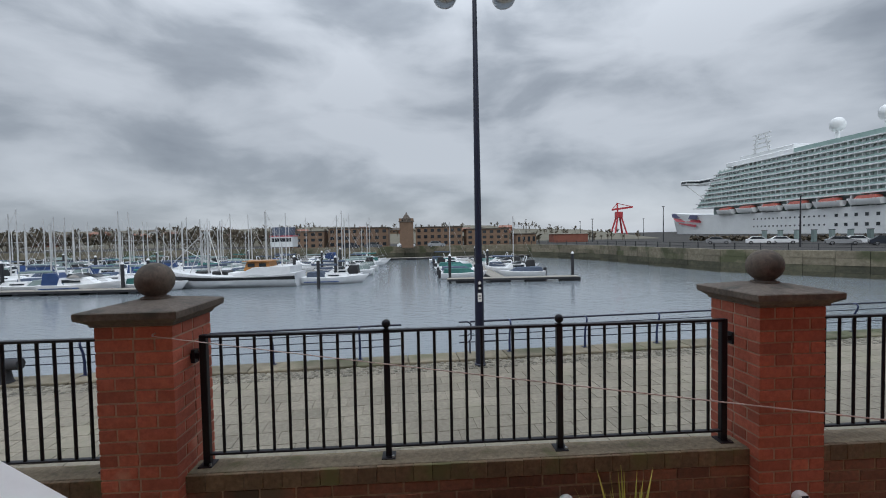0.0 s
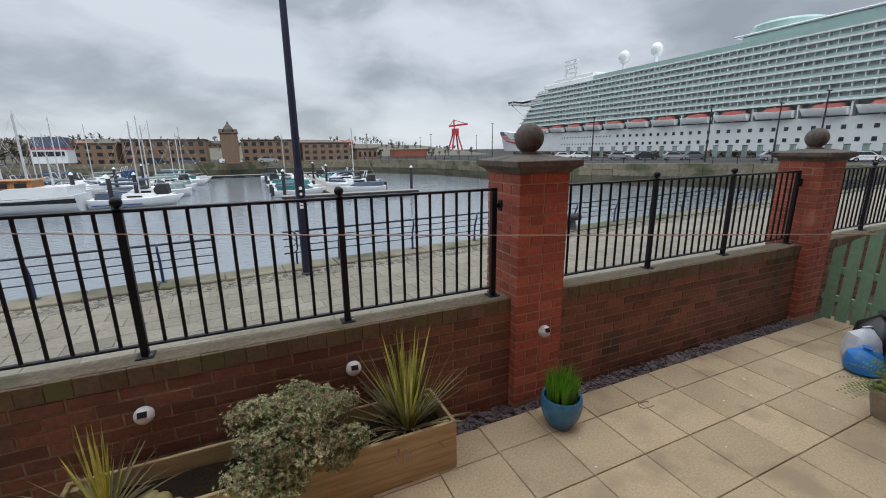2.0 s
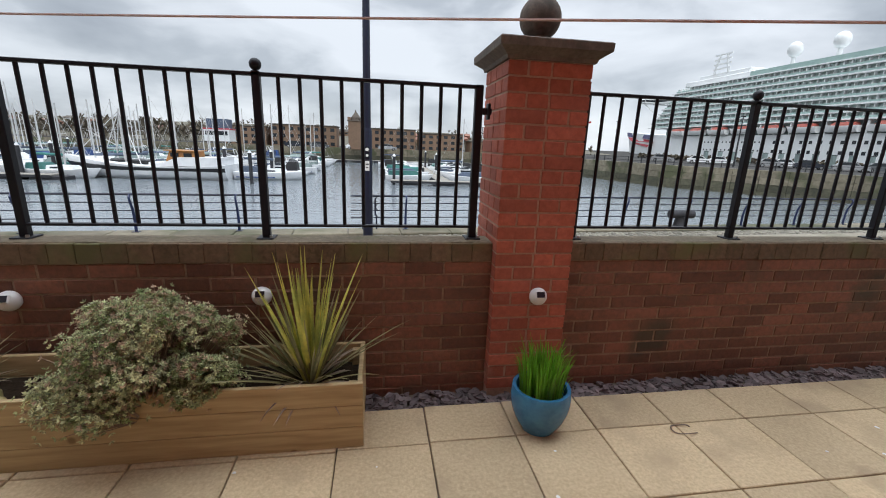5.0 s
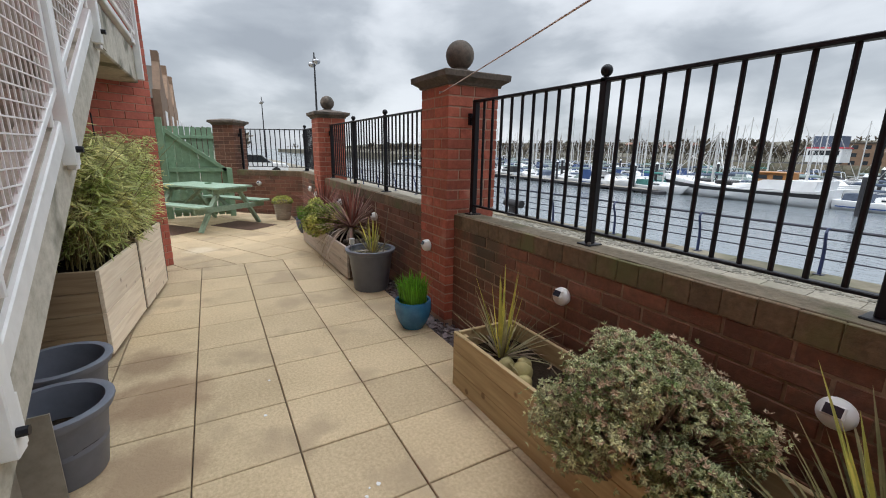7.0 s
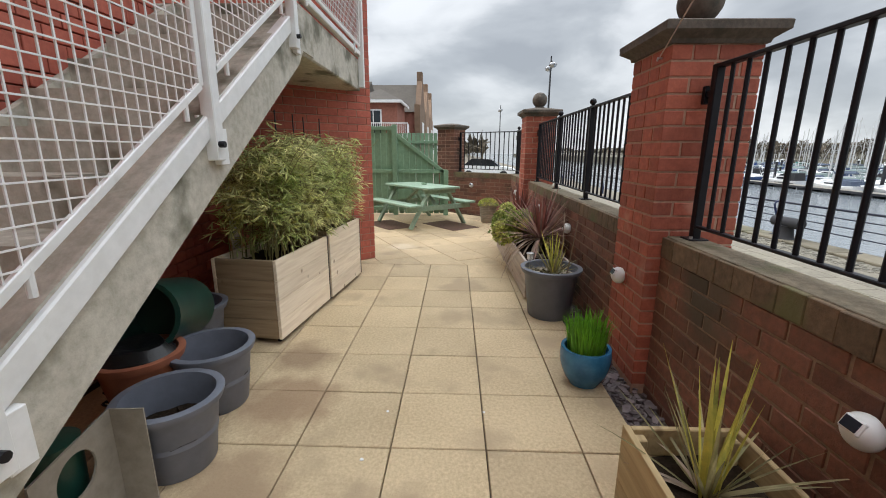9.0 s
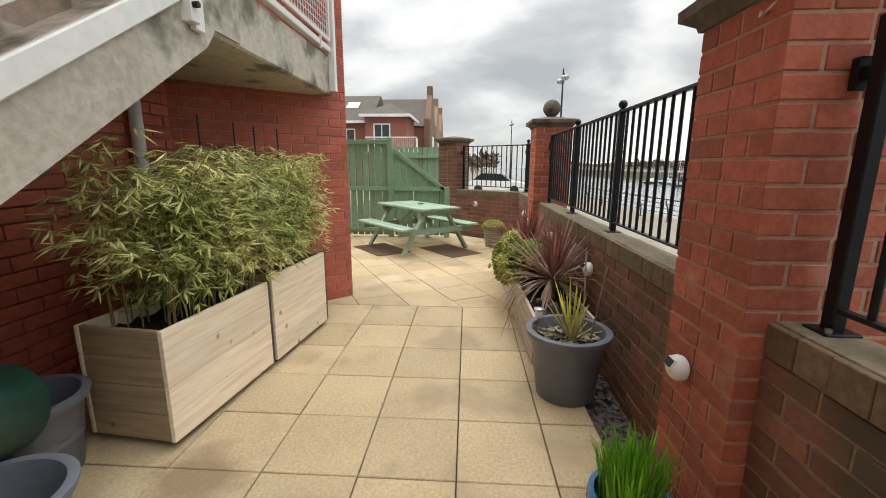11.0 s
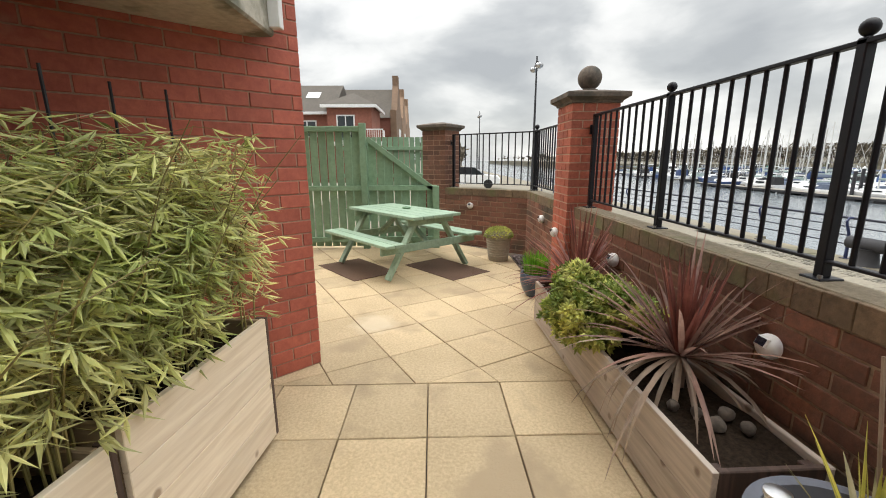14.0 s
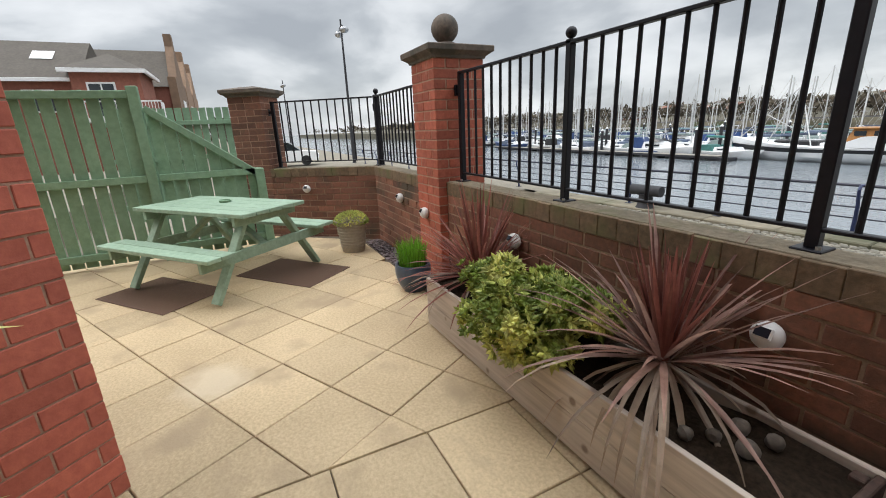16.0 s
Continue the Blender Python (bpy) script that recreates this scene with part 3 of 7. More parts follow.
BUILD_Y = -3.22
CORNER = Vector((-6.09, -2.22, 0))

# ---- ground, water and quays ----
# the quay edge runs a little askew to the terrace wall
QUAY_TURN = pose(-0.38, 6.65, 0, 0, 0, 4.3) @ pose(0.38, -6.65, 0)
g = Geo().box((-15, -1.2, PROM - 3.5), (60, 7.63, PROM - 0.05))
fixed("quay_wall_near", g, QUAY, "weathered stone quay wall under the promenade", "quay", m=QUAY_TURN)
g = Geo().box((-420, -60, PROM - 3.5), (-14, 7.35, PROM - 0.05))
fixed("promenade_far", g, PAVING, "pale grey promenade running along the dock", "promenade")
g = Geo().box((-15, -1.2, PROM - 0.2), (60, 6.95, PROM - 0.012))
fixed("promenade_bed", g, PAVING, "sandy bed between the promenade slabs", "promenade", m=QUAY_TURN)
g = Geo()
row = 0
y = -0.78
while y < 6.1:
    x = -14 + (row % 2) * 0.3
    while x < 22:
        g.box((x, y, PROM - 0.04), (x + 0.588, y + 0.388, PROM), 0.004)
        x += 0.6
    y += 0.4
    row += 1
tagged(part("promenade_slabs", g, PAVING, m=QUAY_TURN), "buff concrete slabs of the dockside promenade", "paving", "", "stuff")
g = Geo()
for i in range(330):
    for j in range(5):
        x, y = -13 + i * 0.115 + (j % 2) * 0.055 + rnd.uniform(-0.01, 0.01), 6.44 + j * 0.115 + rnd.uniform(-0.01, 0.01)
        h = rnd.uniform(-0.012, 0.012)
        g.box((x, y, PROM - 0.05), (x + 0.1, y + 0.1, PROM + h), 0.014)
tagged(part("cobbles", g, COBBLE, m=QUAY_TURN), "mossy granite cobbles in a strip along the quay edge", "cobbles", "", "stuff")
g = Geo()
for i in range(46):
    g.box((-14 + i * 1.2, 7.03, PROM - 0.3), (-14 + i * 1.2 + 1.19, 7.65, PROM + 0.04), 0.02)
tagged(part("quay_coping", g, QUAY, m=QUAY_TURN), "large stone coping blocks along the quay edge", "coping", "", "stuff")

g = Geo().add([(-900, 6, SEA), (900, 6, SEA), (900, 1500, SEA), (-900, 1500, SEA), (-900, -900, SEA), (900, -900, SEA)], [(0, 1, 2, 3), (4, 5, 1, 0)])
fixed("water", g, WATER, "grey rippled dock water under an overcast sky", "water")

# the quay across the dock: a bent line of stone wall with flat land behind it
g = Geo()
gw, gt = Geo(), Geo()
SHORE = [(420, -30), (95, -8), (60, 20), (47, 36), (36.8, 48.5), (32.5, 74.5), (21, 95), (-3, 98), (-60, 103), (-122, 108), (-420, 120)]
TOPS = -0.45
for (x0, y0), (x1, y1) in zip(SHORE, SHORE[1:]):
    d = Vector((x1 - x0, y1 - y0, 0))
    steps = max(1, int(d.length / 2.4))
    d.normalize()
    n = Vector((d.y, -d.x, 0))
    for k in range(min(steps, 60)):
        a = Vector((x0, y0, 0)).lerp(Vector((x1, y1, 0)), k / min(steps, 60))
        b = Vector((x0, y0, 0)).lerp(Vector((x1, y1, 0)), (k + 1) / min(steps, 60))
        for c in range(4):
            z0, z1 = SEA - 0.3 + c * 0.8, SEA - 0.3 + c * 0.8 + 0.78
            if c == 3:
                z1 = TOPS + 0.25
            off = n * rnd.uniform(-0.04, 0.04)
            p, q = a + off - d * (-0.02), b + off - d * 0.02
            r, s = q + n * 1.0, p + n * 1.0
            (gt if c < 2 else gw).add([(*p.xy, z0), (*q.xy, z0), (*r.xy, z0), (*s.xy, z0), (*p.xy, z1), (*q.xy, z1), (*r.xy, z1), (*s.xy, z1)],
                   [(0, 1, 5, 4), (1, 2, 6, 5), (2, 3, 7, 6), (3, 0, 4, 7), (4, 5, 6, 7)])
tagged(part("quay_wall_blocks", gw, QUAY), "tan stone blocks of the far quay wall", "quay", "", "stuff")
tagged(part("tide_line_blocks", gt, QUAY_WEED), "dark weed-covered lower blocks of the far quay wall", "quay", "", "stuff")
outline = [(x + 0.5, y + 0.5) for x, y in SHORE] + [(-420, 900), (900, 900), (900, -30)]
g = Geo().prism(outline, SEA - 1, TOPS)
fixed("ground_far", g, TARMAC, "flat grey quayside land across the dock", "ground")

# ---- terrace floor bed, low wall cores, slate strip ----
g = Geo().box((-10.6, -5.0, -0.3), (6.5, -0.313, -0.028))
fixed("terrace_bed", g, JOINT, "dark sandy joints under the terrace slabs", "floor")
g = Geo().box((-30, -14, -1.4), (20, -5.0, -0.06))
fixed("ground_behind", g, PAVING, "plain paved ground behind the building", "ground")

# ---- building behind the stairs ----
C2 = CORNER + Vector((1.02, -1.13, 0))
C3 = CORNER + Vector((-1.3, -1.5, 0))
core = 0.03
g = Geo().prism([(CORNER.x, CORNER.y - core * 1.45), (C3.x, C3.y), (C3.x + 0.3, C3.y - 0.6), (C2.x + 0.2, C2.y - 0.5), (C2.x - core, C2.y - core)], -0.1, 7.2)
fixed("wall_bay_core", g, MORTAR, "mortar core of the canted red brick bay", "wall")
g = Geo().box((C2.x - 0.4, BUILD_Y - 0.4, -0.1), (8.0, BUILD_Y - core - 0.1, 7.2))
fixed("wall_house_core", g, MORTAR, "mortar core of the red brick apartment wall", "wall")
g = Geo().box((C3.x - 0.2, BUILD_Y - 6.4, 7.2), (8.0, BUILD_Y + 0.9, 7.4), 0.02)
fixed("roof_house", g, CONCRETE, "flat roof edge closing the apartment building", "roof")
g = Geo().box((C3.x - 0.2, BUILD_Y - 6.4, -0.1), (8.0, BUILD_Y - 6.1, 7.2)).box((7.7, BUILD_Y - 6.1, -0.1), (8.0, BUILD_Y - 0.4, 7.2)).box((C3.x - 0.2, BUILD_Y - 6.1, -0.1), (C3.x + 0.1, C3.y - 0.3, 7.2))
fixed("wall_house_back", g, BRICK_FAR, "plain brick walls closing the apartment building", "wall")

# ---- railing along the wall ----
RAIL_Y = 0.05
RAIL_TOP, RAIL_LOW = 1.745, 0.968


def rail_panel(p, q, posts, ends=(True, True), bays=None, clamp=(True, True)):
    """A run of black railing from p to q on the wall top, with ball-topped posts at the given fractions of its length."""
    p, q = Vector((*p, 0)), Vector((*q, 0))
    d = q - p
    L = d.length
    ang = math.degrees(math.atan2(d.y, d.x))
    th = thing("railing", pose(p.x, p.y, 0, 0, 0, ang), "black painted steel railing with round bars on a brick wall", "railing", "railings on the terrace wall")
    part("top_rail", Geo().box((0, -0.02, RAIL_TOP - 0.012), (L, 0.02, RAIL_TOP + 0.006), 0.003), BLACK, th)
    part("bottom_rail", Geo().box((0, -0.016, RAIL_LOW - 0.006), (L, 0.016, RAIL_LOW + 0.008), 0.003), BLACK, th)
    stops = [0.0] + [f * L for f in posts] + [L]
    bar = Geo().tube([(0, 0, RAIL_LOW), (0, 0, RAIL_TOP)], 0.0102, 8).mesh("bar", BLACK, True)
    for s0, s1 in zip(stops, stops[1:]):
        n = max(2, round((s1 - s0) / 0.106))
        for k in range(1, n):
            part("bar", bar, BLACK, th, m=pose(s0 + (s1 - s0) * k / n, 0, 0))
    for k, s in enumerate(stops):
        end = k in (0, len(stops) - 1)
        if end and not ends[0 if k == 0 else 1]:
            continue
        w = 0.02 if not end else 0.022
        gp = Geo().box((s - w, -0.02, WALL_TOP + 0.01), (s + w, 0.02, RAIL_TOP + (0.012 if not end else 0.008)), 0.004)
        post = part("post", gp, BLACK, th)
        part("base_plate", Geo().box((s - 0.045, -0.05, WALL_TOP + 0.001), (s + 0.045, 0.05, WALL_TOP + 0.012), 0.003), BLACK, post)
        part("bolt", Geo().tube([(s + 0.03, -0.035, WALL_TOP + 0.01), (s + 0.03, -0.035, WALL_TOP + 0.025)], 0.009, 6), STEEL, post)
        if not end:
            ball = [(0.012, RAIL_TOP + 0.01), (0.012, RAIL_TOP + 0.018)] + [(0.03 * math.sin(a), RAIL_TOP + 0.043 - 0.03 * math.cos(a)) for a in np.linspace(0.5, 3.05, 9)]
            part("ball_finial", Geo().lathe(ball, 14, (s, 0, 0)), BLACK, post, smooth=True)
        elif clamp[0 if k == 0 else 1]:
            e = -1 if k == 0 else 1
            part("wall_clamp", Geo().box((s, -0.015, 1.60), (s + e * 0.075, 0.015, 1.635), 0.004).box((s + e * 0.05, -0.025, 1.575), (s + e * 0.066, 0.025, 1.66), 0.004), BLACK, post)
    return th


EDGE = 0.305
for xa, xb, posts in ((PILLARS[1] + EDGE, PILLARS[2] - EDGE - 0.02, (-1.93, -0.768)), (PILLARS[0] + EDGE, PILLARS[1] - EDGE, (-6.16, -4.97)),
                      (PILLARS[2] + EDGE, PILLARS[3] - EDGE, (2.122, 3.256)), (PILLARS[3] + EDGE, PILLARS[4] - EDGE, (6.18, 7.33)),
                      (PILLARS[4] + EDGE, PILLARS[5] - EDGE, (10.25, 11.4))):
    rail_panel((xa, RAIL_Y), (xb, RAIL_Y), [(x - xa) / (xb - xa) for x in posts])
BEND = (-9.66, RAIL_Y + 0.02)
PIER = Vector((-10.66, -1.30))
TURN = math.degrees(math.atan2(PIER.y - 0.1 - BEND[1], PIER.x - BEND[0])) + 180
rail_panel((PILLARS[0] - EDGE, RAIL_Y), (-9.60, RAIL_Y), [])
along = (PIER - Vector(BEND)).normalized()
side = Vector((along.y, -along.x))
ra, rb = Vector(BEND), PIER - along * 0.28 - side * 0.03
rail_panel(tuple(ra), tuple(rb), [], clamp=(False, True))
for s in (0,):
    th = thing("corner_post", pose(BEND[0] + 0.03, BEND[1], WALL_TOP), "thick black corner post with a ball finial", "post")
    part("post", Geo().box((-0.035, -0.035, 0.0), (0.035, 0.035, 0.87), 0.005), BLACK, th)
    part("ball_finial", Geo().lathe([(0.014, 0.868)] + [(0.033 * math.sin(a), 0.91 - 0.033 * math.cos(a)) for a in np.linspace(0.5, 3.05, 9)], 14), BLACK, th, smooth=True)

# ---- capstones and stone balls ----


def pillar_cap(x, y, rz=0.0, ball=True, top=1.86, half=HALF):
    th = thing("pillar_cap", pose(x, y, top, 0, 0, rz), "dark weathered stone cap with a ball on a brick pillar" if ball else "weathered flat stone cap on a brick pier", "capstone", "pillar caps")
    h = half
    g = Geo()
    rows = [(h + 0.012, 0.0), (h + 0.018, 0.018), (h + 0.05, 0.04), (h + 0.066, 0.05), (h + 0.068, 0.088), (h + 0.06, 0.094), (0.11, 0.13), (0.1, 0.132)]
    vs, fs = [], []
    for r, z in rows:
        vs += [(-r, -r, z), (r, -r, z), (r, r, z), (-r, r, z)]
    for i in range(len(rows) - 1):
        fs += [(i * 4 + k, i * 4 + (k + 1) % 4, i * 4 + 4 + (k + 1) % 4, i * 4 + 4 + k) for k in range(4)]
    fs += [(3, 2, 1, 0), tuple(len(rows) * 4 - 4 + k for k in range(4))]
    part("slab", g.add(vs, fs), CAPSTONE, th)
    if ball:
        prof = [(0.085, 0.131), (0.085, 0.142), (0.06, 0.15)] + [(0.112 * math.sin(a), 0.252 - 0.112 * math.cos(a)) for a in np.linspace(0.55, 3.1, 16)]
        part("stone_ball", Geo().lathe(prof, 28), CAPSTONE, th, smooth=True)
    return th


for x in PILLARS:
    pillar_cap(x, 0.08)
pillar_cap(PIER.x, PIER.y, TURN, False, 1.815)

# ---- stairs with white railing ----
RISE, GOING, FOOT_X = 0.1785, 0.2695, -0.712
STAIR_Y0, STAIR_Y1 = -3.16, -2.40
LAND_X0, LAND_X1, LAND_Z = -5.93, -4.02, 2.335
stair = thing("staircase", pose(0, 0, 0), "weathered grey concrete outdoor staircase with white steel railing", "staircase")
for n in range(1, 13):
    x1 = FOOT_X - GOING * (n - 1)
    xb, zt = x1 - GOING - 0.002, RISE * n
    part("step", Geo().prism([(xb, max(0.0, zt - 0.0415)), (x1, max(0.0, zt - 0.22)), (x1, zt), (xb, zt)], STAIR_Y0, STAIR_Y1, 1), CONCRETE, stair)


def slope(x):
    """Height of the line through the step noses."""
    return RISE + (FOOT_X - x) * RISE / GOING


def stringer(y0, y1):
    g = Geo()
    top = lambda x: slope(x) - 0.04
    low = lambda x: max(0.0, slope(x) - 0.40)
    xs = [FOOT_X + 0.12, -1.02, LAND_X1, LAND_X1 - 0.12]
    out = [(xs[0], max(0.0, top(xs[0]))), (LAND_X1 - 0.02, LAND_Z - 0.02), (LAND_X1 - 0.3, LAND_Z - 0.02), (LAND_X1 - 0.3, LAND_Z - 0.31), (LAND_X1 - 0.06, LAND_Z - 0.31), (-4.0, low(-4.0) - 0.03), (xs[1], low(xs[1])), (xs[0], 0.0)]
    return g.prism(out, y0, y1, 1)


part("stringer", stringer(-2.40, -2.285), CONCRETE, stair, "stained concrete stringer")
part("stringer", stringer(-3.2, -3.16), CONCRETE, stair)
part("landing", Geo().box((LAND_X0, -3.6, LAND_Z - 0.33), (LAND_X1 - 0.06, -2.295, LAND_Z), 0.012), CONCRETE, stair, "concrete landing slab with a stained underside")
part("soffit", Geo().prism([(FOOT_X - 0.5, slope(FOOT_X - 0.5) - 0.245), (LAND_X1, slope(LAND_X1) - 0.245), (LAND_X1, slope(LAND_X1) - 0.215), (FOOT_X - 0.5, slope(FOOT_X - 0.5) - 0.215)], STAIR_Y0, STAIR_Y1, 1), CONCRETE, stair)

rail = thing("stair_railing", pose(0, 0, 0), "white painted steel stair railing with welded mesh panels", "railing")
RY = -2.265
POSTS = (-0.67, -1.74, -2.805, -3.855)
for x in POSTS:
    z = slope(x)
    p = part("post", Geo().box((x - 0.03, RY - 0.03, z - 0.27), (x + 0.03, RY + 0.03, z + 0.965), 0.004), WHITE, rail)
    part("fixing_plate", Geo().box((x - 0.05, RY - 0.045, z - 0.27), (x + 0.05, RY - 0.03, z - 0.08), 0.003).box((x - 0.09, RY - 0.02, z - 0.29), (x - 0.02, RY + 0.012, z - 0.13), 0.003), WHITE, p)
    part("bolt", Geo().tube([(x + 0.012, RY + 0.02, z - 0.2), (x + 0.012, RY + 0.055, z - 0.2)], 0.014, 8), BLACK, p)


def sloped(x, h):
    return (x, RY, slope(x) + h)


part("handrail", Geo().beam(sloped(-0.60, 0.985), sloped(-3.90, 0.985), 0.095, 0.045, 0.006), WHITE, rail)
part("lower_channel", Geo().beam((-0.60, RY - 0.03, slope(-0.60) - 0.115), (-3.90, RY - 0.03, slope(-3.90) - 0.115), 0.06, 0.085, 0.006), WHITE, rail)
k_slope = RISE / GOING


def mesh_panel(xa, xb, za, zb, grade, name="mesh_panel"):
    """A white frame from xa to xb with a welded grid; za and zb above the line of grade."""
    base = (lambda x: slope(x)) if grade else (lambda x: LAND_Z)
    frame_ = Geo()
    lo = lambda x: (x, RY, base(x) + za)
    hi = lambda x: (x, RY, base(x) + zb)
    frame_.beam(lo(xa), lo(xb), 0.02, 0.03, 0.003).beam(hi(xa), hi(xb), 0.02, 0.03, 0.003)
    frame_.beam(lo(xa), hi(xa), 0.02, 0.03, 0.003, (1, 0, 0)).beam(lo(xb), hi(xb), 0.02, 0.03, 0.003, (1, 0, 0))
    fr = part(name, frame_, WHITE, rail)
    wires = Geo()
    pitch = 0.052
    n = int(abs(xb - xa) / pitch)
    for k in range(1, n):
        x = xa + (xb - xa) * k / n
        wires.box((x - 0.0025, RY - 0.003, base(x) + za), (x + 0.0025, RY + 0.002, base(x) + zb))
    z_lo, z_hi = min(base(xa), base(xb)) + za, max(base(xa), base(xb)) + zb
    z = z_lo + pitch * 0.5
    while z < z_hi:
        if grade:
            # the wire runs between the two sloping frame bars
            x_low = FOOT_X + (RISE - (z - za)) / k_slope
            x_top = FOOT_X + (RISE - (z - zb)) / k_slope
            e0, e1 = max(min(xa, xb), min(x_low, x_top)), min(max(xa, xb), max(x_low, x_top))
        else:
            e0, e1 = min(xa, xb), max(xa, xb)
        if e1 - e0 > 0.02:
            wires.box((e0, RY + 0.002, z - 0.0025), (e1, RY + 0.006, z + 0.0025))
        z += pitch
    part("wire_grid", wires, WHITE, fr)
    studs = Geo()
    for k in (0.12, 0.88):
        x = xa + (xb - xa) * k
        studs.tube([(x, RY, base(x) + za), (x, RY, base(x) + 0.0)], 0.011, 8)
    part("stud", studs, WHITE, fr)


for x0, x1 in zip(POSTS, POSTS[1:]):
    mesh_panel(x0 - 0.06, x1 + 0.06, 0.075, 0.93, True)
part("post", Geo().box((LAND_X0 + 0.02, RY - 0.03, LAND_Z - 0.3), (LAND_X0 + 0.08, RY + 0.03, LAND_Z + 1.05), 0.004), WHITE, rail)
part("lower_channel", Geo().beam((-3.855, RY - 0.03, LAND_Z + 0.05), (LAND_X0 + 0.02, RY - 0.03, LAND_Z + 0.05), 0.06, 0.05, 0.006), WHITE, rail)
part("handrail", Geo().beam((-3.855, RY, LAND_Z + 1.03), (LAND_X0 + 0.02, RY, LAND_Z + 1.03), 0.06, 0.045, 0.006), WHITE, rail)
mesh_panel(-3.93, LAND_X0 + 0.12, 0.12, 0.98, False)
part("post", Geo().box((LAND_X0 + 0.02, -3.5, LAND_Z), (LAND_X0 + 0.08, -3.44, LAND_Z + 1.05), 0.004), WHITE, rail)

pipe = thing("downpipe", pose(-4.70, -3.265, 0), "white plastic downpipe against the brick wall", "downpipe")
part("pipe", Geo().tube([(0, 0, 0.02), (0, 0, 2.0)], 0.04, 14), WHITE, pipe, smooth=True)
part("bracket", Geo().box((-0.055, -0.06, 1.3), (0.055, 0.045, 1.33), 0.004), WHITE, pipe)

# ---- green fence and gate at the far end ----


def board_fence(name, m, length, top, label, step=0.125, w=0.106, posts=(), rails=(0.25, 0.9, 1.6), depth=0.02):
    th = thing(name, m, label, "fence")
    n = int(length / step)
    for k in range(n):
        x = k * step + 0.01
        t0, t1 = top(x), top(x + w)
        g = Geo().prism([(x, 0.03), (x + w, 0.03), (x + w, t1 + rnd.uniform(-0.006, 0.006)), (x, t0 + rnd.uniform(-0.006, 0.006))], 0, depth, 1)
        part("board", g, GREEN, th)
    for z0 in rails:
        e0 = 0.0
        e1 = length
        if callable(z0):
            a, b = z0(0.0), z0(length)
        else:
            a = b = z0
        part("rail", Geo().beam((e0, -0.028, a), (e1, -0.028, b), 0.055, 0.075, 0.004), GREEN, th)
    for x, h in posts:
        part("post", Geo().box((x - 0.05, -0.085, 0), (x + 0.05, 0.0, h), 0.006), GREEN, th)
    return th


# runs from the building side towards the dock; the boards' smooth side faces away
FX = -9.87
SPAN = 1.02
board_fence("fence", pose(FX, -1.40 - SPAN - 1.36, 0, 0, 0, 90), 1.33, lambda x: 1.845, "tall green painted close-board timber fence", posts=((0.03, 1.86), (1.30, 1.88)), rails=(0.14, 0.93, 1.80))
board_fence("fence", pose(FX, -1.40 - SPAN + 0.0, 0, 0, 0, 90), SPAN + 0.02, lambda x: 1.70 - x / SPAN * 0.78, "green painted timber fence with a sloping top", posts=((SPAN, 0.96),), rails=(0.14, 0.93, lambda x: 1.66 - x / SPAN * 0.78))
board_fence("fence", pose(-13.2, -3.6, -0.1, 0, 0, 90), 2.6, lambda x: 1.95, "green painted timber fence beyond the gate", rails=(0.3, 1.1, 1.7))
# the neighbour's sloping fence beside the shed
board_fence("fence", pose(4.80, -1.66, 0, 0, 0, 90), 1.42, lambda x: 1.98 - x * 0.80, "green painted timber fence with gaps and a sloping top", step=0.142, w=0.105, rails=(0.28, 0.62), posts=())

# ---- shed ----
shed = thing("shed", pose(2.93, -1.80, 0), "beige plastic garden shed with dark brown trim", "shed")
W = 1.95
EAVE, RIDGE = 1.76, 2.16
part("side_wall", Geo().box((0.0, -0.05, 0.06), (1.5, 0.0, EAVE), 0.004), BEIGE, shed)
part("side_wall", Geo().box((0.0, -W, 0.06), (1.5, -W + 0.05, EAVE), 0.004), BEIGE, shed)
part("back_wall", Geo().box((1.46, -W + 0.05, 0.06), (1.5, -0.05, EAVE), 0.004), BEIGE, shed)
front = part("front_wall", Geo().prism([(-W + 0.05, 0.06), (-0.05, 0.06), (-0.05, EAVE), (-W / 2, RIDGE - 0.02), (-W + 0.05, EAVE)], 0.015, 0.045, 0), BEIGE, shed)
for k in range(12):
    z = 0.08 + k * 0.142
    part("plank", Geo().prism([(0.0, z), (0.018, z), (0.018, z + 0.138), (0.008, z + 0.138)], -0.345, -0.06, 1), BEIGE, front)
part("corner_trim", Geo().box((-0.012, -0.065, 0.05), (0.03, 0.008, EAVE), 0.004), BROWN, shed)
part("base_trim", Geo().box((-0.014, -W, 0.0), (1.5, 0.012, 0.06), 0.006), BROWN, shed)
for s in (0, 1):
    y0, y1 = (0.1, -W / 2) if s == 0 else (-W - 0.1, -W / 2)
    z0 = EAVE - 0.02
    part("roof_panel", Geo().add([(-0.12, y0, z0), (1.6, y0, z0), (1.6, y1, RIDGE), (-0.12, y1, RIDGE), (-0.12, y0, z0 + 0.05), (1.6, y0, z0 + 0.05), (1.6, y1, RIDGE + 0.05), (-0.12, y1, RIDGE + 0.05)],
         [(0, 3, 2, 1), (4, 5, 6, 7), (0, 1, 5, 4), (1, 2, 6, 5), (2, 3, 7, 6), (3, 0, 4, 7)]), BROWN, shed)
door = part("door", Geo().box((-0.02, -1.37, 0.09), (0.005, -0.36, 1.72), 0.004), BEIGE, shed)
for k in range(11):
    z = 0.14 + k * 0.142
    part("plank", Geo().prism([(-0.034, z), (-0.02, z), (-0.02, z + 0.138), (-0.026, z + 0.138)], -1.31, -0.425, 1), BEIGE, door)
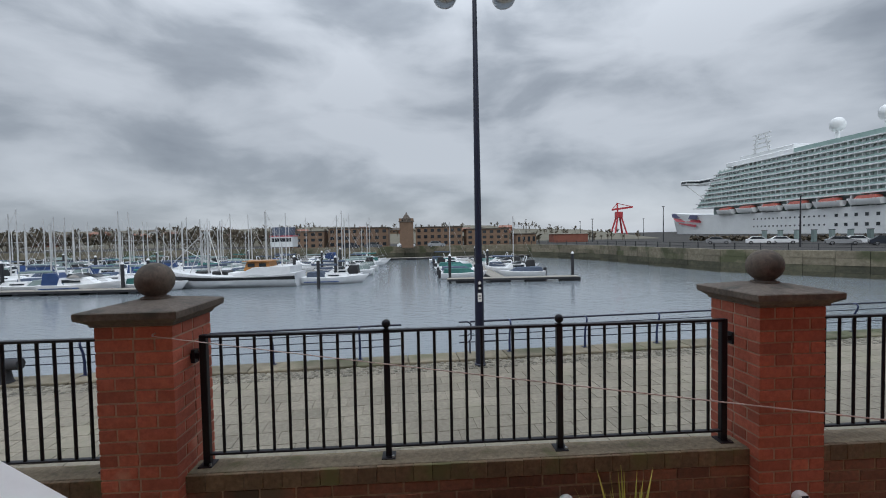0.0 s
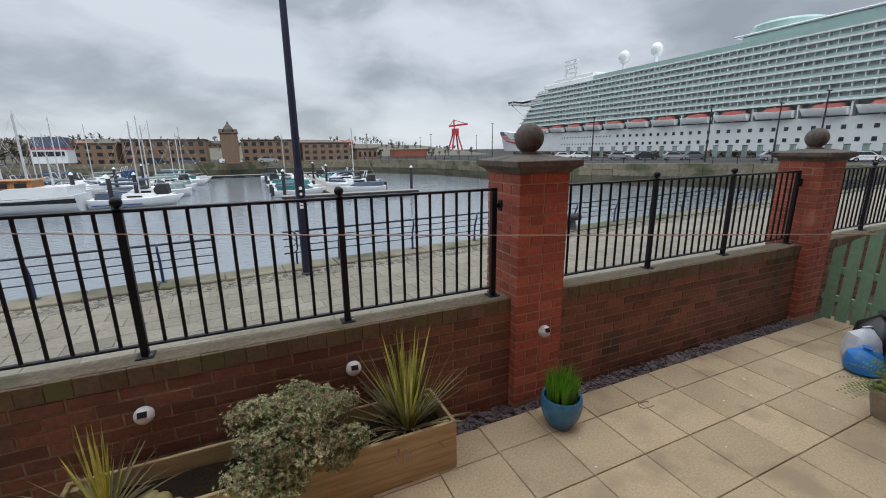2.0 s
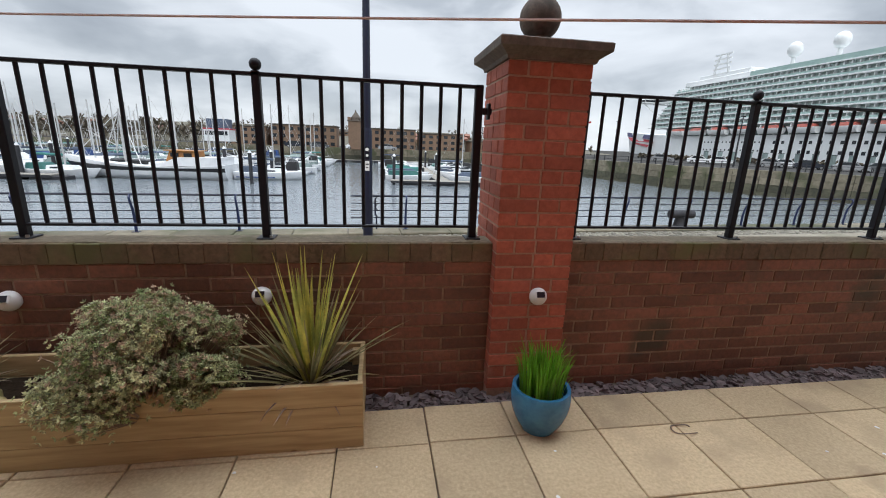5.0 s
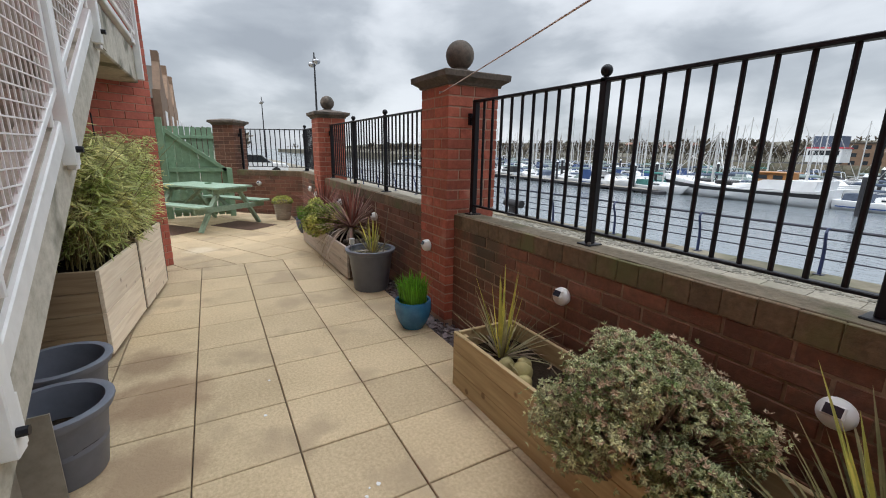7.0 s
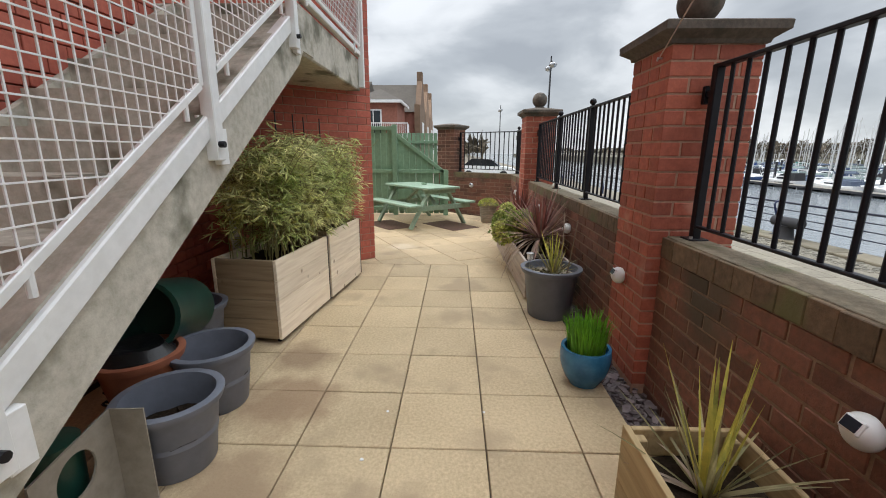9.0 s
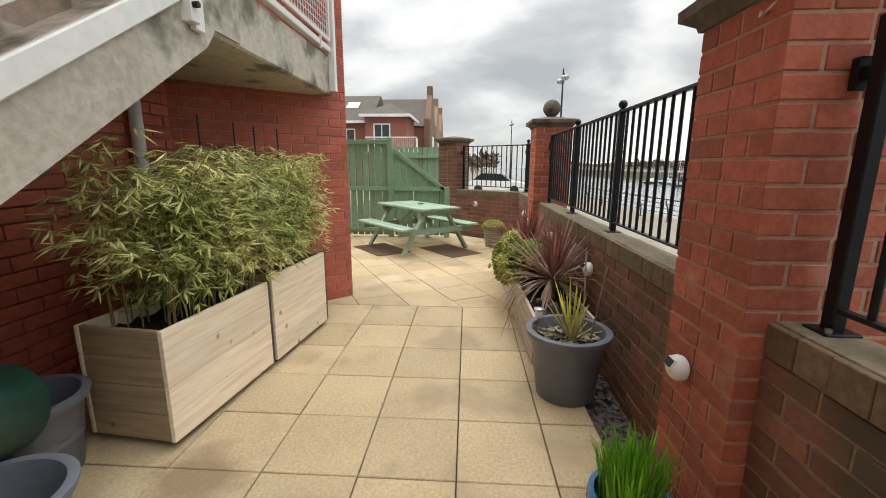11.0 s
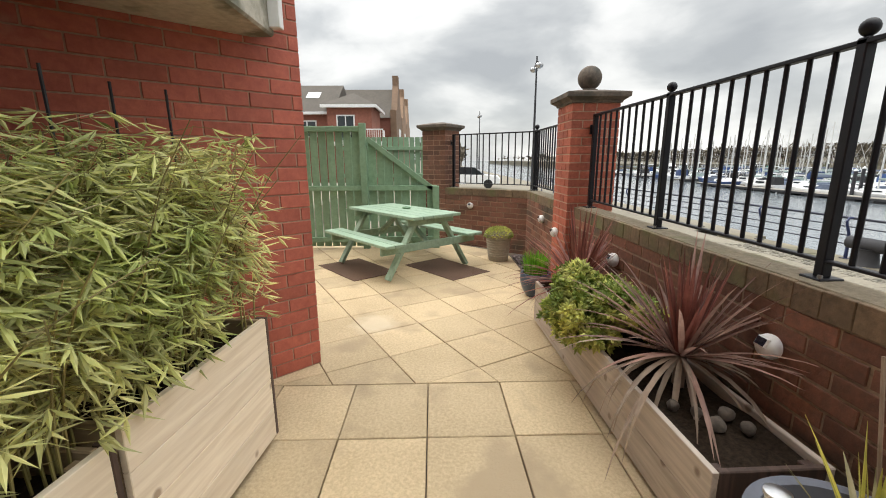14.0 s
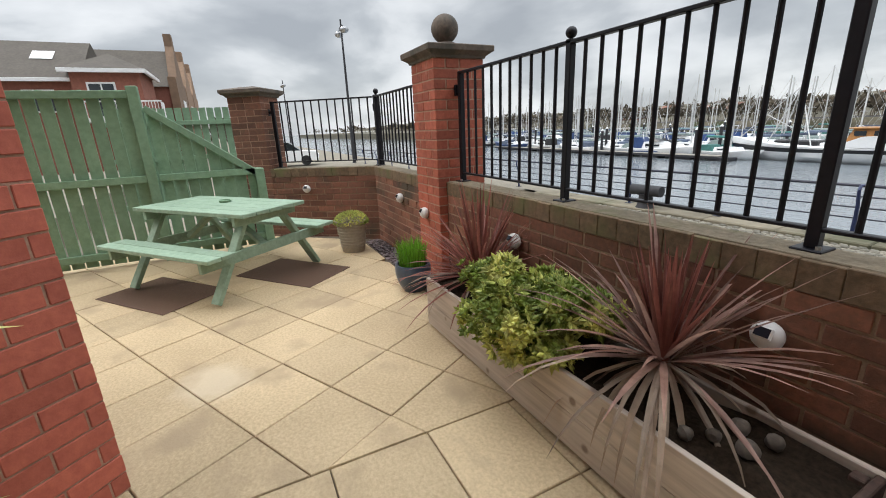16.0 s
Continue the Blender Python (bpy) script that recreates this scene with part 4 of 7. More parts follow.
for a, b in (((-0.046, -0.425, 0.07), (-0.012, -0.352, 1.74)), ((-0.046, -1.38, 0.07), (-0.012, -1.31, 1.74)), ((-0.046, -1.31, 1.68), (-0.012, -0.425, 1.74)), ((-0.046, -1.31, 0.07), (-0.012, -0.425, 0.13))):
    part("door_frame", Geo().box(a, b, 0.005), BROWN, door)
part("latch", Geo().box((-0.066, -0.55, 1.0), (-0.046, -0.33, 1.035), 0.004).tube([(-0.07, -0.42, 1.0), (-0.07, -0.42, 0.965)], 0.02, 10), BROWN, door, "brown bolt latch with padlock")

# ---- storage box, tray, bags and fern by the shed ----
box_ = thing("storage_box", pose(3.70, -1.20, 0), "black plastic storage box beside the shed", "storage box")
part("body", Geo().box((0, -0.62, 0.0), (0.55, 0.0, 0.44), 0.015), POT_DARK, box_)
part("lid", Geo().box((-0.02, -0.64, 0.442), (0.57, 0.02, 0.52), 0.02), POT_DARK, box_)
part("rib", Geo().box((-0.012, -0.58, 0.30), (0.0, -0.04, 0.33), 0.003).box((-0.012, -0.58, 0.12), (0.0, -0.04, 0.15), 0.003), POT_DARK, box_)
tray = thing("planting_tray", pose(3.92, -1.62, 0.522), "green plastic tray with seedlings on the storage box", "tray")
g = Geo()
rows = [(0.16, 0.20, 0.0), (0.21, 0.26, 0.12), (0.225, 0.275, 0.12), (0.2, 0.25, 0.118), (0.155, 0.195, 0.02)]
vs, fs = [], []
for a, b, z in rows:
    vs += [(-a, -b, z), (a, -b, z), (a, b, z), (-a, b, z)]
for i in range(4):
    fs += [(i * 4 + k, i * 4 + (k + 1) % 4, i * 4 + 4 + (k + 1) % 4, i * 4 + 4 + k) for k in range(4)]
fs += [(3, 2, 1, 0), (16, 17, 18, 19)]
part("tray", g.add(vs, fs), mat("bright_green_plastic", (0.03, 0.30, 0.17), (0.02, 0.22, 0.12), 0.4, scale=9, vary=0.0, bump=0.0), tray)
g = Geo()
for k in range(60):
    x, y = rnd.uniform(-0.15, 0.15), rnd.uniform(-0.19, 0.19)
    g.blade([(x, y, 0.02), (x + rnd.uniform(-0.03, 0.03), y, 0.09), (x + rnd.uniform(-0.06, 0.06), y + rnd.uniform(-0.05, 0.05), rnd.uniform(0.12, 0.2))], 0.006)
part("seedlings", g, LEAF_FERN, tray)


def bag(x, y, z, r, h, material, label, seed):
    q = random.Random(seed)
    prof = [(r * 0.75, 0), (r * 0.98, h * 0.14), (r, h * 0.4), (r * 0.8, h * 0.7), (r * 0.3, h * 0.88), (r * 0.12, h * 0.93), (r * 0.28, h)]
    g = Geo().lathe(prof, 22)
    g.v = [tuple(Vector(p) * (1 + 0.14 * noise.noise(Vector(p) * 9 + Vector((seed, 0, 0)))) if p[2] > 0.01 else p) for p in g.v]
    th = thing("rubbish_bag", pose(x, y, z, 0, 0, q.uniform(0, 360)), label, "bag", "rubbish bags")
    part("bag", g, material, th, smooth=True)
    part("tie", Geo().lathe([(r * 0.15, h * 0.9), (r * 0.17, h * 0.93), (r * 0.15, h * 0.96)], 10), material, th)


bag(3.66, -1.10, 0, 0.15, 0.24, BAG_BLUE, "tied bright blue rubbish bag on the slabs", 3)
bag(4.12, -1.02, 0, 0.22, 0.46, BAG_BLACK, "tied black rubbish bag behind a white one", 8)
bag(3.92, -0.98, 0, 0.15, 0.36, BAG_WHITE, "tied white rubbish bag on the slabs", 5)

# ---- planters ----


def plank_planter(name, m, L, D, H, front, label, boards=3, lift=0.0, end=None, posts=True, soil=0.08):
    """A timber trough: boards on four sides, corner posts, soil. Local x runs along the front at y = 0; the trough lies at y > 0."""
    th = thing(name, m, label, "planter", "timber planters")
    h = (H - lift) / boards
    for k in range(boards):
        z0, z1 = lift + k * h, lift + (k + 1) * h - 0.0018
        part("front_board", Geo().box((0, 0, z0), (L, 0.024, z1), 0.0022), front, th)
        part("back_board", Geo().box((0, D - 0.024, z0), (L, D, z1), 0.004), front, th)
        for x in (0.002, L - 0.026):
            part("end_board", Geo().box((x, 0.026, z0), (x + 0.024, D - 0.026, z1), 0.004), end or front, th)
    if posts:
        for x in (0.028, L - 0.07):
            for y in (0.028, D - 0.07):
                part("corner_post", Geo().box((x, y, lift), (x + 0.04, y + 0.04, H - 0.02), 0.004), end or front, th)
    g = Geo()
    n, q = 14, 6
    for i in range(n + 1):
        for j in range(q + 1):
            g.v.append((0.03 + (L - 0.06) * i / n, 0.03 + (D - 0.06) * j / q, H - soil + rnd.uniform(-0.015, 0.015)))
    g.f = [(i * (q + 1) + j, (i + 1) * (q + 1) + j, (i + 1) * (q + 1) + j + 1, i * (q + 1) + j + 1) for i in range(n) for j in range(q)]
    part("soil", g, SOIL, th, smooth=True)
    return th


trough = plank_planter("planter", pose(-2.335, -0.56, 0), 2.10, 0.43, 0.345, WOOD_TAN, "long treated pine trough planter on the slabs", 3, soil=0.11)


def bamboo_box(m, L, H, label):
    """A deep box whose fair front faces +y: local y runs backwards from the front."""
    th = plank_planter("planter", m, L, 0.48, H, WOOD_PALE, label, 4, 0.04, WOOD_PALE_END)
    part("edge_batten", Geo().box((L, -0.002, 0.04), (L + 0.02, 0.05, H), 0.003), WOOD_DARK, th)
    for x in (0.06, L - 0.06):
        for y in (0.05, 0.43):
            part("castor", Geo().tube([(x - 0.012, y, 0.02), (x + 0.012, y, 0.02)], 0.0195, 12), BLACK, th)
    return th


bamboo_box(pose(-3.61, -2.405, 0, 0, 0, 180 - 6.0), 0.85, 0.615, "deep pale pine planter box on castors full of bamboo")
bamboo_box(pose(-4.495, -2.306, 0, 0, 0, 180 - 6.0), 0.79, 0.645, "deep pale pine planter box beside a matching one")
plank_planter("planter", pose(-6.77, -0.595, 0, 0, 0, 1.2), 2.17, 0.42, 0.36, WOOD_GREY, "long silvered timber trough with purple spiky plants", 2, 0.02, WOOD_DARK, soil=0.04)

# ---- plants ----


def blades(g, c, n, length, w, lift, droop, q, spread=0.03, low=0.0):
    """A rosette of arching blades round c."""
    for k in range(n):
        a = q.uniform(0, 2 * math.pi)
        e = lift[0] + (lift[1] - lift[0]) * q.random() ** 0.9
        L = length * q.uniform(0.7, 1.08)
        d = Vector((math.cos(a) * math.cos(e), math.sin(a) * math.cos(e), math.sin(e)))
        p = Vector(c) + Vector((math.cos(a), math.sin(a), 0)) * spread * q.random() + Vector((0, 0, q.uniform(-low, low)))
        pts = [p]
        dr = droop * q.uniform(0.5, 1.4) * math.cos(e)
        for i in range(6):
            d = (d + Vector((0, 0, -dr * (0.1 + i * 0.12)))).normalized()
            p = p + d * (L / 6)
            pts.append(p)
        g.blade(pts, w * q.uniform(0.75, 1.15))


def spiky_plant(name, x, y, z, parts, label, group="spiky plants", stem=0.0):
    th = thing(name, pose(x, y, z), label, "plant", group)
    if stem:
        part("stem", Geo().tube([(0, 0, -0.03), (0.005, 0, stem)], [0.03, 0.022], 10), LEAF_DEAD, th)
    for nm, material, n, L, w, lift, droop, seed in parts:
        q = random.Random(seed)
        for k in range(n):
            g = Geo()
            blades(g, (0, 0, stem), 1, L, w, lift, droop, q)
            part(nm, g, material, th)
    return th


spiky_plant("yucca", -0.50, -0.37, 0.235, [("blade", LEAF_YUCCA, 42, 0.66, 0.013, (1.1, 1.54), 0.12, 11), ("side_blade", LEAF_OLIVE, 62, 0.56, 0.011, (0.42, 1.25), 0.12, 12), ("dry_blade", LEAF_DEAD, 24, 0.3, 0.01, (0.1, 0.9), 0.3, 19)], "tall yellow-green spiky plant in the trough")
spiky_plant("yucca", -2.12, -0.36, 0.235, [("blade", LEAF_YUCCA, 16, 0.52, 0.010, (1.2, 1.56), 0.08, 13), ("side_blade", LEAF_OLIVE, 30, 0.42, 0.008, (0.25, 1.3), 0.10, 20), ("dry_blade", LEAF_DEAD, 12, 0.26, 0.009, (0.0, 0.6), 0.3, 14)], "small yellow-green spiky plant in the trough")
spiky_plant("cordyline", -5.20, -0.31, 0.32, [("blade", LEAF_RED, 40, 0.46, 0.014, (1.05, 1.56), 0.12, 15), ("side_blade", LEAF_MAUVE, 62, 0.60, 0.0135, (-0.1, 1.1), 0.22, 21), ("dry_blade", LEAF_DEAD, 30, 0.66, 0.013, (-0.4, 0.3), 0.95, 16)], "burgundy cordyline with arching blades in the trough", stem=0.15)
spiky_plant("cordyline", -6.50, -0.33, 0.32, [("blade", LEAF_RED, 56, 0.60, 0.013, (0.5, 1.5), 0.15, 17), ("side_blade", LEAF_RED, 70, 0.62, 0.012, (-0.1, 0.95), 0.32, 22), ("dry_blade", LEAF_DEAD, 14, 0.55, 0.011, (-0.3, 0.3), 0.8, 18)], "burgundy cordyline at the end of the trough", stem=0.08)


def shrub(name, x, y, z, r, n, l, w, mats, label, seed, lumps=9, extra=(), tips=0.14):
    """A rounded bush of leaf rosettes on lumpy twigs; r = half sizes."""
    q = random.Random(seed)
    th = thing(name, pose(x, y, z), label, "shrub", "shrubs")
    centres = []
    for _ in range(lumps):
        a, rad = q.uniform(0, 6.28), math.sqrt(q.random()) * 0.85
        dome = math.sqrt(max(0.0, 1 - rad * rad))
        centres.append((Vector((rad * math.cos(a), rad * math.sin(a), q.uniform(-0.45, 0.95 * dome))), q.uniform(0.17, 0.34)))
    centres += [(Vector((0, 0, 0)), 0.5)] + [(Vector(c), r_) for c, r_ in extra]
    gs = [Geo() for _ in mats]
    tw = Geo()
    for k in range(n):
        c, rr = q.choice(centres)
        v = Vector((q.gauss(0, 1), q.gauss(0, 1), q.gauss(0.25, 1))).normalized()
        p = c + v * rr * (q.uniform(0.6, 1.08) if q.random() < 0.93 else q.uniform(1.1, 1.45))
        p = Vector((p.x * r[0], p.y * r[1], p.z * r[2]))
        out = Vector((v.x, v.y, v.z + 0.35)).normalized()
        pick = 0 if q.random() > tips * (1.6 if p.z > 0 else 0.5) else len(mats) - 1
        a0 = q.uniform(0, 6.28)
        s1 = out.orthogonal().normalized()
        s2 = out.cross(s1)
        for j in range(6):
            a = a0 + j * 1.05
            d = (s1 * math.cos(a) + s2 * math.sin(a)) * 0.85 + out * q.uniform(0.25, 1.0)
            gs[pick].leaf(p, d, out, l * q.uniform(0.7, 1.2), w * q.uniform(0.8, 1.2))
        if k % 7 == 0:
            tw.tube([c * 0.3 * r[0] + Vector((0, 0, -r[2] * 0.8)), p], [0.004, 0.0015], 4)
    tagged(part("foliage", gs[0], mats[0], th), "", "", "", "stuff")
    if len(mats) > 1:
        tagged(part("tip_foliage", gs[-1], mats[-1], th), "", "", "", "stuff")
    tagged(part("twig_growth", tw, LEAF_DEAD, th), "", "", "", "stuff")
    return th


shrub("pieris_bush", -1.17, -0.42, 0.44, (0.39, 0.29, 0.25), 8200, 0.0185, 0.0046, [LEAF_PIERIS, LEAF_PINK], "bushy variegated shrub with pinkish tips over the trough edge", 21, 26, (((-0.6, -0.75, -0.3), 0.36), ((-0.3, -0.8, -0.45), 0.34), ((-0.75, -0.5, -0.2), 0.3), ((-0.1, -0.6, 0.0), 0.4), ((0.1, 0.1, 1.0), 0.2), ((0.65, -0.2, -0.35), 0.34)), 0.14)
shrub("lime_bush", -5.85, -0.42, 0.49, (0.43, 0.31, 0.24), 2400, 0.044, 0.0125, [LEAF_LIME, LEAF_FERN], "lime green leafy shrub in the silvered trough", 23, 22, (((0.3, -0.7, -0.4), 0.34), ((-0.3, -0.7, -0.4), 0.34), ((0.6, -0.5, -0.3), 0.3)), 0.22)

bam = thing("bamboo", pose(-4.55, -2.55, 0.55), "dense leafy bamboo filling two timber planters", "bamboo")
q = random.Random(31)
canes, leaves = Geo(), Geo()
for k in range(170):
    bx, by = q.uniform(-0.80, 0.76), q.uniform(-0.2, 0.2)
    by += -bx * 0.105
    h = q.uniform(0.55, 1.06)
    lean = Vector((q.gauss(0.0, 0.14), q.gauss(0.04, 0.13), 0))
    pts = []
    for i in range(6):
        u = i / 5
        pts.append(Vector((bx, by, 0)) + lean * (u ** 2) * 1.3 + Vector((0, 0, h * (u - 0.12 * u * u))))
    canes.tube(pts, [0.004, 0.004, 0.0035, 0.003, 0.0025, 0.0015], 5)
    for j in range(34):
        u = 0.12 + 0.88 * q.random() ** 0.55
        i = min(4, int(u * 5))
        p = pts[i].lerp(pts[i + 1], u * 5 - i)
        a = q.uniform(0, 6.28)
        tip = p + Vector((math.cos(a), math.sin(a), q.uniform(-0.2, 0.45))) * q.uniform(0.03, 0.15)
        if tip.x < (-0.93 if tip.z > 0.5 else -0.84) or tip.y > 0.30 - tip.x * 0.105:
            continue
        canes.tube([p, tip], [0.0014, 0.0008], 3, False)
        for _ in range(4):
            a2 = a + q.gauss(0, 0.9)
            d = Vector((math.cos(a2), math.sin(a2), q.uniform(-1.0, 0.25)))
            leaves.leaf(tip, d, (q.uniform(-0.4, 0.4), q.uniform(-0.4, 0.4), 1), q.uniform(0.055, 0.115), q.uniform(0.0045, 0.009))
tagged(part("cane_growth", canes, LEAF_CANE, bam), "", "", "", "stuff")
tagged(part("foliage", leaves, LEAF_BAMBOO, bam), "", "", "", "stuff")
for x, y in ((-0.95, -0.10), (-0.42, -0.18), (0.02, -0.16), (-0.75, -0.2)):
    part("support_stake", Geo().tube([(x, y, -0.1), (x + 0.02, y, 1.12)], 0.006, 6), PILE, bam)

# ---- pots ----


def pot(name, x, y, r0, r1, h, material, label, lip=0.018, round_=False, category="plant pot", rz=0.0, soil=0.05, tilt=None, group=""):
    th = thing(name, tilt or pose(x, y, 0, 0, 0, rz), label, category, group)
    if round_:
        prof = [(r0 * 0.95, 0.0), (r0, 0.012)] + [(r0 + (r1 * 1.12 - r0) * math.sin(u * 1.9) ** 0.8, 0.012 + (h - 0.03) * u) for u in np.linspace(0.12, 1.0, 9)] + [(r1 + 0.012, h - 0.006), (r1 + 0.01, h), (r1 - 0.008, h - 0.002), (r1 - 0.012, h - soil - 0.01), (0.02, h - soil - 0.012)]
        part("bowl", Geo().lathe(prof, 32), material, th, smooth=True)
    else:
        prof = [(r0 * 0.96, 0.0), (r0, 0.01), (r0 + (r1 - r0) * 0.84, h - 0.05), (r1 - 0.004, h - 0.045), (r1 + lip * 0.5, h - 0.04), (r1 + lip, h - 0.012), (r1 + lip, h - 0.003), (r1 + lip * 0.6, h), (r1 - 0.012, h - 0.002), (r1 - 0.02, h - 0.05), (r0 + (r1 - r0) * 0.5, h * 0.45), (0.02, h * 0.44)]
        if soil < 0.1:
            prof[-2:] = [(r1 - 0.028, h - soil - 0.01), (0.02, h - soil - 0.012)]
        part("pot_body", Geo().lathe(prof, 40), material, th, smooth=True)
    g = Geo()
    zs = h - soil if soil < 0.1 or round_ else h * 0.52
    rs = (r1 - 0.022) if (soil < 0.1 or round_) else r0 + (r1 - r0) * 0.5
    ring = [(0.004, zs + 0.008), (rs * 0.5, zs + 0.012), (rs * 0.8, zs + 0.004), (rs, zs)]
    g.lathe(ring, 24)
    g.v = [(a + rnd.uniform(-0.006, 0.006), b + rnd.uniform(-0.006, 0.006), c + rnd.uniform(-0.008, 0.008)) for a, b, c in g.v]
    part("soil", g, SOIL, th)
    return th


def grass_pot(x, y, seed, label, s=1.0, glaze=POT_BLUE):
    th = pot("blue_pot", x, y, 0.085 * s, 0.125 * s, 0.22 * s, glaze, label, round_=True, group="blue glazed pots")
    q = random.Random(seed)
    g = Geo()
    for k in range(330):
        a, rr = q.uniform(0, 6.28), 0.10 * s * math.sqrt(q.random())
        p = Vector((rr * math.cos(a), rr * math.sin(a), 0.17 * s))
        o = Vector((math.cos(a) * rr * 0.35 + q.gauss(0, 0.016), math.sin(a) * rr * 0.35 + q.gauss(0, 0.016), 0))
        h = q.uniform(0.14, 0.27) * s
        g.blade([p, p + o * 0.2 + Vector((0, 0, h * 0.4)), p + o * 0.6 + Vector((0, 0, h * 0.75)), p + o * 1.1 + Vector((0, 0, h * q.uniform(0.85, 1.0)))], 0.0045)
    tagged(part("grass", g, LEAF_GRASS, th), "", "", "", "stuff")


grass_pot(-3.21, -0.42, 41, "round blue glazed pot of bright green grass by a pillar", 1.05)
grass_pot(0.672, -0.50, 42, "round blue glazed pot of bright green grass on the slabs", 1.1)
grass_pot(-7.46, -0.42, 43, "round dark slate-blue glazed pot of green grass beside the trough", 1.1, POT_SLATE)

big = pot("large_pot", -4.27, -0.40, 0.17, 0.225, 0.42, POT_GREY, "large grey plastic pot with a spiky plant", lip=0.025, soil=0.07)
q = random.Random(51)
g = Geo()
for k in range(46):
    g = Geo()
    core_ = k < 16
    blades(g, (0.0, 0.02, 0.35), 1, 0.36 if core_ else 0.30, 0.009, (1.0, 1.54) if core_ else (0.3, 1.2), 0.15, q)
    part("blade", g, LEAF_YUCCA if core_ else LEAF_OLIVE, big)
g = Geo()
for k in range(150):
    a, rr = q.uniform(0, 6.28), 0.18 * math.sqrt(q.random())
    s = q.uniform(0.008, 0.017)
    g.lathe([(s * 0.5, -s * 0.5), (s, 0), (s * 0.6, s * 0.45)], 6, (rr * math.cos(a), rr * math.sin(a), 0.362))
tagged(part("gravel", g, PEBBLE, big), "", "", "", "stuff")
part("stake", Geo().tube([(0.02, 0.12, 0.3), (0.10, 0.16, 0.82)], 0.006, 6), LEAF_DEAD, big)
part("stake", Geo().tube([(-0.05, 0.10, 0.3), (-0.16, 0.12, 0.85)], 0.005, 6), LEAF_DEAD, big)

stake = thing("solar_stake_light", pose(-4.36, -0.56, 0.32), "small clear plastic solar stake light in the grey pot", "garden light")
part("stake", Geo().tube([(0.0, 0.0, 0.0), (-0.005, -0.005, 0.13)], 0.005, 8), STEEL, stake)
part("lantern", Geo().lathe([(0.018, 0.13), (0.026, 0.14), (0.026, 0.175), (0.02, 0.18)], 16), LIGHT_BODY, stake, smooth=True)
part("cap", Geo().lathe([(0.032, 0.18), (0.032, 0.19), (0.01, 0.196)], 16), STEEL, stake, smooth=True)
stone = pot("ribbed_pot", -8.97, -0.56, 0.13, 0.175, 0.37, POT_STONE, "ribbed stone-coloured pot with a small dense shrub", lip=0.012)
for z in np.arange(0.06, 0.30, 0.034):
    rr = 0.13 + 0.045 * z / 0.37
    part("rib", Geo().lathe([(rr - 0.004, z), (rr + 0.006, z + 0.008), (rr + 0.006, z + 0.018), (rr - 0.004, z + 0.026)], 28), POT_STONE, stone, smooth=True)
q = random.Random(53)
g = Geo()
for k in range(900):
    v = Vector((q.gauss(0, 1), q.gauss(0, 1), abs(q.gauss(0, 0.8)))).normalized()
    p = Vector((v.x * 0.18, v.y * 0.18, 0.33 + v.z * 0.12))
    g.leaf(p, (v.x + q.uniform(-0.6, 0.6), v.y + q.uniform(-0.6, 0.6), v.z + q.uniform(-0.3, 0.6)), v, 0.03, 0.009)
part("leaves", g, LEAF_LIME, stone)

fern = pot("fern_pot", 2.98, -1.52, 0.105, 0.145, 0.24, POT_STONE, "stone-coloured pot with a small fern by the shed", lip=0.012)
q = random.Random(55)
g = Geo()
for k in range(26):
    a, e = q.uniform(0, 6.28), q.uniform(0.3, 1.3)
    d = Vector((math.cos(a) * math.cos(e), math.sin(a) * math.cos(e), math.sin(e)))
    p = Vector((0, 0, 0.2))
    for i in range(14):
        d = (d + Vector((0, 0, -0.09))).normalized()
        p = p + d * 0.025
        s = d.cross(Vector((0, 0, 1))).normalized()
        for sg in (-1, 1):
            g.leaf(p, s * sg + d * 0.5, (0, 0, 1), 0.06 * (1 - i / 16), 0.008)
part("fronds", g, LEAF_FERN, fern)

pot("tub", -2.485, -2.405, 0.15, 0.19, 0.335, POT_GREY, "empty round blue-grey plastic tub with a little soil", lip=0.022, soil=0.2, group="grey tubs under the stairs")
pot("tub", -2.93, -2.485, 0.155, 0.195, 0.345, POT_GREY, "empty round blue-grey plastic tub beside another", lip=0.022, soil=0.2, group="grey tubs under the stairs")
pot("tub", -3.42, -2.90, 0.15, 0.195, 0.38, POT_GREY, "blue-grey plastic tub against the planter", lip=0.022, soil=0.2, group="grey tubs under the stairs")
bowl = pot("terracotta_bowl", -2.78, -2.76, 0.12, 0.185, 0.37, TERRACOTTA, "wide terracotta plastic bowl holding a black bag", lip=0.02)
part("liner", Geo().lathe([(0.15, 0.33), (0.16, 0.36), (0.12, 0.41), (0.05, 0.40), (0.02, 0.38)], 18, wob=0.12), BAG_BLACK, bowl, smooth=True)
can = thing("garden_bin", pose(-3.08, -2.82, 0.46, 0, 76, 12), "dark green plastic barrel lying on its side", "barrel")
part("barrel", Geo().lathe([(0.16, -0.25), (0.18, -0.23), (0.185, 0.0), (0.175, 0.22), (0.19, 0.23), (0.19, 0.26), (0.165, 0.26), (0.15, 0.0), (0.02, -0.02)], 28), DARK_GREEN, can, smooth=True)
crate = thing("cable_pile", pose(-2.95, -2.90, 0), "tangle of black cable and old netting on the ground", "cable")
q = random.Random(61)
for k in range(3):
    pts = []
    for i in range(40):
        a = i * 0.55
        pts.append((0.2 * math.cos(a) + q.uniform(-0.05, 0.05) - k * 0.12, 0.14 * math.sin(a) + q.uniform(-0.05, 0.05), 0.01 + 0.09 * q.random() + 0.0025 * i))
    part("cable", Geo().tube(pts, 0.006, 5), BLACK, crate)
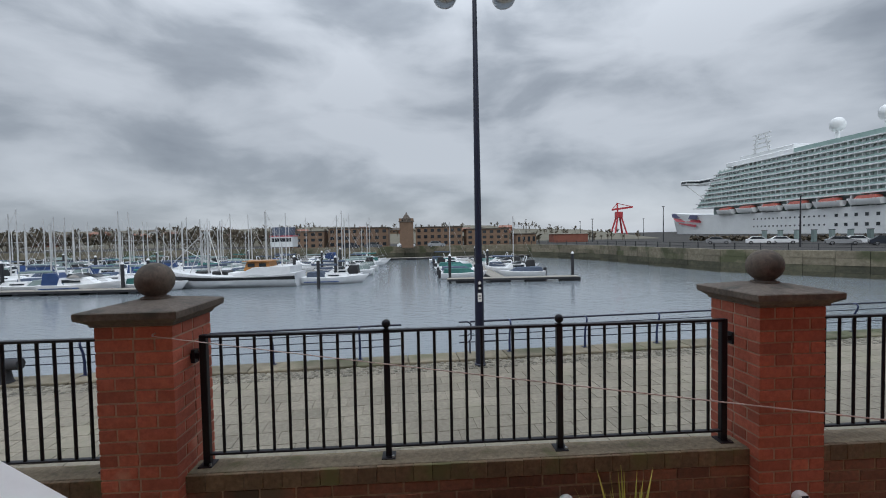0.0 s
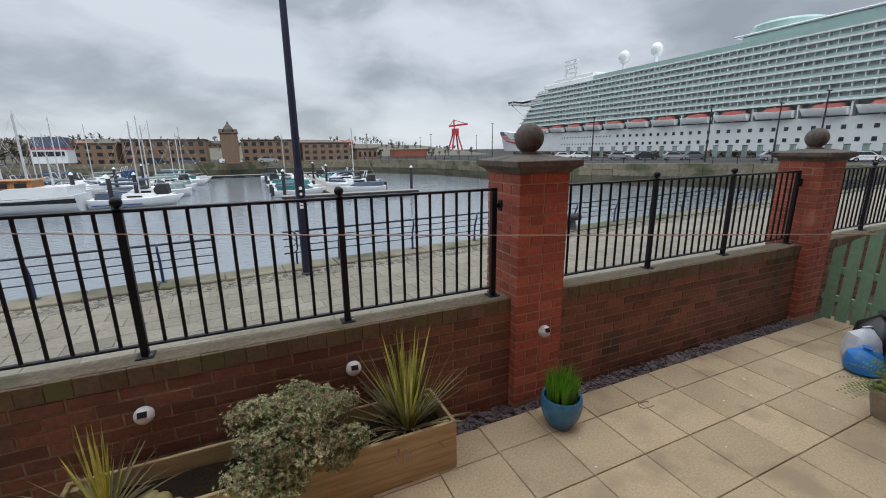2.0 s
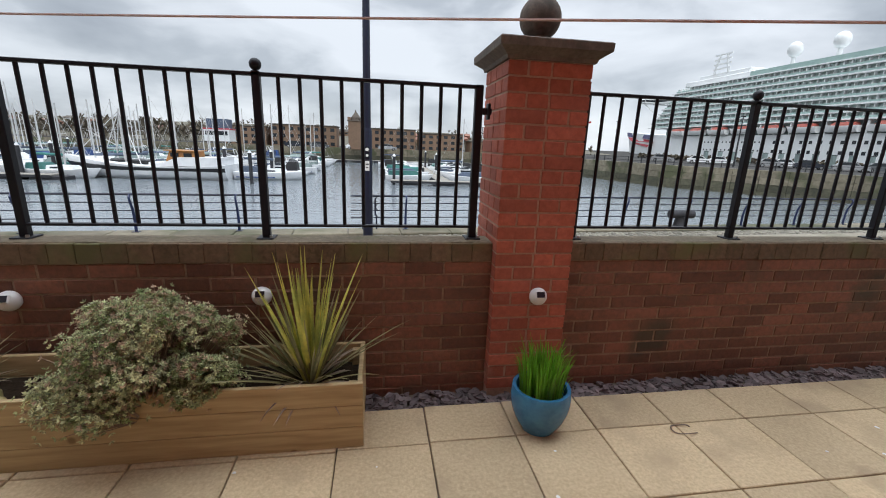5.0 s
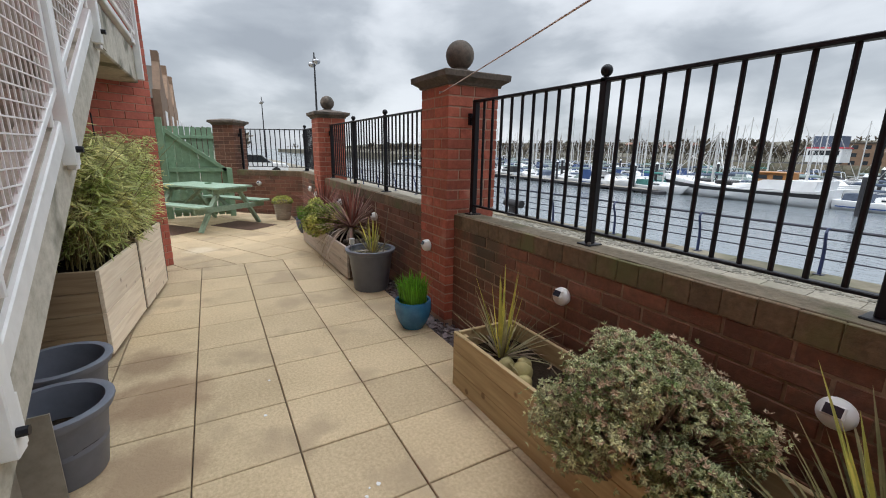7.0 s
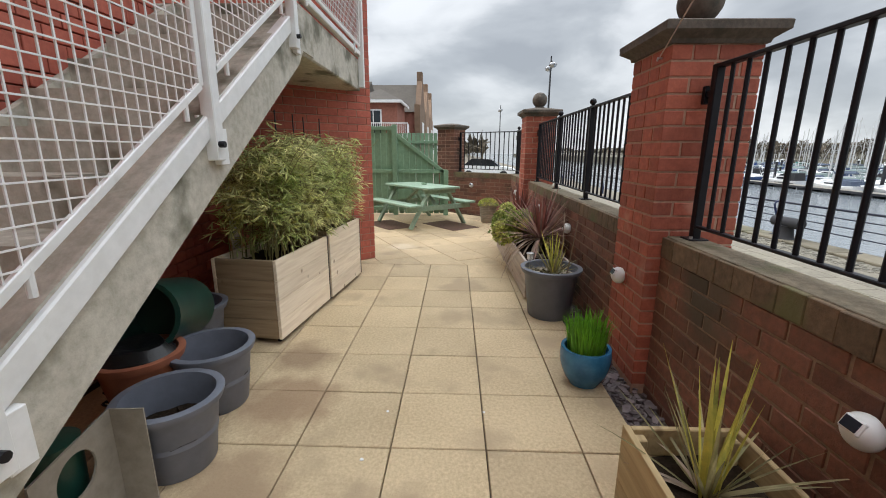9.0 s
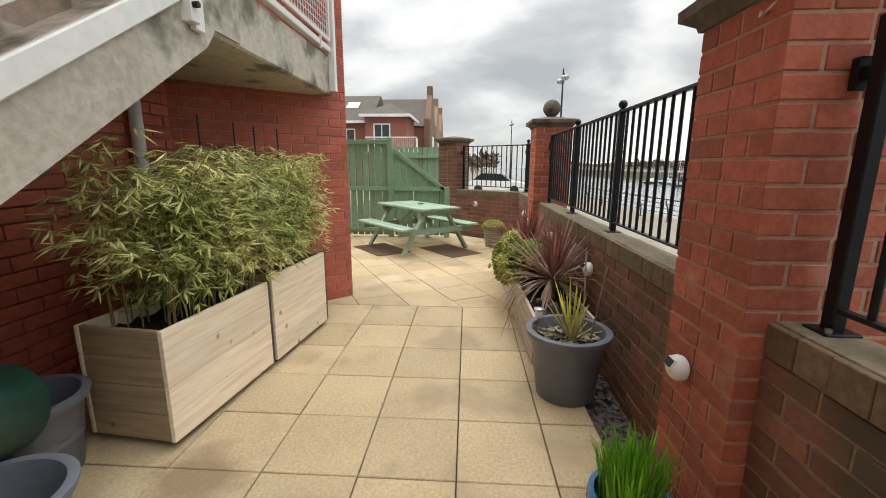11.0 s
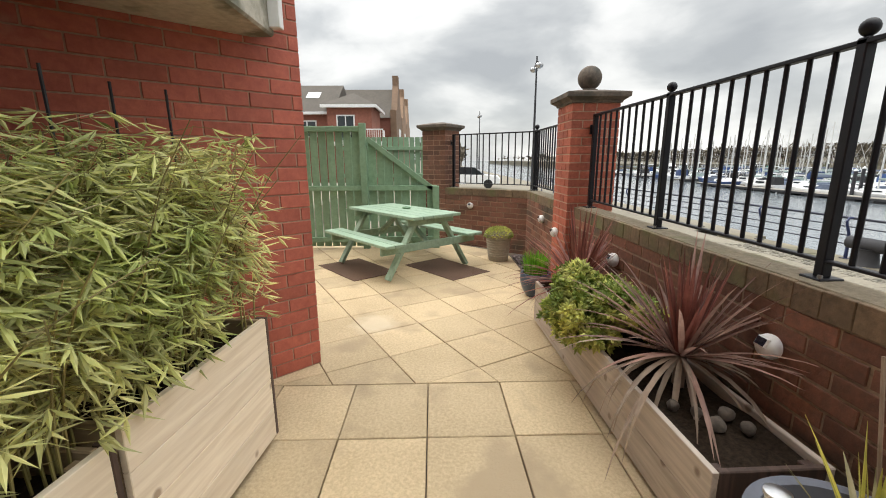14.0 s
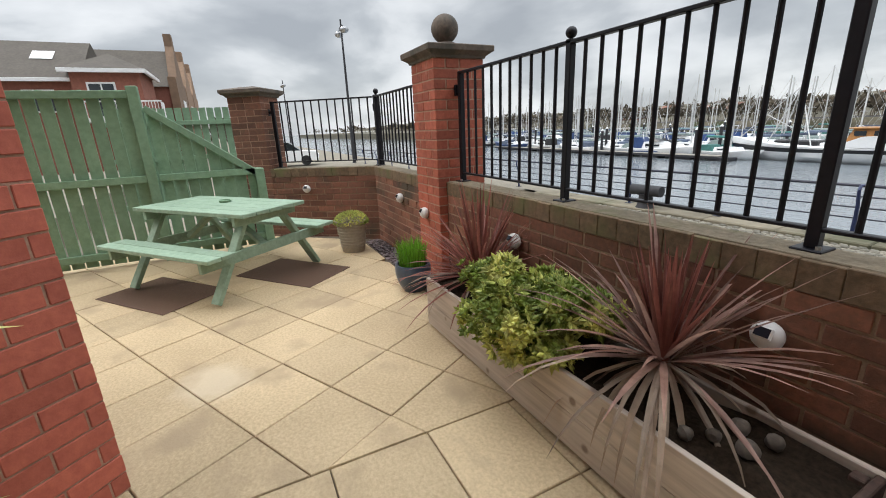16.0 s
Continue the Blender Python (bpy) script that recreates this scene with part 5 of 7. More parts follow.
card = thing("cardboard_panel", pose(-1.93, -2.45, 0, 0, 0, 4), "folded grey cardboard panel with a round dark hole", "cardboard")
g = Geo()
N = 32
cx, cz, rr = -0.16, 0.275, 0.08
outer = [(-0.33, 0.0), (0.0, 0.0), (0.0, 0.37), (-0.33, 0.41)]


def edge_point(a):
    """Where the way from the hole's middle at angle a meets the panel's edge."""
    d = Vector((math.cos(a), math.sin(a)))
    best = 9.0
    for (x0, z0), (x1, z1) in zip(outer, outer[1:] + outer[:1]):
        e = Vector((x1 - x0, z1 - z0))
        den = d.x * e.y - d.y * e.x
        if abs(den) < 1e-9:
            continue
        w = Vector((x0 - cx, z0 - cz))
        t, u = (w.x * e.y - w.y * e.x) / den, (w.x * d.y - w.y * d.x) / den
        if t > 0 and -1e-6 <= u <= 1.000001:
            best = min(best, t)
    return cx + d.x * best, cz + d.y * best


angles = sorted([2 * math.pi * k / N for k in range(N)] + [math.atan2(z - cz, x - cx) % (2 * math.pi) for x, z in outer])
for y in (0.0, 0.008):
    for a in angles:
        ex, ez = edge_point(a)
        g.v += [(cx + rr * math.cos(a), y, cz + rr * math.sin(a)), (ex, y, ez)]
n2 = len(angles)
for k in range(n2):
    a0, a1 = 2 * k, 2 * ((k + 1) % n2)
    b0, b1 = a0 + 2 * n2, a1 + 2 * n2
    g.f += [(a0, a0 + 1, a1 + 1, a1), (b0, b1, b1 + 1, b0 + 1), (a0, a1, b1, b0), (a0 + 1, b0 + 1, b1 + 1, a1 + 1)]
part("panel", g, CARDBOARD, card)
part("flap", Geo().box((-0.338, 0.0, 0.0), (-0.331, 0.13, 0.41), 0.001), CARDBOARD, card)
part("liner", Geo().lathe([(0.075, 0.0), (0.085, 0.36), (0.02, 0.37)], 20, (cx - 0.06, -0.12, 0.0)), DARK_GREEN, card, smooth=True)

# stones in the trough
for k, (x, y, s) in enumerate(((-1.96, -0.45, 0.05), (-1.87, -0.42, 0.055), (-1.80, -0.46, 0.04), (-1.93, -0.36, 0.045))):
    th = tagged(part("stone", Geo().lathe([(s * 0.5, -s * 0.8), (s, -s * 0.2), (s * 0.95, s * 0.3), (s * 0.5, s * 0.85), (0.004, s)], 14, wob=0.06), FRUIT, smooth=True, m=pose(x, y, 0.237 + s * 0.75, 20 * k, 10, 40 * k)), "smooth yellowish stone on the trough's soil", "stone", "stones in the trough")

for k, (x, y, s) in enumerate(((-4.86, -0.36, 0.034), (-4.93, -0.27, 0.03), (-4.84, -0.25, 0.028), (-5.0, -0.45, 0.026), (-4.95, -0.38, 0.024))):
    tagged(part("stone", Geo().lathe([(s * 0.5, -s * 0.8), (s, -s * 0.2), (s * 0.95, s * 0.3), (s * 0.5, s * 0.85), (0.004, s)], 14, wob=0.06), CAPSTONE, smooth=True, m=pose(x, y, 0.325 + s * 0.7, 25 * k, 10, 50 * k)), "grey-brown stone on the silvered trough's soil", "stone", "stones in the trough")

# ---- solar wall lights ----


def wall_light(x, y, z, rz=0.0):
    """A round white lamp with a small solar cell on its sloping top; local -y faces out of the wall."""
    th = thing("wall_light", pose(x, y, z, 0, 0, rz) @ Matrix.Scale(0.86, 4), "round white solar lamp fixed to the brick", "lamp", "solar wall lamps")
    g = Geo().lathe([(0.046, 0.0), (0.05, 0.006)] + [(0.06 * math.sin(a), 0.028 - 0.052 * math.cos(a)) for a in np.linspace(1.15, 3.1, 12)], 28)
    g.v = [(a, -c, b) for a, b, c in g.v]
    body = part("body", g, LIGHT_BODY, th, smooth=True)
    face = part("panel_rim", Geo().box((-0.034, -0.026, -0.022), (0.034, 0.026, 0.004), 0.005, pose(0, -0.069, 0.026, 62, 0, 0)), LIGHT_BODY, body)
    part("solar_panel", Geo().box((-0.027, -0.019, 0.0045), (0.027, 0.019, 0.0065), 0.0008, pose(0, -0.069, 0.026, 62, 0, 0)), SOLAR, face)


for x in (-1.955, -0.778, -4.982, -6.45):
    wall_light(x, WALL_IN - 0.003, 0.612)
for x, z in ((0.745, 0.605), (-3.465, 0.592), (-7.72, 0.6)):
    wall_light(x, 0.08 - HALF - 0.003, z)
wall_light(-8.55, WALL_IN - 0.003, 0.62)

# ---- picnic table with dark sheets under it ----
U = math.degrees(math.atan2(-0.63, -0.78))
tb = thing("picnic_table", pose(-8.76, -1.85, 0.006, 0, 0, U), "pale green painted timber picnic table with two benches", "picnic table")
for k in range(5):
    part("top_board", Geo().box((-0.74, -0.352 + k * 0.142, 0.69), (0.74, -0.352 + k * 0.142 + 0.136, 0.725), 0.004), TABLE, tb)
for sgn in (-1, 1):
    for k in range(2):
        y0 = sgn * 0.60 - 0.125 + k * 0.128
        part("bench_board", Geo().box((-0.74, y0, 0.415), (0.74, y0 + 0.122, 0.448), 0.004), TABLE, tb)
for x in (-0.56, 0.56):
    for sgn in (-1, 1):
        part("leg", Geo().beam((x, sgn * 0.60, 0.02), (x, sgn * 0.17, 0.70), 0.04, 0.09, 0.004, (1, 0, 0)), TABLE, tb)
    e = 0.04 if x > 0 else -0.04
    part("cross_bar", Geo().box((x + e - 0.019, -0.70, 0.32), (x + e + 0.019, 0.70, 0.41), 0.004), TABLE, tb)
    part("top_bearer", Geo().box((x + e - 0.019, -0.34, 0.61), (x + e + 0.019, 0.34, 0.688), 0.004), TABLE, tb)
    part("brace", Geo().beam((x * 0.93, 0, 0.37), (x * 0.12, 0, 0.66), 0.04, 0.07, 0.004, (0, 1, 0)), TABLE, tb)
dish = tagged(part("ashtray", Geo().lathe([(0.05, 0.0), (0.058, 0.02), (0.05, 0.022), (0.045, 0.006), (0.01, 0.005)], 20), GREEN, smooth=True, m=pose(-8.83, -1.79, 0.732)), "small pale green dish on the picnic table", "dish")
# two thin dark brown sheets on the slabs under the table legs
for cx, cy in ((-8.57, -2.42), (-8.55, -1.29)):
    tagged(part("mat", Geo().box((-0.48, -0.30, 0.0), (0.48, 0.30, 0.005), 0.002), DARK_SHEET, m=pose(cx, cy, 0.001, 0, 0, U)), "thin dark brown sheet under the picnic table legs", "mat", "mats under the table")

# ---- washing line ----
wl_ = thing("washing_line", pose(0, 0, 0), "thin pink washing line strung from a pillar to the shed", "washing line")
a, b = Vector((-3.283, -0.165, 1.800)), Vector((2.87, -2.41, 1.625))
pts = [a.lerp(b, k / 30) + Vector((0, 0, -0.02 * 4 * (k / 30) * (1 - k / 30))) for k in range(31)]
part("line", Geo().tube(pts, 0.0028, 5), LINE, wl_)
part("hook", Geo().tube([(-3.283, -0.14, 1.812), (-3.283, -0.165, 1.812), (-3.283, -0.167, 1.798)], 0.006, 6), STEEL, wl_)
twig = [(1.42 + 0.07 * math.cos(a) + 0.05 * a / 6, -0.62 + 0.04 * math.sin(a), 0.008 + 0.004 * math.sin(3 * a)) for a in np.linspace(0.3, 5.2, 18)]
tagged(part("dry_twig", Geo().tube(twig, [0.004] * 12 + [0.003] * 6, 6), LEAF_DEAD, smooth=True), "thin curled dry twig lying on the slabs", "twig")

# ---- dockside railing, lamps and bench ----
QY = 7.48
quay = thing("quay_railing", QUAY_TURN @ pose(0.55, QY, PROM + 0.04), "navy blue tubular railing along the quay edge", "railing", "railings on the quay")
QL = 2.0
for z, r in ((0.79, 0.024), (0.62, 0.012), (0.45, 0.012), (0.28, 0.012)):
    part("rail", Geo().tube([(-QL / 2, 0, z), (QL / 2, 0, z)], r, 8), NAVY, quay, smooth=True)
pts = [(0, -0.02, 0.0), (0, -0.02, 0.3), (0, -0.05, 0.5), (0, -0.12, 0.66), (0, -0.14, 0.74), (0, -0.10, 0.80), (0, -0.03, 0.80)]
ps = part("post", Geo().tube(pts, [0.03, 0.028, 0.026, 0.024, 0.022, 0.021, 0.02], 8), QUAY_BLUE, quay, smooth=True)
part("foot_plate", Geo().box((-0.07, -0.09, 0.0), (0.07, 0.05, 0.012), 0.004), NAVY, ps)
for k in range(-16, 20):
    if k not in (0, -1):
        copy_thing(quay, QUAY_TURN @ pose(k * QL + (0.55 if k > 0 else 0.85), QY, PROM + 0.04))
for s, x in ((-1, -0.30), (1, -0.30)):
    x0 = x + s * 0.13
    lp = thing("rail_end_loop", QUAY_TURN @ pose(x0, QY, PROM + 0.04), "navy blue rounded end loop of the quay railing", "railing", "rail end loops")
    for z0, z1, r in ((0.79, 0.28, 0.02), (0.62, 0.45, 0.012)):
        L = 0.30 if s < 0 else 0.36
        part("loop", Geo().tube([(s * L, 0, z0), (s * 0.07, 0, z0), (0.0, 0, z0 - 0.07), (0.0, 0, z1 + 0.07), (s * 0.07, 0, z1), (s * L, 0, z1)], r, 8), NAVY, lp, smooth=True)
    part("stem", Geo().tube([(s * 0.03, 0, 0.0), (s * 0.03, 0, 0.3)], 0.02, 8), NAVY, lp)


def lamp_post(x, y, z, h, label, material=NAVY, heads=2, rz=0.0):
    th = thing("street_lamp", pose(x, y, z, 0, 0, rz), label, "street lamp", "dockside lamps")
    part("base", Geo().lathe([(0.13, 0.0), (0.13, 0.03), (0.105, 0.05), (0.10, 2.25), (0.085, 2.32)], 16), material, th, smooth=True)
    part("pole", Geo().tube([(0, 0, 2.3), (0, 0, h * 0.6), (0, 0, h)], [0.08, 0.068, 0.045], 14), material, th, smooth=True)
    for s in ((-1, 1) if heads == 2 else (1,)):
        ar = part("arm", Geo().tube([(0, 0, h - 0.45), (s * 0.3, 0, h - 0.35), (s * 0.62, 0, h - 0.55)], 0.025, 8), material, th, smooth=True)
        part("lamp_head", Geo().lathe([(0.05, 0.0), (0.22, -0.06), (0.26, -0.14), (0.25, -0.2), (0.2, -0.28), (0.12, -0.33), (0.01, -0.35)], 20, (s * 0.66, 0, h - 0.5)), STEEL, ar, smooth=True)
    return th


near = lamp_post(-0.385, 6.66, PROM, 8.9, "tall navy blue lamp post with twin lamp heads on the promenade")
lab = part("label_plate", Geo().box((-0.045, -0.106, 1.47), (0.045, -0.1005, 1.67), 0.001), LIGHT_BODY, near, "pale label with dark bars")
part("label_bar", Geo().box((-0.03, -0.1085, 1.59), (0.03, -0.1065, 1.615)).box((-0.03, -0.1085, 1.53), (0.02, -0.1065, 1.55)), BLACK, lab)
lab = part("label_plate", Geo().box((-0.042, -0.106, 1.70), (0.042, -0.1005, 1.96), 0.001), SOLAR, near, "dark label with a pale disc")
part("label_disc", Geo().tube([(0, -0.1085, 1.90), (0, -0.1065, 1.90)], 0.035, 16).tube([(0, -0.1085, 1.78), (0, -0.1065, 1.78)], 0.028, 16), LIGHT_BODY, lab)
lamp_post(-30.9, 5.1, PROM, 8.2, "dark lamp post with twin heads far along the promenade", PILE)
lamp_post(-61.0, 4.9, PROM, 8.2, "dark lamp post with twin heads far along the promenade", PILE)
lamp_post(14.5, 0.75, PROM, 8.2, "navy blue lamp post behind the neighbouring terrace")
for x in (8.2, -10.6):
    b = thing("mooring_bollard", QUAY_TURN @ pose(x, 7.25, PROM + 0.04), "black cast iron mooring bollard on the quay edge", "bollard", "mooring bollards")
    part("stem", Geo().lathe([(0.2, 0), (0.17, 0.05), (0.14, 0.25), (0.16, 0.3)], 18), PILE, b, smooth=True)
    part("head", Geo().tube([(-0.36, 0, 0.38), (0.36, 0, 0.38)], [0.12, 0.12], 14), PILE, b, smooth=True)

# ---- boats ----


def hull_geo(L, B, H, sheer=0.3, draft=0.25, fine=0.55, n=14, rake=0.12):
    """A boat's shell: bow at +x, waterline at z = 0."""
    g = Geo()
    for i in range(n + 1):
        u = i / n
        x = -L / 2 + L * u
        w = B / 2 * (0.86 + 0.28 * u) if u < 0.5 else B / 2 * max(0.015, 1 - ((u - 0.5) / 0.5) ** 2.3)
        top = H * (1 + sheer * (u - 0.35) ** 2 * 2.2)
        low = -draft * (1 - u ** 4)
        bow = rake * L * u ** 5
        g.v += [(x + bow * 0.0, 0, low), (x, -w * fine, low + 0.1), (x + bow * 0.3, -w * 0.92, top * 0.35), (x + bow, -w, top), (x + bow, -w * 0.97, top + 0.03),
                (x + bow, w * 0.97, top + 0.03), (x + bow, w, top), (x + bow * 0.3, w * 0.92, top * 0.35), (x, w * fine, low + 0.1)]
    for i in range(n):
        for k in range(9):
            a, b = i * 9 + k, i * 9 + (k + 1) % 9
            g.f.append((a, b, b + 9, a + 9))
    g.f += [tuple(reversed(range(9))), tuple(n * 9 + k for k in range(9))]
    return g


def cabin_geo(x0, x1, w0, w1, z0, z1, rake=0.25):
    r = (z1 - z0) * rake
    vs = [(x0, -w0, z0), (x1, -w1, z0), (x1, w1, z0), (x0, w0, z0), (x0 + r * 0.4, -w0 * 0.86, z1), (x1 - r * 2.4, -w1 * 0.82, z1), (x1 - r * 2.4, w1 * 0.82, z1), (x0 + r * 0.4, w0 * 0.86, z1)]
    return Geo().add(vs, [(3, 2, 1, 0), (4, 5, 6, 7), (0, 1, 5, 4), (1, 2, 6, 5), (2, 3, 7, 6), (3, 0, 4, 7)])


def window_band(x0, x1, w, z0, z1):
    g = Geo()
    for s in (-1, 1):
        g.box((x0, s * w - 0.02, z0), (x1, s * w + 0.02, z1))
    return g


def yacht(label, cover, hullm=HULL_WHITE, L=6.9, mast=8.0):
    th = thing("sailing_yacht", pose(0, 0, 0), label, "yacht", "boats in the marina")
    part("hull", hull_geo(L, 2.5, 0.78), hullm, th, smooth=True)
    part("boot_stripe", Geo().box((-L * 0.45, -1.23, 0.26), (L * 0.12, -1.18, 0.36)).box((-L * 0.45, 1.18, 0.26), (L * 0.12, 1.23, 0.36)), HULL_BLUE, th)
    c = part("cabin", cabin_geo(-L * 0.12, L * 0.28, 0.9, 0.58, 0.79, 1.2), HULL_WHITE, th)
    part("window", window_band(-L * 0.06, L * 0.12, 0.81, 0.93, 1.07), GLASS_DARK, c)
    part("cockpit_cover", cabin_geo(-L * 0.42, -L * 0.1, 0.9, 0.9, 0.79, 1.4, 0.4), cover, th)
    part("mast", Geo().tube([(L * 0.08, 0, 1.1), (L * 0.08, 0, mast)], [0.085, 0.06], 6), MAST, th)
    part("boom", Geo().tube([(L * 0.08, 0, 2.2), (-L * 0.36, 0, 2.25)], 0.13, 6), cover, th)
    part("stay", Geo().tube([(L * 0.08, 0, mast - 0.2), (L * 0.54, 0, 1.3)], 0.014, 4), MAST, th)
    part("stay", Geo().tube([(L * 0.08, 0, mast - 0.1), (-L * 0.48, 0, 1.2)], 0.009, 4), MAST, th)
    part("spreader", Geo().tube([(L * 0.08, -0.8, mast * 0.6), (L * 0.08, 0.8, mast * 0.6)], 0.025, 4), MAST, th)
    return th


def cruiser(label, L=6.6, trim=HULL_BLUE, fly=False):
    th = thing("motor_cruiser", pose(0, 0, 0), label, "motor boat", "boats in the marina")
    part("hull", hull_geo(L, L * 0.35, L * 0.14, rake=0.16), HULL_WHITE, th, smooth=True)
    part("hull_stripe", Geo().box((-L * 0.46, -L * 0.172, L * 0.085), (L * 0.1, -L * 0.167, L * 0.1)).box((-L * 0.46, L * 0.167, L * 0.085), (L * 0.1, L * 0.172, L * 0.1)), trim, th)
    z = L * 0.145
    c = part("cabin", cabin_geo(-L * 0.22, L * 0.3, L * 0.14, L * 0.09, z, z + L * 0.11, 0.6), HULL_WHITE, th)
    for s in (-1, 1):
        part("window", Geo().box((-L * 0.16, s * L * 0.128 - 0.02, z + L * 0.035), (L * 0.1, s * L * 0.128 + 0.02, z + L * 0.08)), GLASS_DARK, c)
    part("windscreen", cabin_geo(-L * 0.1, L * 0.1, L * 0.12, L * 0.1, z + L * 0.112, z + L * 0.17, 0.9), GLASS_DARK, c)
    part("canopy", cabin_geo(-L * 0.44, -L * 0.12, L * 0.14, L * 0.13, z, z + L * 0.19, 0.3), trim if not fly else HULL_WHITE, th)
    part("bow_rail", Geo().tube([(-L * 0.02, -L * 0.165, z + 0.45), (L * 0.3, -L * 0.13, z + 0.5), (L * 0.58, 0, z + 0.65), (L * 0.3, L * 0.13, z + 0.5), (-L * 0.02, L * 0.165, z + 0.45)], 0.022, 5), MAST, th)
    if fly:
        part("flybridge", cabin_geo(-L * 0.22, L * 0.02, L * 0.12, L * 0.1, z + L * 0.172, z + L * 0.24, 0.7), HULL_WHITE, th)
    part("radar_arch", Geo().tube([(-L * 0.2, -L * 0.12, z + L * 0.16), (-L * 0.24, -L * 0.1, z + L * 0.28), (-L * 0.24, L * 0.1, z + L * 0.28), (-L * 0.2, L * 0.12, z + L * 0.16)], 0.05, 6), HULL_WHITE, th)
    return th


def dinghy(label, cover):
    th = thing("open_boat", pose(0, 0, 0), label, "boat", "boats in the marina")
    part("hull", hull_geo(5.2, 2.0, 0.7), HULL_WHITE, th, smooth=True)
    part("cover", cabin_geo(-2.3, 2.0, 0.85, 0.3, 0.7, 1.25, 0.8), cover, th)
    part("outboard", Geo().box((-2.95, -0.18, 0.1), (-2.6, 0.18, 1.15), 0.05), PILE, th)
    return th


fleet = [yacht("white sailing yacht with blue sail cover in the marina", COVER_BLUE), yacht("white sailing yacht with grey cover and tall mast", SHIP_SHADE, L=7.6, mast=9.2), yacht("dark blue sailing yacht with a blue cover", COVER_BLUE, HULL_BLUE, 6.4, 7.6),
         yacht("white sailing yacht with turquoise cover in its berth", COVER_GREEN, L=6.0, mast=7.0), cruiser("white motor cruiser with blue canopy in the marina"), cruiser("small white motor boat with dark canopy", 5.6, HULL_DARK), cruiser("white motor yacht with flybridge at its berth", 8.4, HULL_DARK, True),
         dinghy("small open boat under a blue cover", COVER_BLUE), dinghy("small open boat under a turquoise cover", COVER_GREEN)]
q = random.Random(91)
spots = []
WALKS = (-17.5, -34.0, -50.0, -66.0, -83.0, -100.0, -117.0)
for wi, wx in enumerate(WALKS):
    y0 = 47.0 + max(0, wi - 3) * 1.5
    row_n = 0
    y = y0
    while y < 88:
        for s in (-1, 1):
            if q.random() < 0.1 or (wi < 1 and s < 0 and y < 50):
                continue
            spots.append((wx + s * 5.2 + q.uniform(-0.4, 0.4), y + q.uniform(-0.3, 0.3), 0 if s < 0 else 180, wi))
        y += 3.25
for y in np.arange(48.5, 80, 4.0):
    for s in (-1, 1):
        spots.append((7.2 + s * 3.9, float(y), 0 if s < 0 else 180, -1))
used = set()
for x, y, rz, wi in spots:
    k = q.choices(range(len(fleet)), (5, 5, 3, 1, 2, 2.5, 0.2, 1.6 if wi == 0 else 0.5, 1.0 if wi == 0 else 0.4))[0]
    if wi == -1:
        k = q.choice((5, 5, 7, 8, 7, 0, 5))
    elif wi == 0:
        k = q.choice((4, 5, 5, 7, 0, 3, 1))
    m = pose(x, y, SEA, 0, 0, (rz + 180 if q.random() < 0.4 else rz) + q.uniform(-2, 2))
    if k not in used:
        used.add(k)
        fleet[k].matrix_basis = m
    else:
        copy_thing(fleet[k], m)
for k in range(len(fleet)):
    if k not in used:
        fleet[k].matrix_basis = pose(-60 - 6 * k, 52, SEA)
for k, x, y, r in ((0, -52.0, 44.2, 178), (5, -60.5, 44.6, 182), (4, -38.5, 43.6, 8), (1, -45.0, 44.8, 184), (3, -31.0, 44.2, -3), (2, -68.0, 44.0, 2), (8, -32.5, 47.5, 15)):
    copy_thing(fleet[k], pose(x, y, SEA, 0, 0, r))


def pontoon(p, q_, w, label):
    d = Vector(q_) - Vector(p)
    th = thing("pontoon", pose(p[0], p[1], SEA, 0, 0, math.degrees(math.atan2(d.y, d.x))), label, "pontoon", "marina pontoons")
    L = d.length
    part("deck", Geo().box((0, -w / 2, 0.38), (L, w / 2, 0.5), 0.02), PONTOON, th)
    part("fender", Geo().box((0, -w / 2 - 0.05, 0.22), (L, -w / 2, 0.46), 0.01).box((0, w / 2, 0.22), (L, w / 2 + 0.05, 0.46), 0.01), PILE, th)
    x = 1.0
    while x < L - 1:
        part("float", Geo().box((x, -w / 2 + 0.1, -0.3), (x + 2.2, w / 2 - 0.1, 0.38), 0.05), PILE, th)
        x += 4.0
    return th


def pile(x, y, h=3.2):
    th = thing("mooring_pile", pose(x, y, SEA - 1.0), "dark steel mooring pile with a pale cap", "pile", "mooring piles")
    part("shaft", Geo().tube([(0, 0, 0), (0, 0, 1.0 + h)], 0.17, 12), PILE, th, smooth=True)
    part("cap", Geo().lathe([(0.19, 1.0 + h), (0.19, 1.06 + h), (0.02, 1.28 + h)], 12), HULL_WHITE, th, smooth=True)


for wi, wx in enumerate(WALKS):
    pontoon((wx, 45.5), (wx, 89), 1.6, "grey floating pontoon walkway in the marina")
    for y in (46.5, 60.0, 74.0):
        pile(wx + 0.95, y)
pontoon((1.2, 44.2), (16.2, 43.9), 1.5, "long floating pontoon end across the dock")
pontoon((7.2, 45.0), (7.2, 82), 1.6, "grey floating pontoon walkway in the marina")
pontoon((-30, 90), (30, 92.5), 2.0, "grey floating pontoon walkway under the far quay")
for x, y in ((1.6, 45.1), (16.0, 44.8), (8.1, 58.0), (8.1, 72.0), (-12.6, 41.6), (-33.5, 43.0), (-47.0, 43.5), (-12.0, 47.5)):
    pile(x, y, 3.0)
pontoon((-72, 43.2), (-30, 42.0), 1.5, "grey floating pontoon along the visitors' berth")

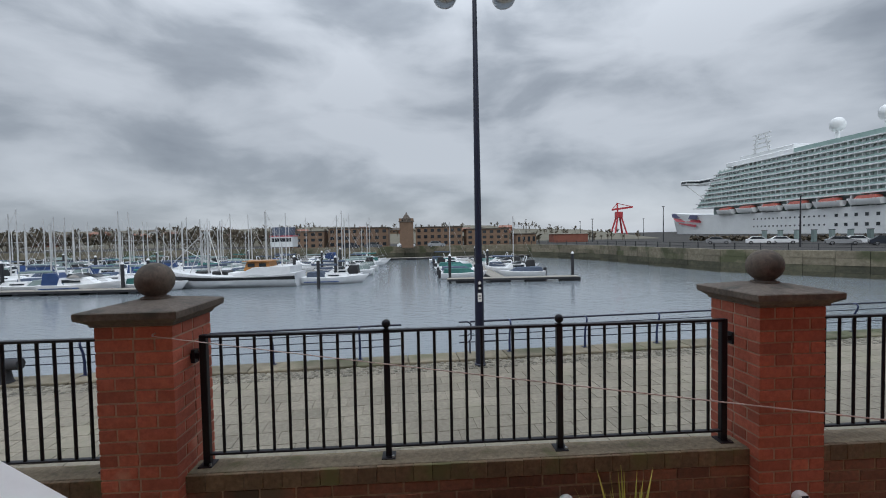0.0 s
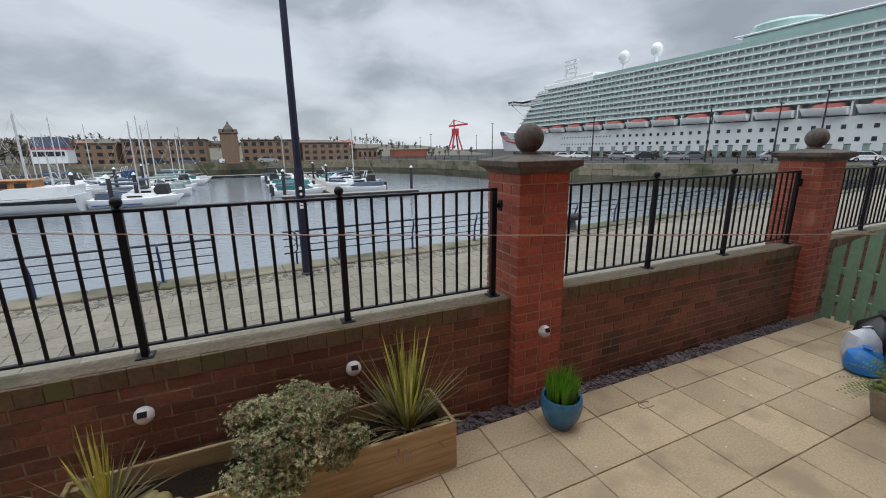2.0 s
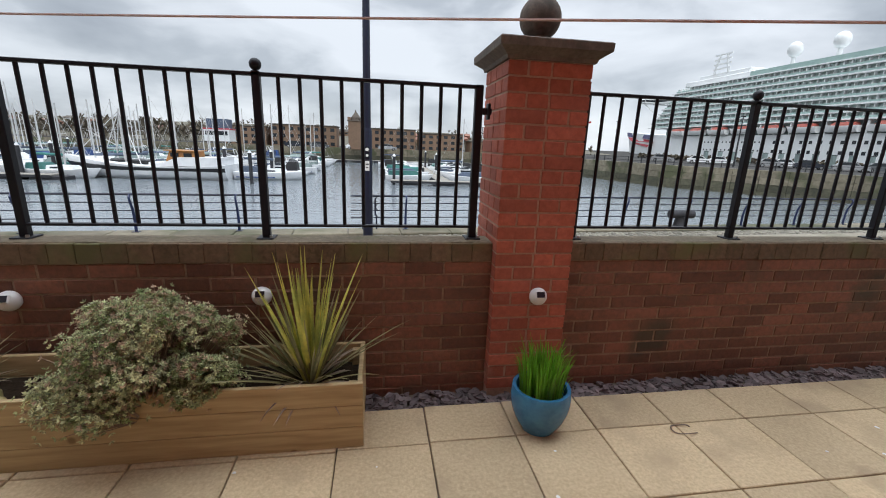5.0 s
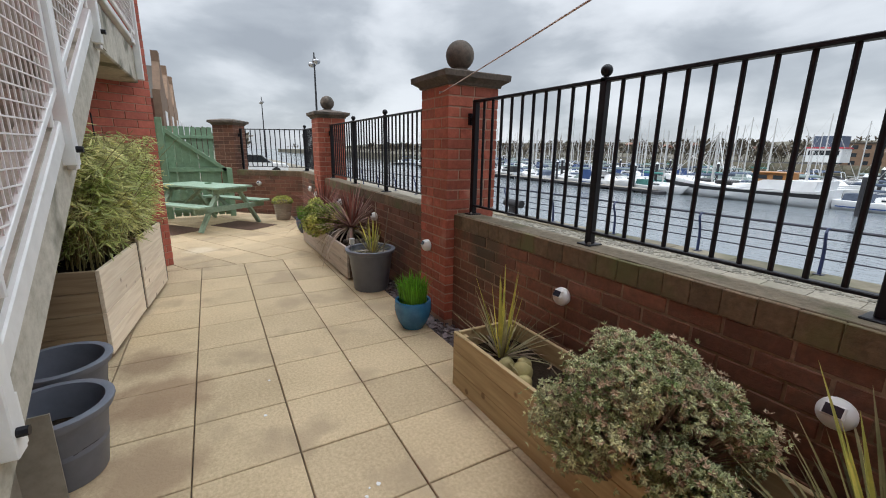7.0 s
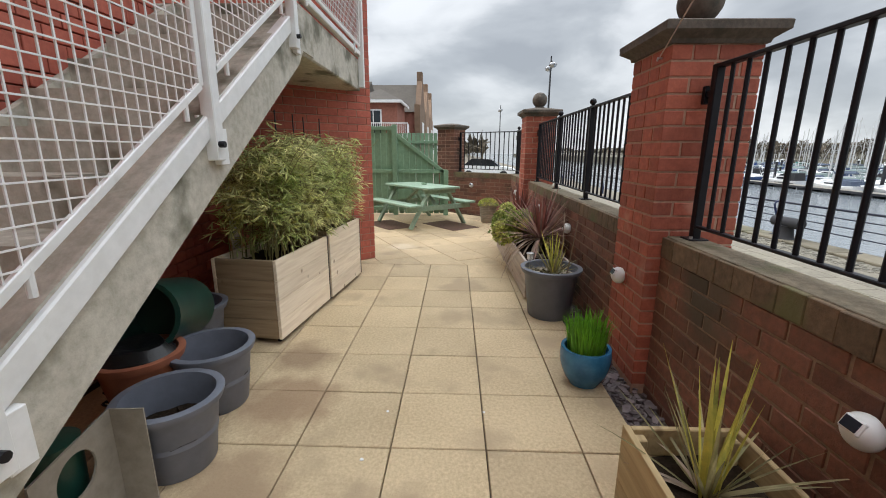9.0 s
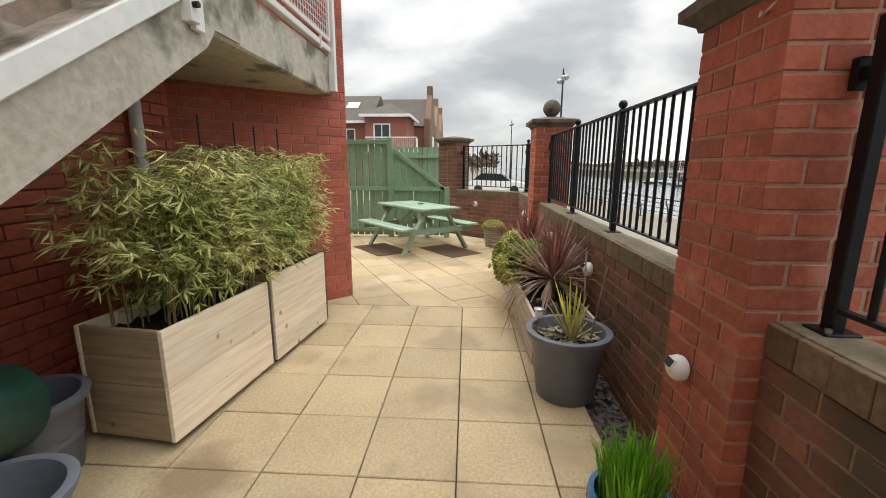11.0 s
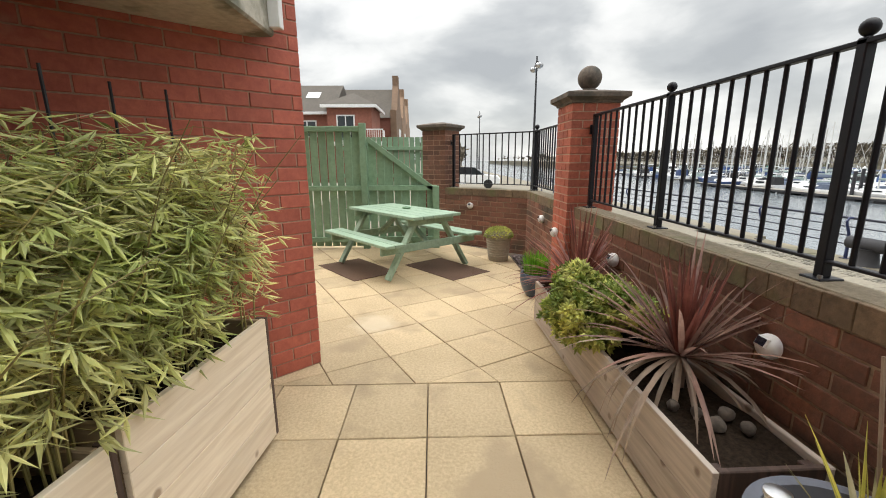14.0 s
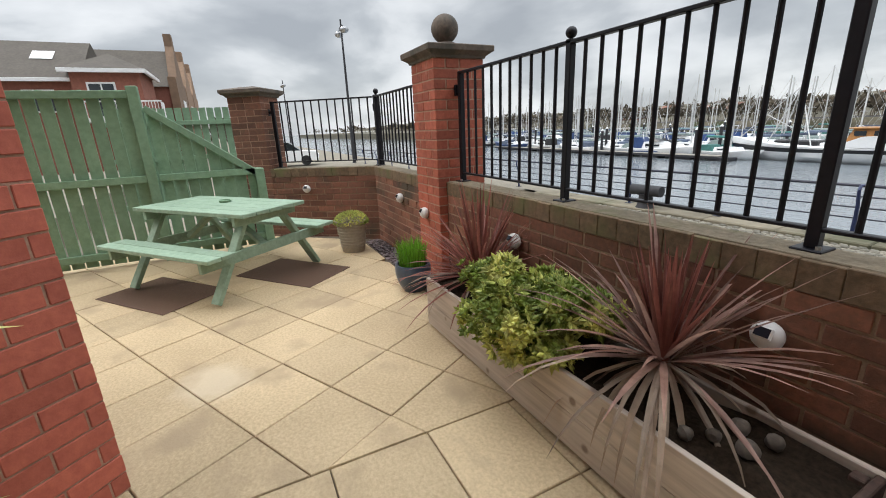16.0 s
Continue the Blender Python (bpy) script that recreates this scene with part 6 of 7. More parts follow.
# the old wooden fishing boat
fb = thing("fishing_boat", pose(-23.4, 46.2, SEA, 0, 0, 178) @ Matrix.Diagonal((1.28, 1.28, 0.95, 1)), "old white wooden fishing boat with a black band and varnished wheelhouse", "fishing boat")
part("hull", hull_geo(12.0, 3.7, 1.35, sheer=0.75, rake=0.05), HULL_WHITE, fb, smooth=True)
g = hull_geo(12.03, 3.76, 1.35, sheer=0.75, rake=0.05)
keep = [f for f in g.f if len(f) == 4 and all(k % 9 in (2, 3) for k in f) or len(f) == 4 and all(k % 9 in (6, 7) for k in f)]
band = Geo()
band.v, band.f = [(x, y * 1.012, z * 0.42 + 0.66) for x, y, z in g.v], keep
part("black_band", band, HULL_DARK, fb, smooth=True)
part("bulwark", Geo().prism([(-5.6, 1.5), (-0.5, 1.42), (-1.4, 1.75), (-2.4, 2.35), (-5.7, 2.45)], -1.62, 1.62, 1), HULL_WHITE, fb)
wh = part("wheelhouse", cabin_geo(-3.6, -1.3, 0.95, 0.9, 1.9, 3.0, 0.1), CABIN_WOOD, fb, "varnished timber wheelhouse")
part("roof", Geo().box((-3.75, -1.05, 3.0), (-1.25, 1.05, 3.1), 0.03), CABIN_WOOD, wh)
for x0 in (-3.3, -2.3):
    for y0 in (0.86, -0.93):
        part("window", Geo().box((x0, y0, 2.4), (x0 + 0.6, y0 + 0.07, 2.8)), GLASS_DARK, wh)
part("deck_gear", Geo().box((0.3, -0.7, 1.3), (1.6, 0.7, 1.95), 0.1).box((2.2, -0.5, 1.4), (3.2, 0.5, 2.0), 0.15), BAG_BLACK, fb)
part("hatch", Geo().box((-0.9, -0.8, 1.35), (0.1, 0.8, 1.75), 0.05), HULL_WHITE, fb)
part("mast", Geo().tube([(2.2, 0, 1.3), (2.2, 0, 7.2)], [0.11, 0.07], 8), MAST, fb)
part("mast", Geo().tube([(-4.4, 0, 2.0), (-4.4, 0, 5.2)], [0.08, 0.05], 8), MAST, fb)
for a, b in (((2.2, 0, 7.0), (6.0, 0, 2.1)), ((2.2, 0, 7.0), (3.4, 0.9, 1.6)), ((2.2, 0, 7.0), (0.4, 1.2, 1.5)), ((2.2, 0, 7.0), (3.4, -0.9, 1.6)), ((2.2, 0, 3.0), (4.6, 0, 4.8))):
    part("stay", Geo().tube([a, b], 0.035, 5), MAST, fb)

# ---- far quay: tower, apartments, harbour office, cars, lamps ----
tower = thing("brick_tower", pose(-5.0, 95.0, TOPS) @ Matrix.Diagonal((1.05, 1.05, 1.12, 1)), "square tan brick hydraulic tower with a turreted roof", "tower")
part("shaft", Geo().box((-1.5, -1.5, 0), (1.5, 1.5, 5.35), 0.04), BRICK_TAN, tower)
part("cornice", Geo().box((-1.7, -1.7, 5.35), (1.7, 1.7, 5.55), 0.04), CAPSTONE, tower)
part("parapet", Geo().box((-1.6, -1.6, 5.55), (-1.0, 1.6, 6.1), 0.02).box((1.0, -1.6, 5.55), (1.6, 1.6, 6.1), 0.02), BRICK_TAN, tower)
part("turret_roof", Geo().lathe([(1.0, 5.56), (0.95, 6.1), (0.6, 6.6), (0.2, 7.1), (0.06, 7.5)], 8), CAPSTONE, tower)


def block_of_flats(x, y, w, d, h, storeys, bays, wall, roof, label, rz=0.0, pitched=True):
    th = thing("apartment_building", pose(x, y, TOPS, 0, 0, rz), label, "building", "buildings on the far quay")
    part("wall", Geo().box((-w / 2, -d / 2, 0), (w / 2, d / 2, h), 0.02), wall, th)
    if pitched:
        part("roof", Geo().add([(-w / 2 - 0.3, -d / 2 - 0.3, h), (w / 2 + 0.3, -d / 2 - 0.3, h), (w / 2 + 0.3, d / 2 + 0.3, h), (-w / 2 - 0.3, d / 2 + 0.3, h), (-w / 2 + 0.5, 0, h + d * 0.22), (w / 2 - 0.5, 0, h + d * 0.22)],
             [(0, 1, 5, 4), (2, 3, 4, 5), (1, 2, 5), (3, 0, 4), (3, 2, 1, 0)]), roof, th)
    else:
        part("roof", Geo().box((-w / 2 - 0.2, -d / 2 - 0.2, h), (w / 2 + 0.2, d / 2 + 0.2, h + 0.25), 0.03), roof, th)
    ww, wh_ = w / bays * 0.5, h / storeys * 0.5
    wm = Geo().box((-ww / 2, -0.06, 0), (ww / 2, 0.0, wh_)).mesh("window", GLASS_DARK)
    for s in range(storeys):
        for b in range(bays):
            part("window", wm, GLASS_DARK, th, m=pose(-w / 2 + w * (b + 0.5) / bays, -d / 2, h * (s + 0.28) / storeys))
    return th


q = random.Random(101)
for x, w, h, st in ((-17.5, 15, 4.9, 3), (-30.5, 9, 4.2, 3), (3.0, 12, 4.8, 3), (15.5, 11, 4.1, 3), (25, 5, 2.6, 1)):
    block_of_flats(x, 104 + q.uniform(0, 3) - x * 0.05, w, 7, h, st, max(4, int(w / 1.7)), BRICK_TAN, ROOF, "tan brick waterside apartments with rows of windows", pitched=False)
office = thing("harbour_office", pose(-32.5, 92.5, TOPS + 0.8), "white harbour office with a blue upper storey", "building")
part("wall", Geo().box((-2.4, -2, 0), (2.4, 2, 2.4), 0.03), SHIP_WHITE, office)
part("upper_storey", Geo().box((-2.0, -1.7, 2.4), (2.0, 1.7, 4.4), 0.03), COVER_BLUE, office)
part("window", Geo().box((-2.1, -2.05, 1.2), (2.1, -2.0, 2.0)), GLASS_DARK, office)
part("red_band", Geo().box((-2.5, -2.1, 2.3), (2.5, 2.1, 2.55), 0.02), SHIP_RED, office)
# terraces of houses on the slope behind, and the slope itself
g = Geo()
n = 60
for i in range(n + 1):
    x = -700 + 790 * i / n
    h = 9.4 + 0.9 * math.sin(i * 0.7) + (0.8 if x < -20 else 0.0) - (2.5 if x > 40 else 0)
    g.v += [(x, 150, TOPS), (x, 230, TOPS + h * 0.75), (x, 330, TOPS + h)]
for i in range(n):
    for k in (0, 1):
        g.f.append((i * 3 + k, i * 3 + 3 + k, i * 3 + 4 + k, i * 3 + 1 + k))
fixed("hill_far", g, HILL, "low brown hillside across the dock", "hill")
q = random.Random(103)
for k in range(46):
    x = -290 + k * 7.4 + q.uniform(-1.5, 1.5)
    y = q.uniform(165, 220)
    z = TOPS + (y - 150) / 80 * 6.8
    w, h = q.uniform(4, 7), q.uniform(1.4, 2.2)
    th = thing("house", pose(x, y, z - 0.5, 0, 0, q.uniform(-12, 12)), "distant red-roofed house on the hillside", "house", "houses on the hillside")
    part("wall", Geo().box((-w / 2, -3, 0), (w / 2, 3, h)), q.choice((BRICK_FAR, BRICK_TAN, SHIP_WHITE, BRICK_FAR)), th)
    part("roof", Geo().add([(-w / 2 - 0.2, -3.3, h), (w / 2 + 0.2, -3.3, h), (w / 2 + 0.2, 3.3, h), (-w / 2 - 0.2, 3.3, h), (-w / 2, 0, h + 1.1), (w / 2, 0, h + 1.1)], [(0, 1, 5, 4), (2, 3, 4, 5), (1, 2, 5), (3, 0, 4), (3, 2, 1, 0)]), q.choice((ROOF_RED, ROOF_RED, ROOF)), th)
    part("window", Geo().box((-w * 0.3, -3.06, h * 0.4), (-w * 0.08, -3.0, h * 0.75)).box((w * 0.1, -3.06, h * 0.4), (w * 0.3, -3.0, h * 0.75)), GLASS_DARK, th)


def woods(name, spots_, label):
    """Bare winter trees far off: many thin leaning twigs and small clumps."""
    g = Geo()
    for x, y, z, h in spots_:
        g.tube([(x, y, z), (x + q.uniform(-0.3, 0.3), y, z + h * 0.5)], [0.12, 0.06], 4, False)
        for k in range(16):
            a, e = q.uniform(0, 6.28), q.uniform(0.2, 1.3)
            p = Vector((x, y, z + h * q.uniform(0.25, 0.6)))
            d = Vector((math.cos(a) * math.cos(e), math.sin(a) * math.cos(e), math.sin(e))) * h * q.uniform(0.25, 0.5)
            s = Vector((q.uniform(-1, 1), q.uniform(-1, 1), q.uniform(-0.4, 0.4))) * h * 0.09
            g.add([p, p + d * 0.7 + s, p + d, p + d * 0.6 - s], [(0, 1, 2, 3)])
    tagged(part(name, g, WOODS), label, "woods", "", "stuff")


pts_ = []
for k in range(800):
    x = q.uniform(-420, 70)
    y = q.uniform(128, 240)
    pts_.append((x, y, TOPS + max(0, (y - 150) / 80 * 6.8), q.uniform(2.0, 3.6) * (1.3 if x < -60 else 1.0)))
for k in range(90):
    pts_.append((q.uniform(4, 34), q.uniform(118, 150), TOPS, q.uniform(1.6, 3.0)))
for k in range(160):
    pts_.append((q.uniform(60, 150), q.uniform(300, 420), TOPS, q.uniform(4, 7)))
for k in range(240):
    pts_.append((q.uniform(-420, -75), q.uniform(60, 130), TOPS, q.uniform(3, 6)) if k % 2 else (q.uniform(-330, -90), q.uniform(-6, 5), PROM, q.uniform(3, 7)))
for k in range(620):
    x = q.uniform(-330, -22)
    pts_.append((x, q.uniform(122, 176), TOPS, q.uniform(4.2, 7.4) * (0.75 if x > -60 else 1.0)))
woods("bare_trees", pts_, "leafless brown winter trees on the far shore")
g = Geo().prism([(-420, 55), (-128, 62), (-122, 100), (-420, 130)], SEA - 1, TOPS)
fixed("ground_west", g, HILL, "low brown bank closing the marina", "ground")


def car(x, y, rz, paint, label):
    th = thing("car", pose(x, y, TOPS + 0.0, 0, 0, rz), label, "car", "parked cars")
    part("body", Geo().prism([(-2.05, 0.3), (2.05, 0.3), (2.1, 0.62), (1.9, 0.82), (0.95, 0.92), (-1.75, 0.98), (-2.1, 0.85)], -0.84, 0.84, 1), paint, th)
    part("cabin", Geo().prism([(-1.75, 0.95), (1.0, 0.92), (0.35, 1.42), (-1.1, 1.46)], -0.72, 0.72, 1), paint, th)
    part("window", Geo().prism([(-1.55, 0.98), (0.8, 0.96), (0.28, 1.36), (-1.05, 1.39)], -0.74, 0.74, 1), GLASS_DARK, th)
    for xx in (-1.3, 1.3):
        for yy in (-0.76, 0.76):
            w = part("wheel", Geo().tube([(xx, yy - 0.1, 0.31), (xx, yy + 0.1, 0.31)], 0.31, 14), RUBBER, th, smooth=True)
            part("rim", Geo().tube([(xx, yy - 0.11, 0.31), (xx, yy + 0.11, 0.31)], 0.18, 12), STEEL, w, smooth=True)


CAR_GREY = mat("grey_car_paint", (0.16, 0.17, 0.18), (0.14, 0.15, 0.16), 0.25, metal=0.4, scale=2, vary=0.0, bump=0.0)
CAR_DARK = mat("dark_car_paint", (0.03, 0.035, 0.05), (0.025, 0.03, 0.04), 0.25, scale=2, vary=0.0, bump=0.0)
CAR_SILVER = mat("silver_car_paint", (0.45, 0.46, 0.47), (0.4, 0.41, 0.42), 0.25, metal=0.5, scale=2, vary=0.0, bump=0.0)
for az, dist, paint, name in ((36.8, 97, CAR_SILVER, "silver"), (40.6, 96, HULL_WHITE, "white"), (42.6, 97, HULL_WHITE, "white"), (47.2, 92, CAR_SILVER, "silver"), (48.4, 96, HULL_WHITE, "white"), (50.3, 91, CAR_DARK, "dark blue"), (53.3, 88, CAR_SILVER, "silver"), (55.4, 92, CAR_GREY, "grey"), (62.6, 86, CAR_SILVER, "silver"), (64.3, 90, CAR_DARK, "dark"), (69.5, 84, HULL_WHITE, "white"), (-2.0, 97, HULL_WHITE, "white"), (2.2, 97, CAR_SILVER, "silver"), (-6.5, 97, CAR_GREY, "grey"), (-9.5, 98, CAR_DARK, "dark")):
    car(-1.8 + dist * math.sin(radians(az)), -2.6 + dist * math.cos(radians(az)), -38 + (az - 45) * -0.4 if az > 20 else 4, paint, f"{name} car parked on the far quay")


def quay_light(az, dist, h):
    th = thing("quay_light", pose(-1.8 + dist * math.sin(radians(az)), -2.6 + dist * math.cos(radians(az)), TOPS), "slim grey lighting column on the far quay", "street lamp", "quay lighting columns")
    part("column", Geo().tube([(0, 0, 0), (0, 0, h)], [0.14, 0.08], 8), PILE, th)
    part("lantern", Geo().box((-0.35, -0.15, h - 0.05), (0.35, 0.15, h + 0.1), 0.03), PILE, th)


for az, dist, h in ((23.0, 125, 6.5), (31.2, 120, 9.0), (44.0, 82, 7.6), (56.4, 78, 8.4), (62.5, 76, 8.0), (66.0, 74, 9.0), (74.0, 74, 9.0), (14.5, 130, 7.0), (21.5, 170, 7.0), (29.0, 190, 8.0)):
    quay_light(az, dist, h)
q = random.Random(107)
for k in range(30):
    az = 41 + k * 1.35
    dist = 116 - (az - 41) * 0.75
    th = thing("barrier_post", pose(-1.8 + dist * math.sin(radians(az)), -2.6 + dist * math.cos(radians(az)), TOPS), "dark grey barrier post along the ship berth", "post", "barrier posts on the berth")
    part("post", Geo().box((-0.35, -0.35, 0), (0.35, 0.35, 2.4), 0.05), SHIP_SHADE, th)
    part("cap", Geo().box((-0.4, -0.4, 2.4), (0.4, 0.4, 2.5), 0.02), PILE, th)
hg = Geo()
for k in range(1500):
    az = radians(34 + 46 * k / 1500 + q.uniform(-0.1, 0.1))
    dist = 121 - (math.degrees(az) - 41) * 0.75 + q.uniform(-0.6, 0.6)
    p = Vector((-1.8 + dist * math.sin(az), -2.6 + dist * math.cos(az), TOPS + q.uniform(0.0, 0.9)))
    hg.leaf(p, (q.uniform(-1, 1), q.uniform(-1, 1), q.uniform(0.1, 1)), (q.uniform(-1, 1), q.uniform(-1, 1), 0.3), q.uniform(0.6, 1.1), 0.4)
tagged(part("hedge", hg, WOODS), "low brown clipped hedge along the ship berth", "hedge", "", "stuff")
for (x0, y0), (x1, y1) in zip(SHORE[1:6], SHORE[2:7]):
    a, b = Vector((x0 + 1.2, y0 + 1.2)), Vector((x1 + 1.2, y1 + 1.2))
    L = (b - a).length
    th = thing("quay_fence", pose(a.x, a.y, TOPS, 0, 0, math.degrees(math.atan2(b.y - a.y, b.x - a.x))), "slim dark post and rail fence on the far quay edge", "fence", "fences on the far quay")
    for z in (0.55, 1.0):
        part("rail", Geo().box((0, -0.025, z), (L, 0.025, z + 0.05)), PILE, th)
    n = max(2, int(L / 2.4))
    pm = Geo().box((-0.05, -0.05, 0), (0.05, 0.05, 1.1)).mesh("post", PILE)
    for k in range(n):
        part("post", pm, PILE, th, m=pose(L * (k + 0.5) / n, 0, 0))
kiosk = thing("shed_building", pose(42, 118, TOPS), "low flat-roofed brick building on the far quay", "building")
part("wall", Geo().box((-5, -2.5, 0), (5, 2.5, 2.4), 0.05), BRICK_FAR, kiosk)
part("roof", Geo().box((-5.2, -2.7, 2.4), (5.2, 2.7, 2.65), 0.03), CONCRETE, kiosk)

crane = thing("dock_crane", pose(107, 219, TOPS) @ Matrix.Scale(1.45, 4), "red portal dock crane in the distance", "crane")
for a, b in (((-2.5, -2, 0), (-0.7, -0.6, 7.5)), ((2.5, -2, 0), (0.7, -0.6, 7.5)), ((-2.5, 2, 0), (-0.7, 0.6, 7.5)), ((2.5, 2, 0), (0.7, 0.6, 7.5))):
    part("leg", Geo().beam(a, b, 0.5, 0.5), CRANE_RED, crane)
part("tower", Geo().box((-1.1, -1.1, 7.2), (1.1, 1.1, 9.4), 0.1), CRANE_RED, crane)
part("jib", Geo().beam((-2.6, 0, 10.2), (5.4, 0, 11.2), 0.6, 0.7).beam((-0.4, 0, 9.2), (-0.6, 0, 12.8), 0.4, 0.4, 0, (1, 0, 0)), CRANE_RED, crane)
part("stay", Geo().beam((-0.6, 0, 12.6), (5.2, 0, 11.3), 0.2, 0.2).beam((-0.6, 0, 12.6), (-2.5, 0, 10.4), 0.2, 0.2), CRANE_RED, crane)

# ---- cruise ship ----
ship = thing("cruise_ship", pose(190, 0, SEA) @ Matrix.Diagonal((1, 1, 1.157, 1)), "huge white cruise ship with green glass balconies and orange lifeboats", "cruise ship")
Z0 = 0.0
AFT = -60.0
BOW = 322.0
g = Geo()
st = [(AFT, 0, 34), (236, 0, 34), (272, 1.5, 30), (294, 5, 23), (309, 10, 13), (BOW, 16, 1.0)]
hull_top = 12.6
for y, inset, wid in st:
    g.v += [(inset * 1.0, y - (4 if y > 250 else 0), -7.0), (inset * 0.75, y, hull_top + (max(0, y - 255) * 0.06)), (34 - inset * 0.75, y, hull_top + (max(0, y - 255) * 0.06)), (34 - inset, y - (4 if y > 250 else 0), -7.0)]
for i in range(len(st) - 1):
    for k in range(4):
        a, b = i * 4 + k, i * 4 + (k + 1) % 4
        g.f.append((a, b, b + 4, a + 4))
g.f += [(3, 2, 1, 0), tuple((len(st) - 1) * 4 + k for k in range(4))]
part("hull", g, SHIP_WHITE, ship)
for name, material, quad in (("bow_livery", SHIP_NAVY, [(276, 11.2), (318, 13.6), (320, 16.2), (274, 13.4)]), ("bow_livery", SHIP_RED, [(270, 9.0), (308, 10.6), (316, 13.0), (272, 10.6)]), ("bow_livery", SHIP_RED, [(278, 6.4), (303, 8.8), (304, 9.8), (276, 7.8)])):
    gg = Geo()
    for y, z in quad:
        t = max(0.0, (y - 230) / 28)
        inset = np.interp(y, [s[0] for s in st], [s[1] for s in st])
        f = np.interp(z, (-1.0, 12.6), (1.0, 0.75))
        gg.v.append((inset * f - 1.2, y, z))
    gg.f = [(0, 1, 2, 3)]
    part(name, gg, material, ship, "navy and red flag livery on the bow" if material is SHIP_NAVY else "")
# the recess's shade is put into this block's dark colour
part("lifeboat_deck", Geo().box((2.6, AFT + 4, 12.6), (31.4, 262, 17.2)), SHIP_SHADE, ship, "lifeboat deck recess with its shade painted dark grey-green")
for k in range(36):
    y = AFT + 8 + k * 8.0
    part("davit", Geo().box((-0.1, y - 0.35, 12.6), (2.5, y + 0.35, 17.0), 0.05), SHIP_WHITE, ship)
lb_h = hull_geo(13.4, 4.2, 2.0, sheer=0.3).mesh("lifeboat", SHIP_WHITE, True)
lb_c = cabin_geo(-5.4, 5.0, 1.9, 1.2, 1.75, 3.3, 0.6).mesh("canopy", ORANGE)
for k in range(19):
    y = AFT + 12 + k * 16.4
    if y > 262 or 150 < y < 162:
        continue
    lb = part("lifeboat", lb_h, SHIP_WHITE, ship, "white lifeboat with an orange canopy", m=pose(-0.6, y, 13.2, 0, 0, 90))
    part("canopy", lb_c, ORANGE, lb)
DECKS = 8
DH = 2.55
for d in range(DECKS):
    z = 17.2 + d * DH
    front = 278 - d * 2.9
    part("deck_edge", Geo().box((-0.9, AFT + 6, z), (34.9, front, z + 0.55), 0.05), SHIP_WHITE, ship)
    part("balustrade", Geo().box((-0.85, AFT + 8, z + 0.42), (-0.75, front - 4, z + 1.25)), SHIP_TEAL if d not in (0,) else SHIP_TEAL, ship)
    part("cabin_front", Geo().box((0.9, AFT + 8, z + 0.42), (33, front - 3, z + DH)), SHIP_CABIN, ship)
    dv = Geo()
    y = AFT + 10
    while y < front - 6:
        dv.box((-0.7, y - 0.12, z + 0.42), (0.9, y + 0.12, z + DH))
        y += 3.1
    tagged(part("cabin_divider", dv, SHIP_WHITE, ship), "", "", "", "stuff")
zt = 17.2 + DECKS * DH
part("upper_deck", Geo().box((-0.9, AFT + 8, zt), (34.9, 242, zt + 0.5), 0.05), SHIP_WHITE, ship)
part("glass_screen", Geo().box((-0.6, AFT + 10, zt + 0.5), (-0.45, 200, zt + 2.4)), SHIP_TEAL, ship, "long green glass wind screen")
part("bridge_house", Geo().box((1, 200, zt + 0.5), (33, 249, zt + 3.0), 0.3), SHIP_WHITE, ship)
part("upper_house", Geo().box((3, 204, zt + 3.0), (31, 240, zt + 5.2), 0.3), SHIP_WHITE, ship)
bridge = part("bridge", Geo().box((-0.4, 248, 31.0), (34.4, 276.5, 34.3), 0.3), SHIP_WHITE, ship, "white navigating bridge across the ship")
part("bridge_window", Geo().box((-0.5, 250, 32.3), (-0.38, 276, 33.5)), GLASS_DARK, bridge)
part("sun_deck", Geo().box((2, AFT + 20, zt + 0.5), (32, 118, zt + 4.8), 0.4), SHIP_TEAL, ship)
part("sun_deck_edge", Geo().box((1.4, AFT + 19, zt + 4.8), (32.6, 121, zt + 5.4), 0.2), SHIP_WHITE, ship)
part("glass_dome", Geo().lathe([(13, zt + 5.4), (13, zt + 7.6), (12.2, zt + 8.4)], 28, (15, 108, 0)), SHIP_TEAL, ship)
part("funnel", Geo().prism([(20, zt + 5.4), (44, zt + 5.4), (40, zt + 17), (26, zt + 17)], 10, 24, 0), SHIP_WHITE, ship)
part("bridge_wing", Geo().box((-9.5, 272, 31.4), (0.5, 278, 34.0), 0.3), SHIP_WHITE, ship)
part("wing_window", Geo().box((-9.62, 272.6, 32.4), (-9.45, 277.6, 33.5)).box((-9.4, 271.9, 32.4), (0.4, 272.02, 33.5)), GLASS_DARK, ship)
part("wing_brace", Geo().beam((-8, 275, 31.4), (0, 266, 22), 0.6, 0.6), SHIP_WHITE, ship)
for y, z, r in ((184, zt + 9.0, 3.1), (163, zt + 8.8, 3.0)):
    dm = part("radar_dome", Geo().lathe([(1.0, zt + 0.5 - z), (0.9, -r * 0.9)] + [(r * math.sin(a), -r * math.cos(a)) for a in np.linspace(0.4, 3.1, 12)], 20, (6, y, z)), SHIP_WHITE, ship, "white radar dome", True)
m_ = Geo()
for s in (-1, 1):
    m_.beam((3, 224 + s * 5, zt + 5.0), (3, 224 + s * 2.6, zt + 13.5), 0.9, 0.9, 0, (1, 0, 0))
for zz in (7.0, 9.2, 11.4, 13.5):
    m_.beam((3, 218, zt + zz), (3, 230, zt + zz), 0.7, 0.7)
part("mast", m_, SHIP_WHITE, ship)
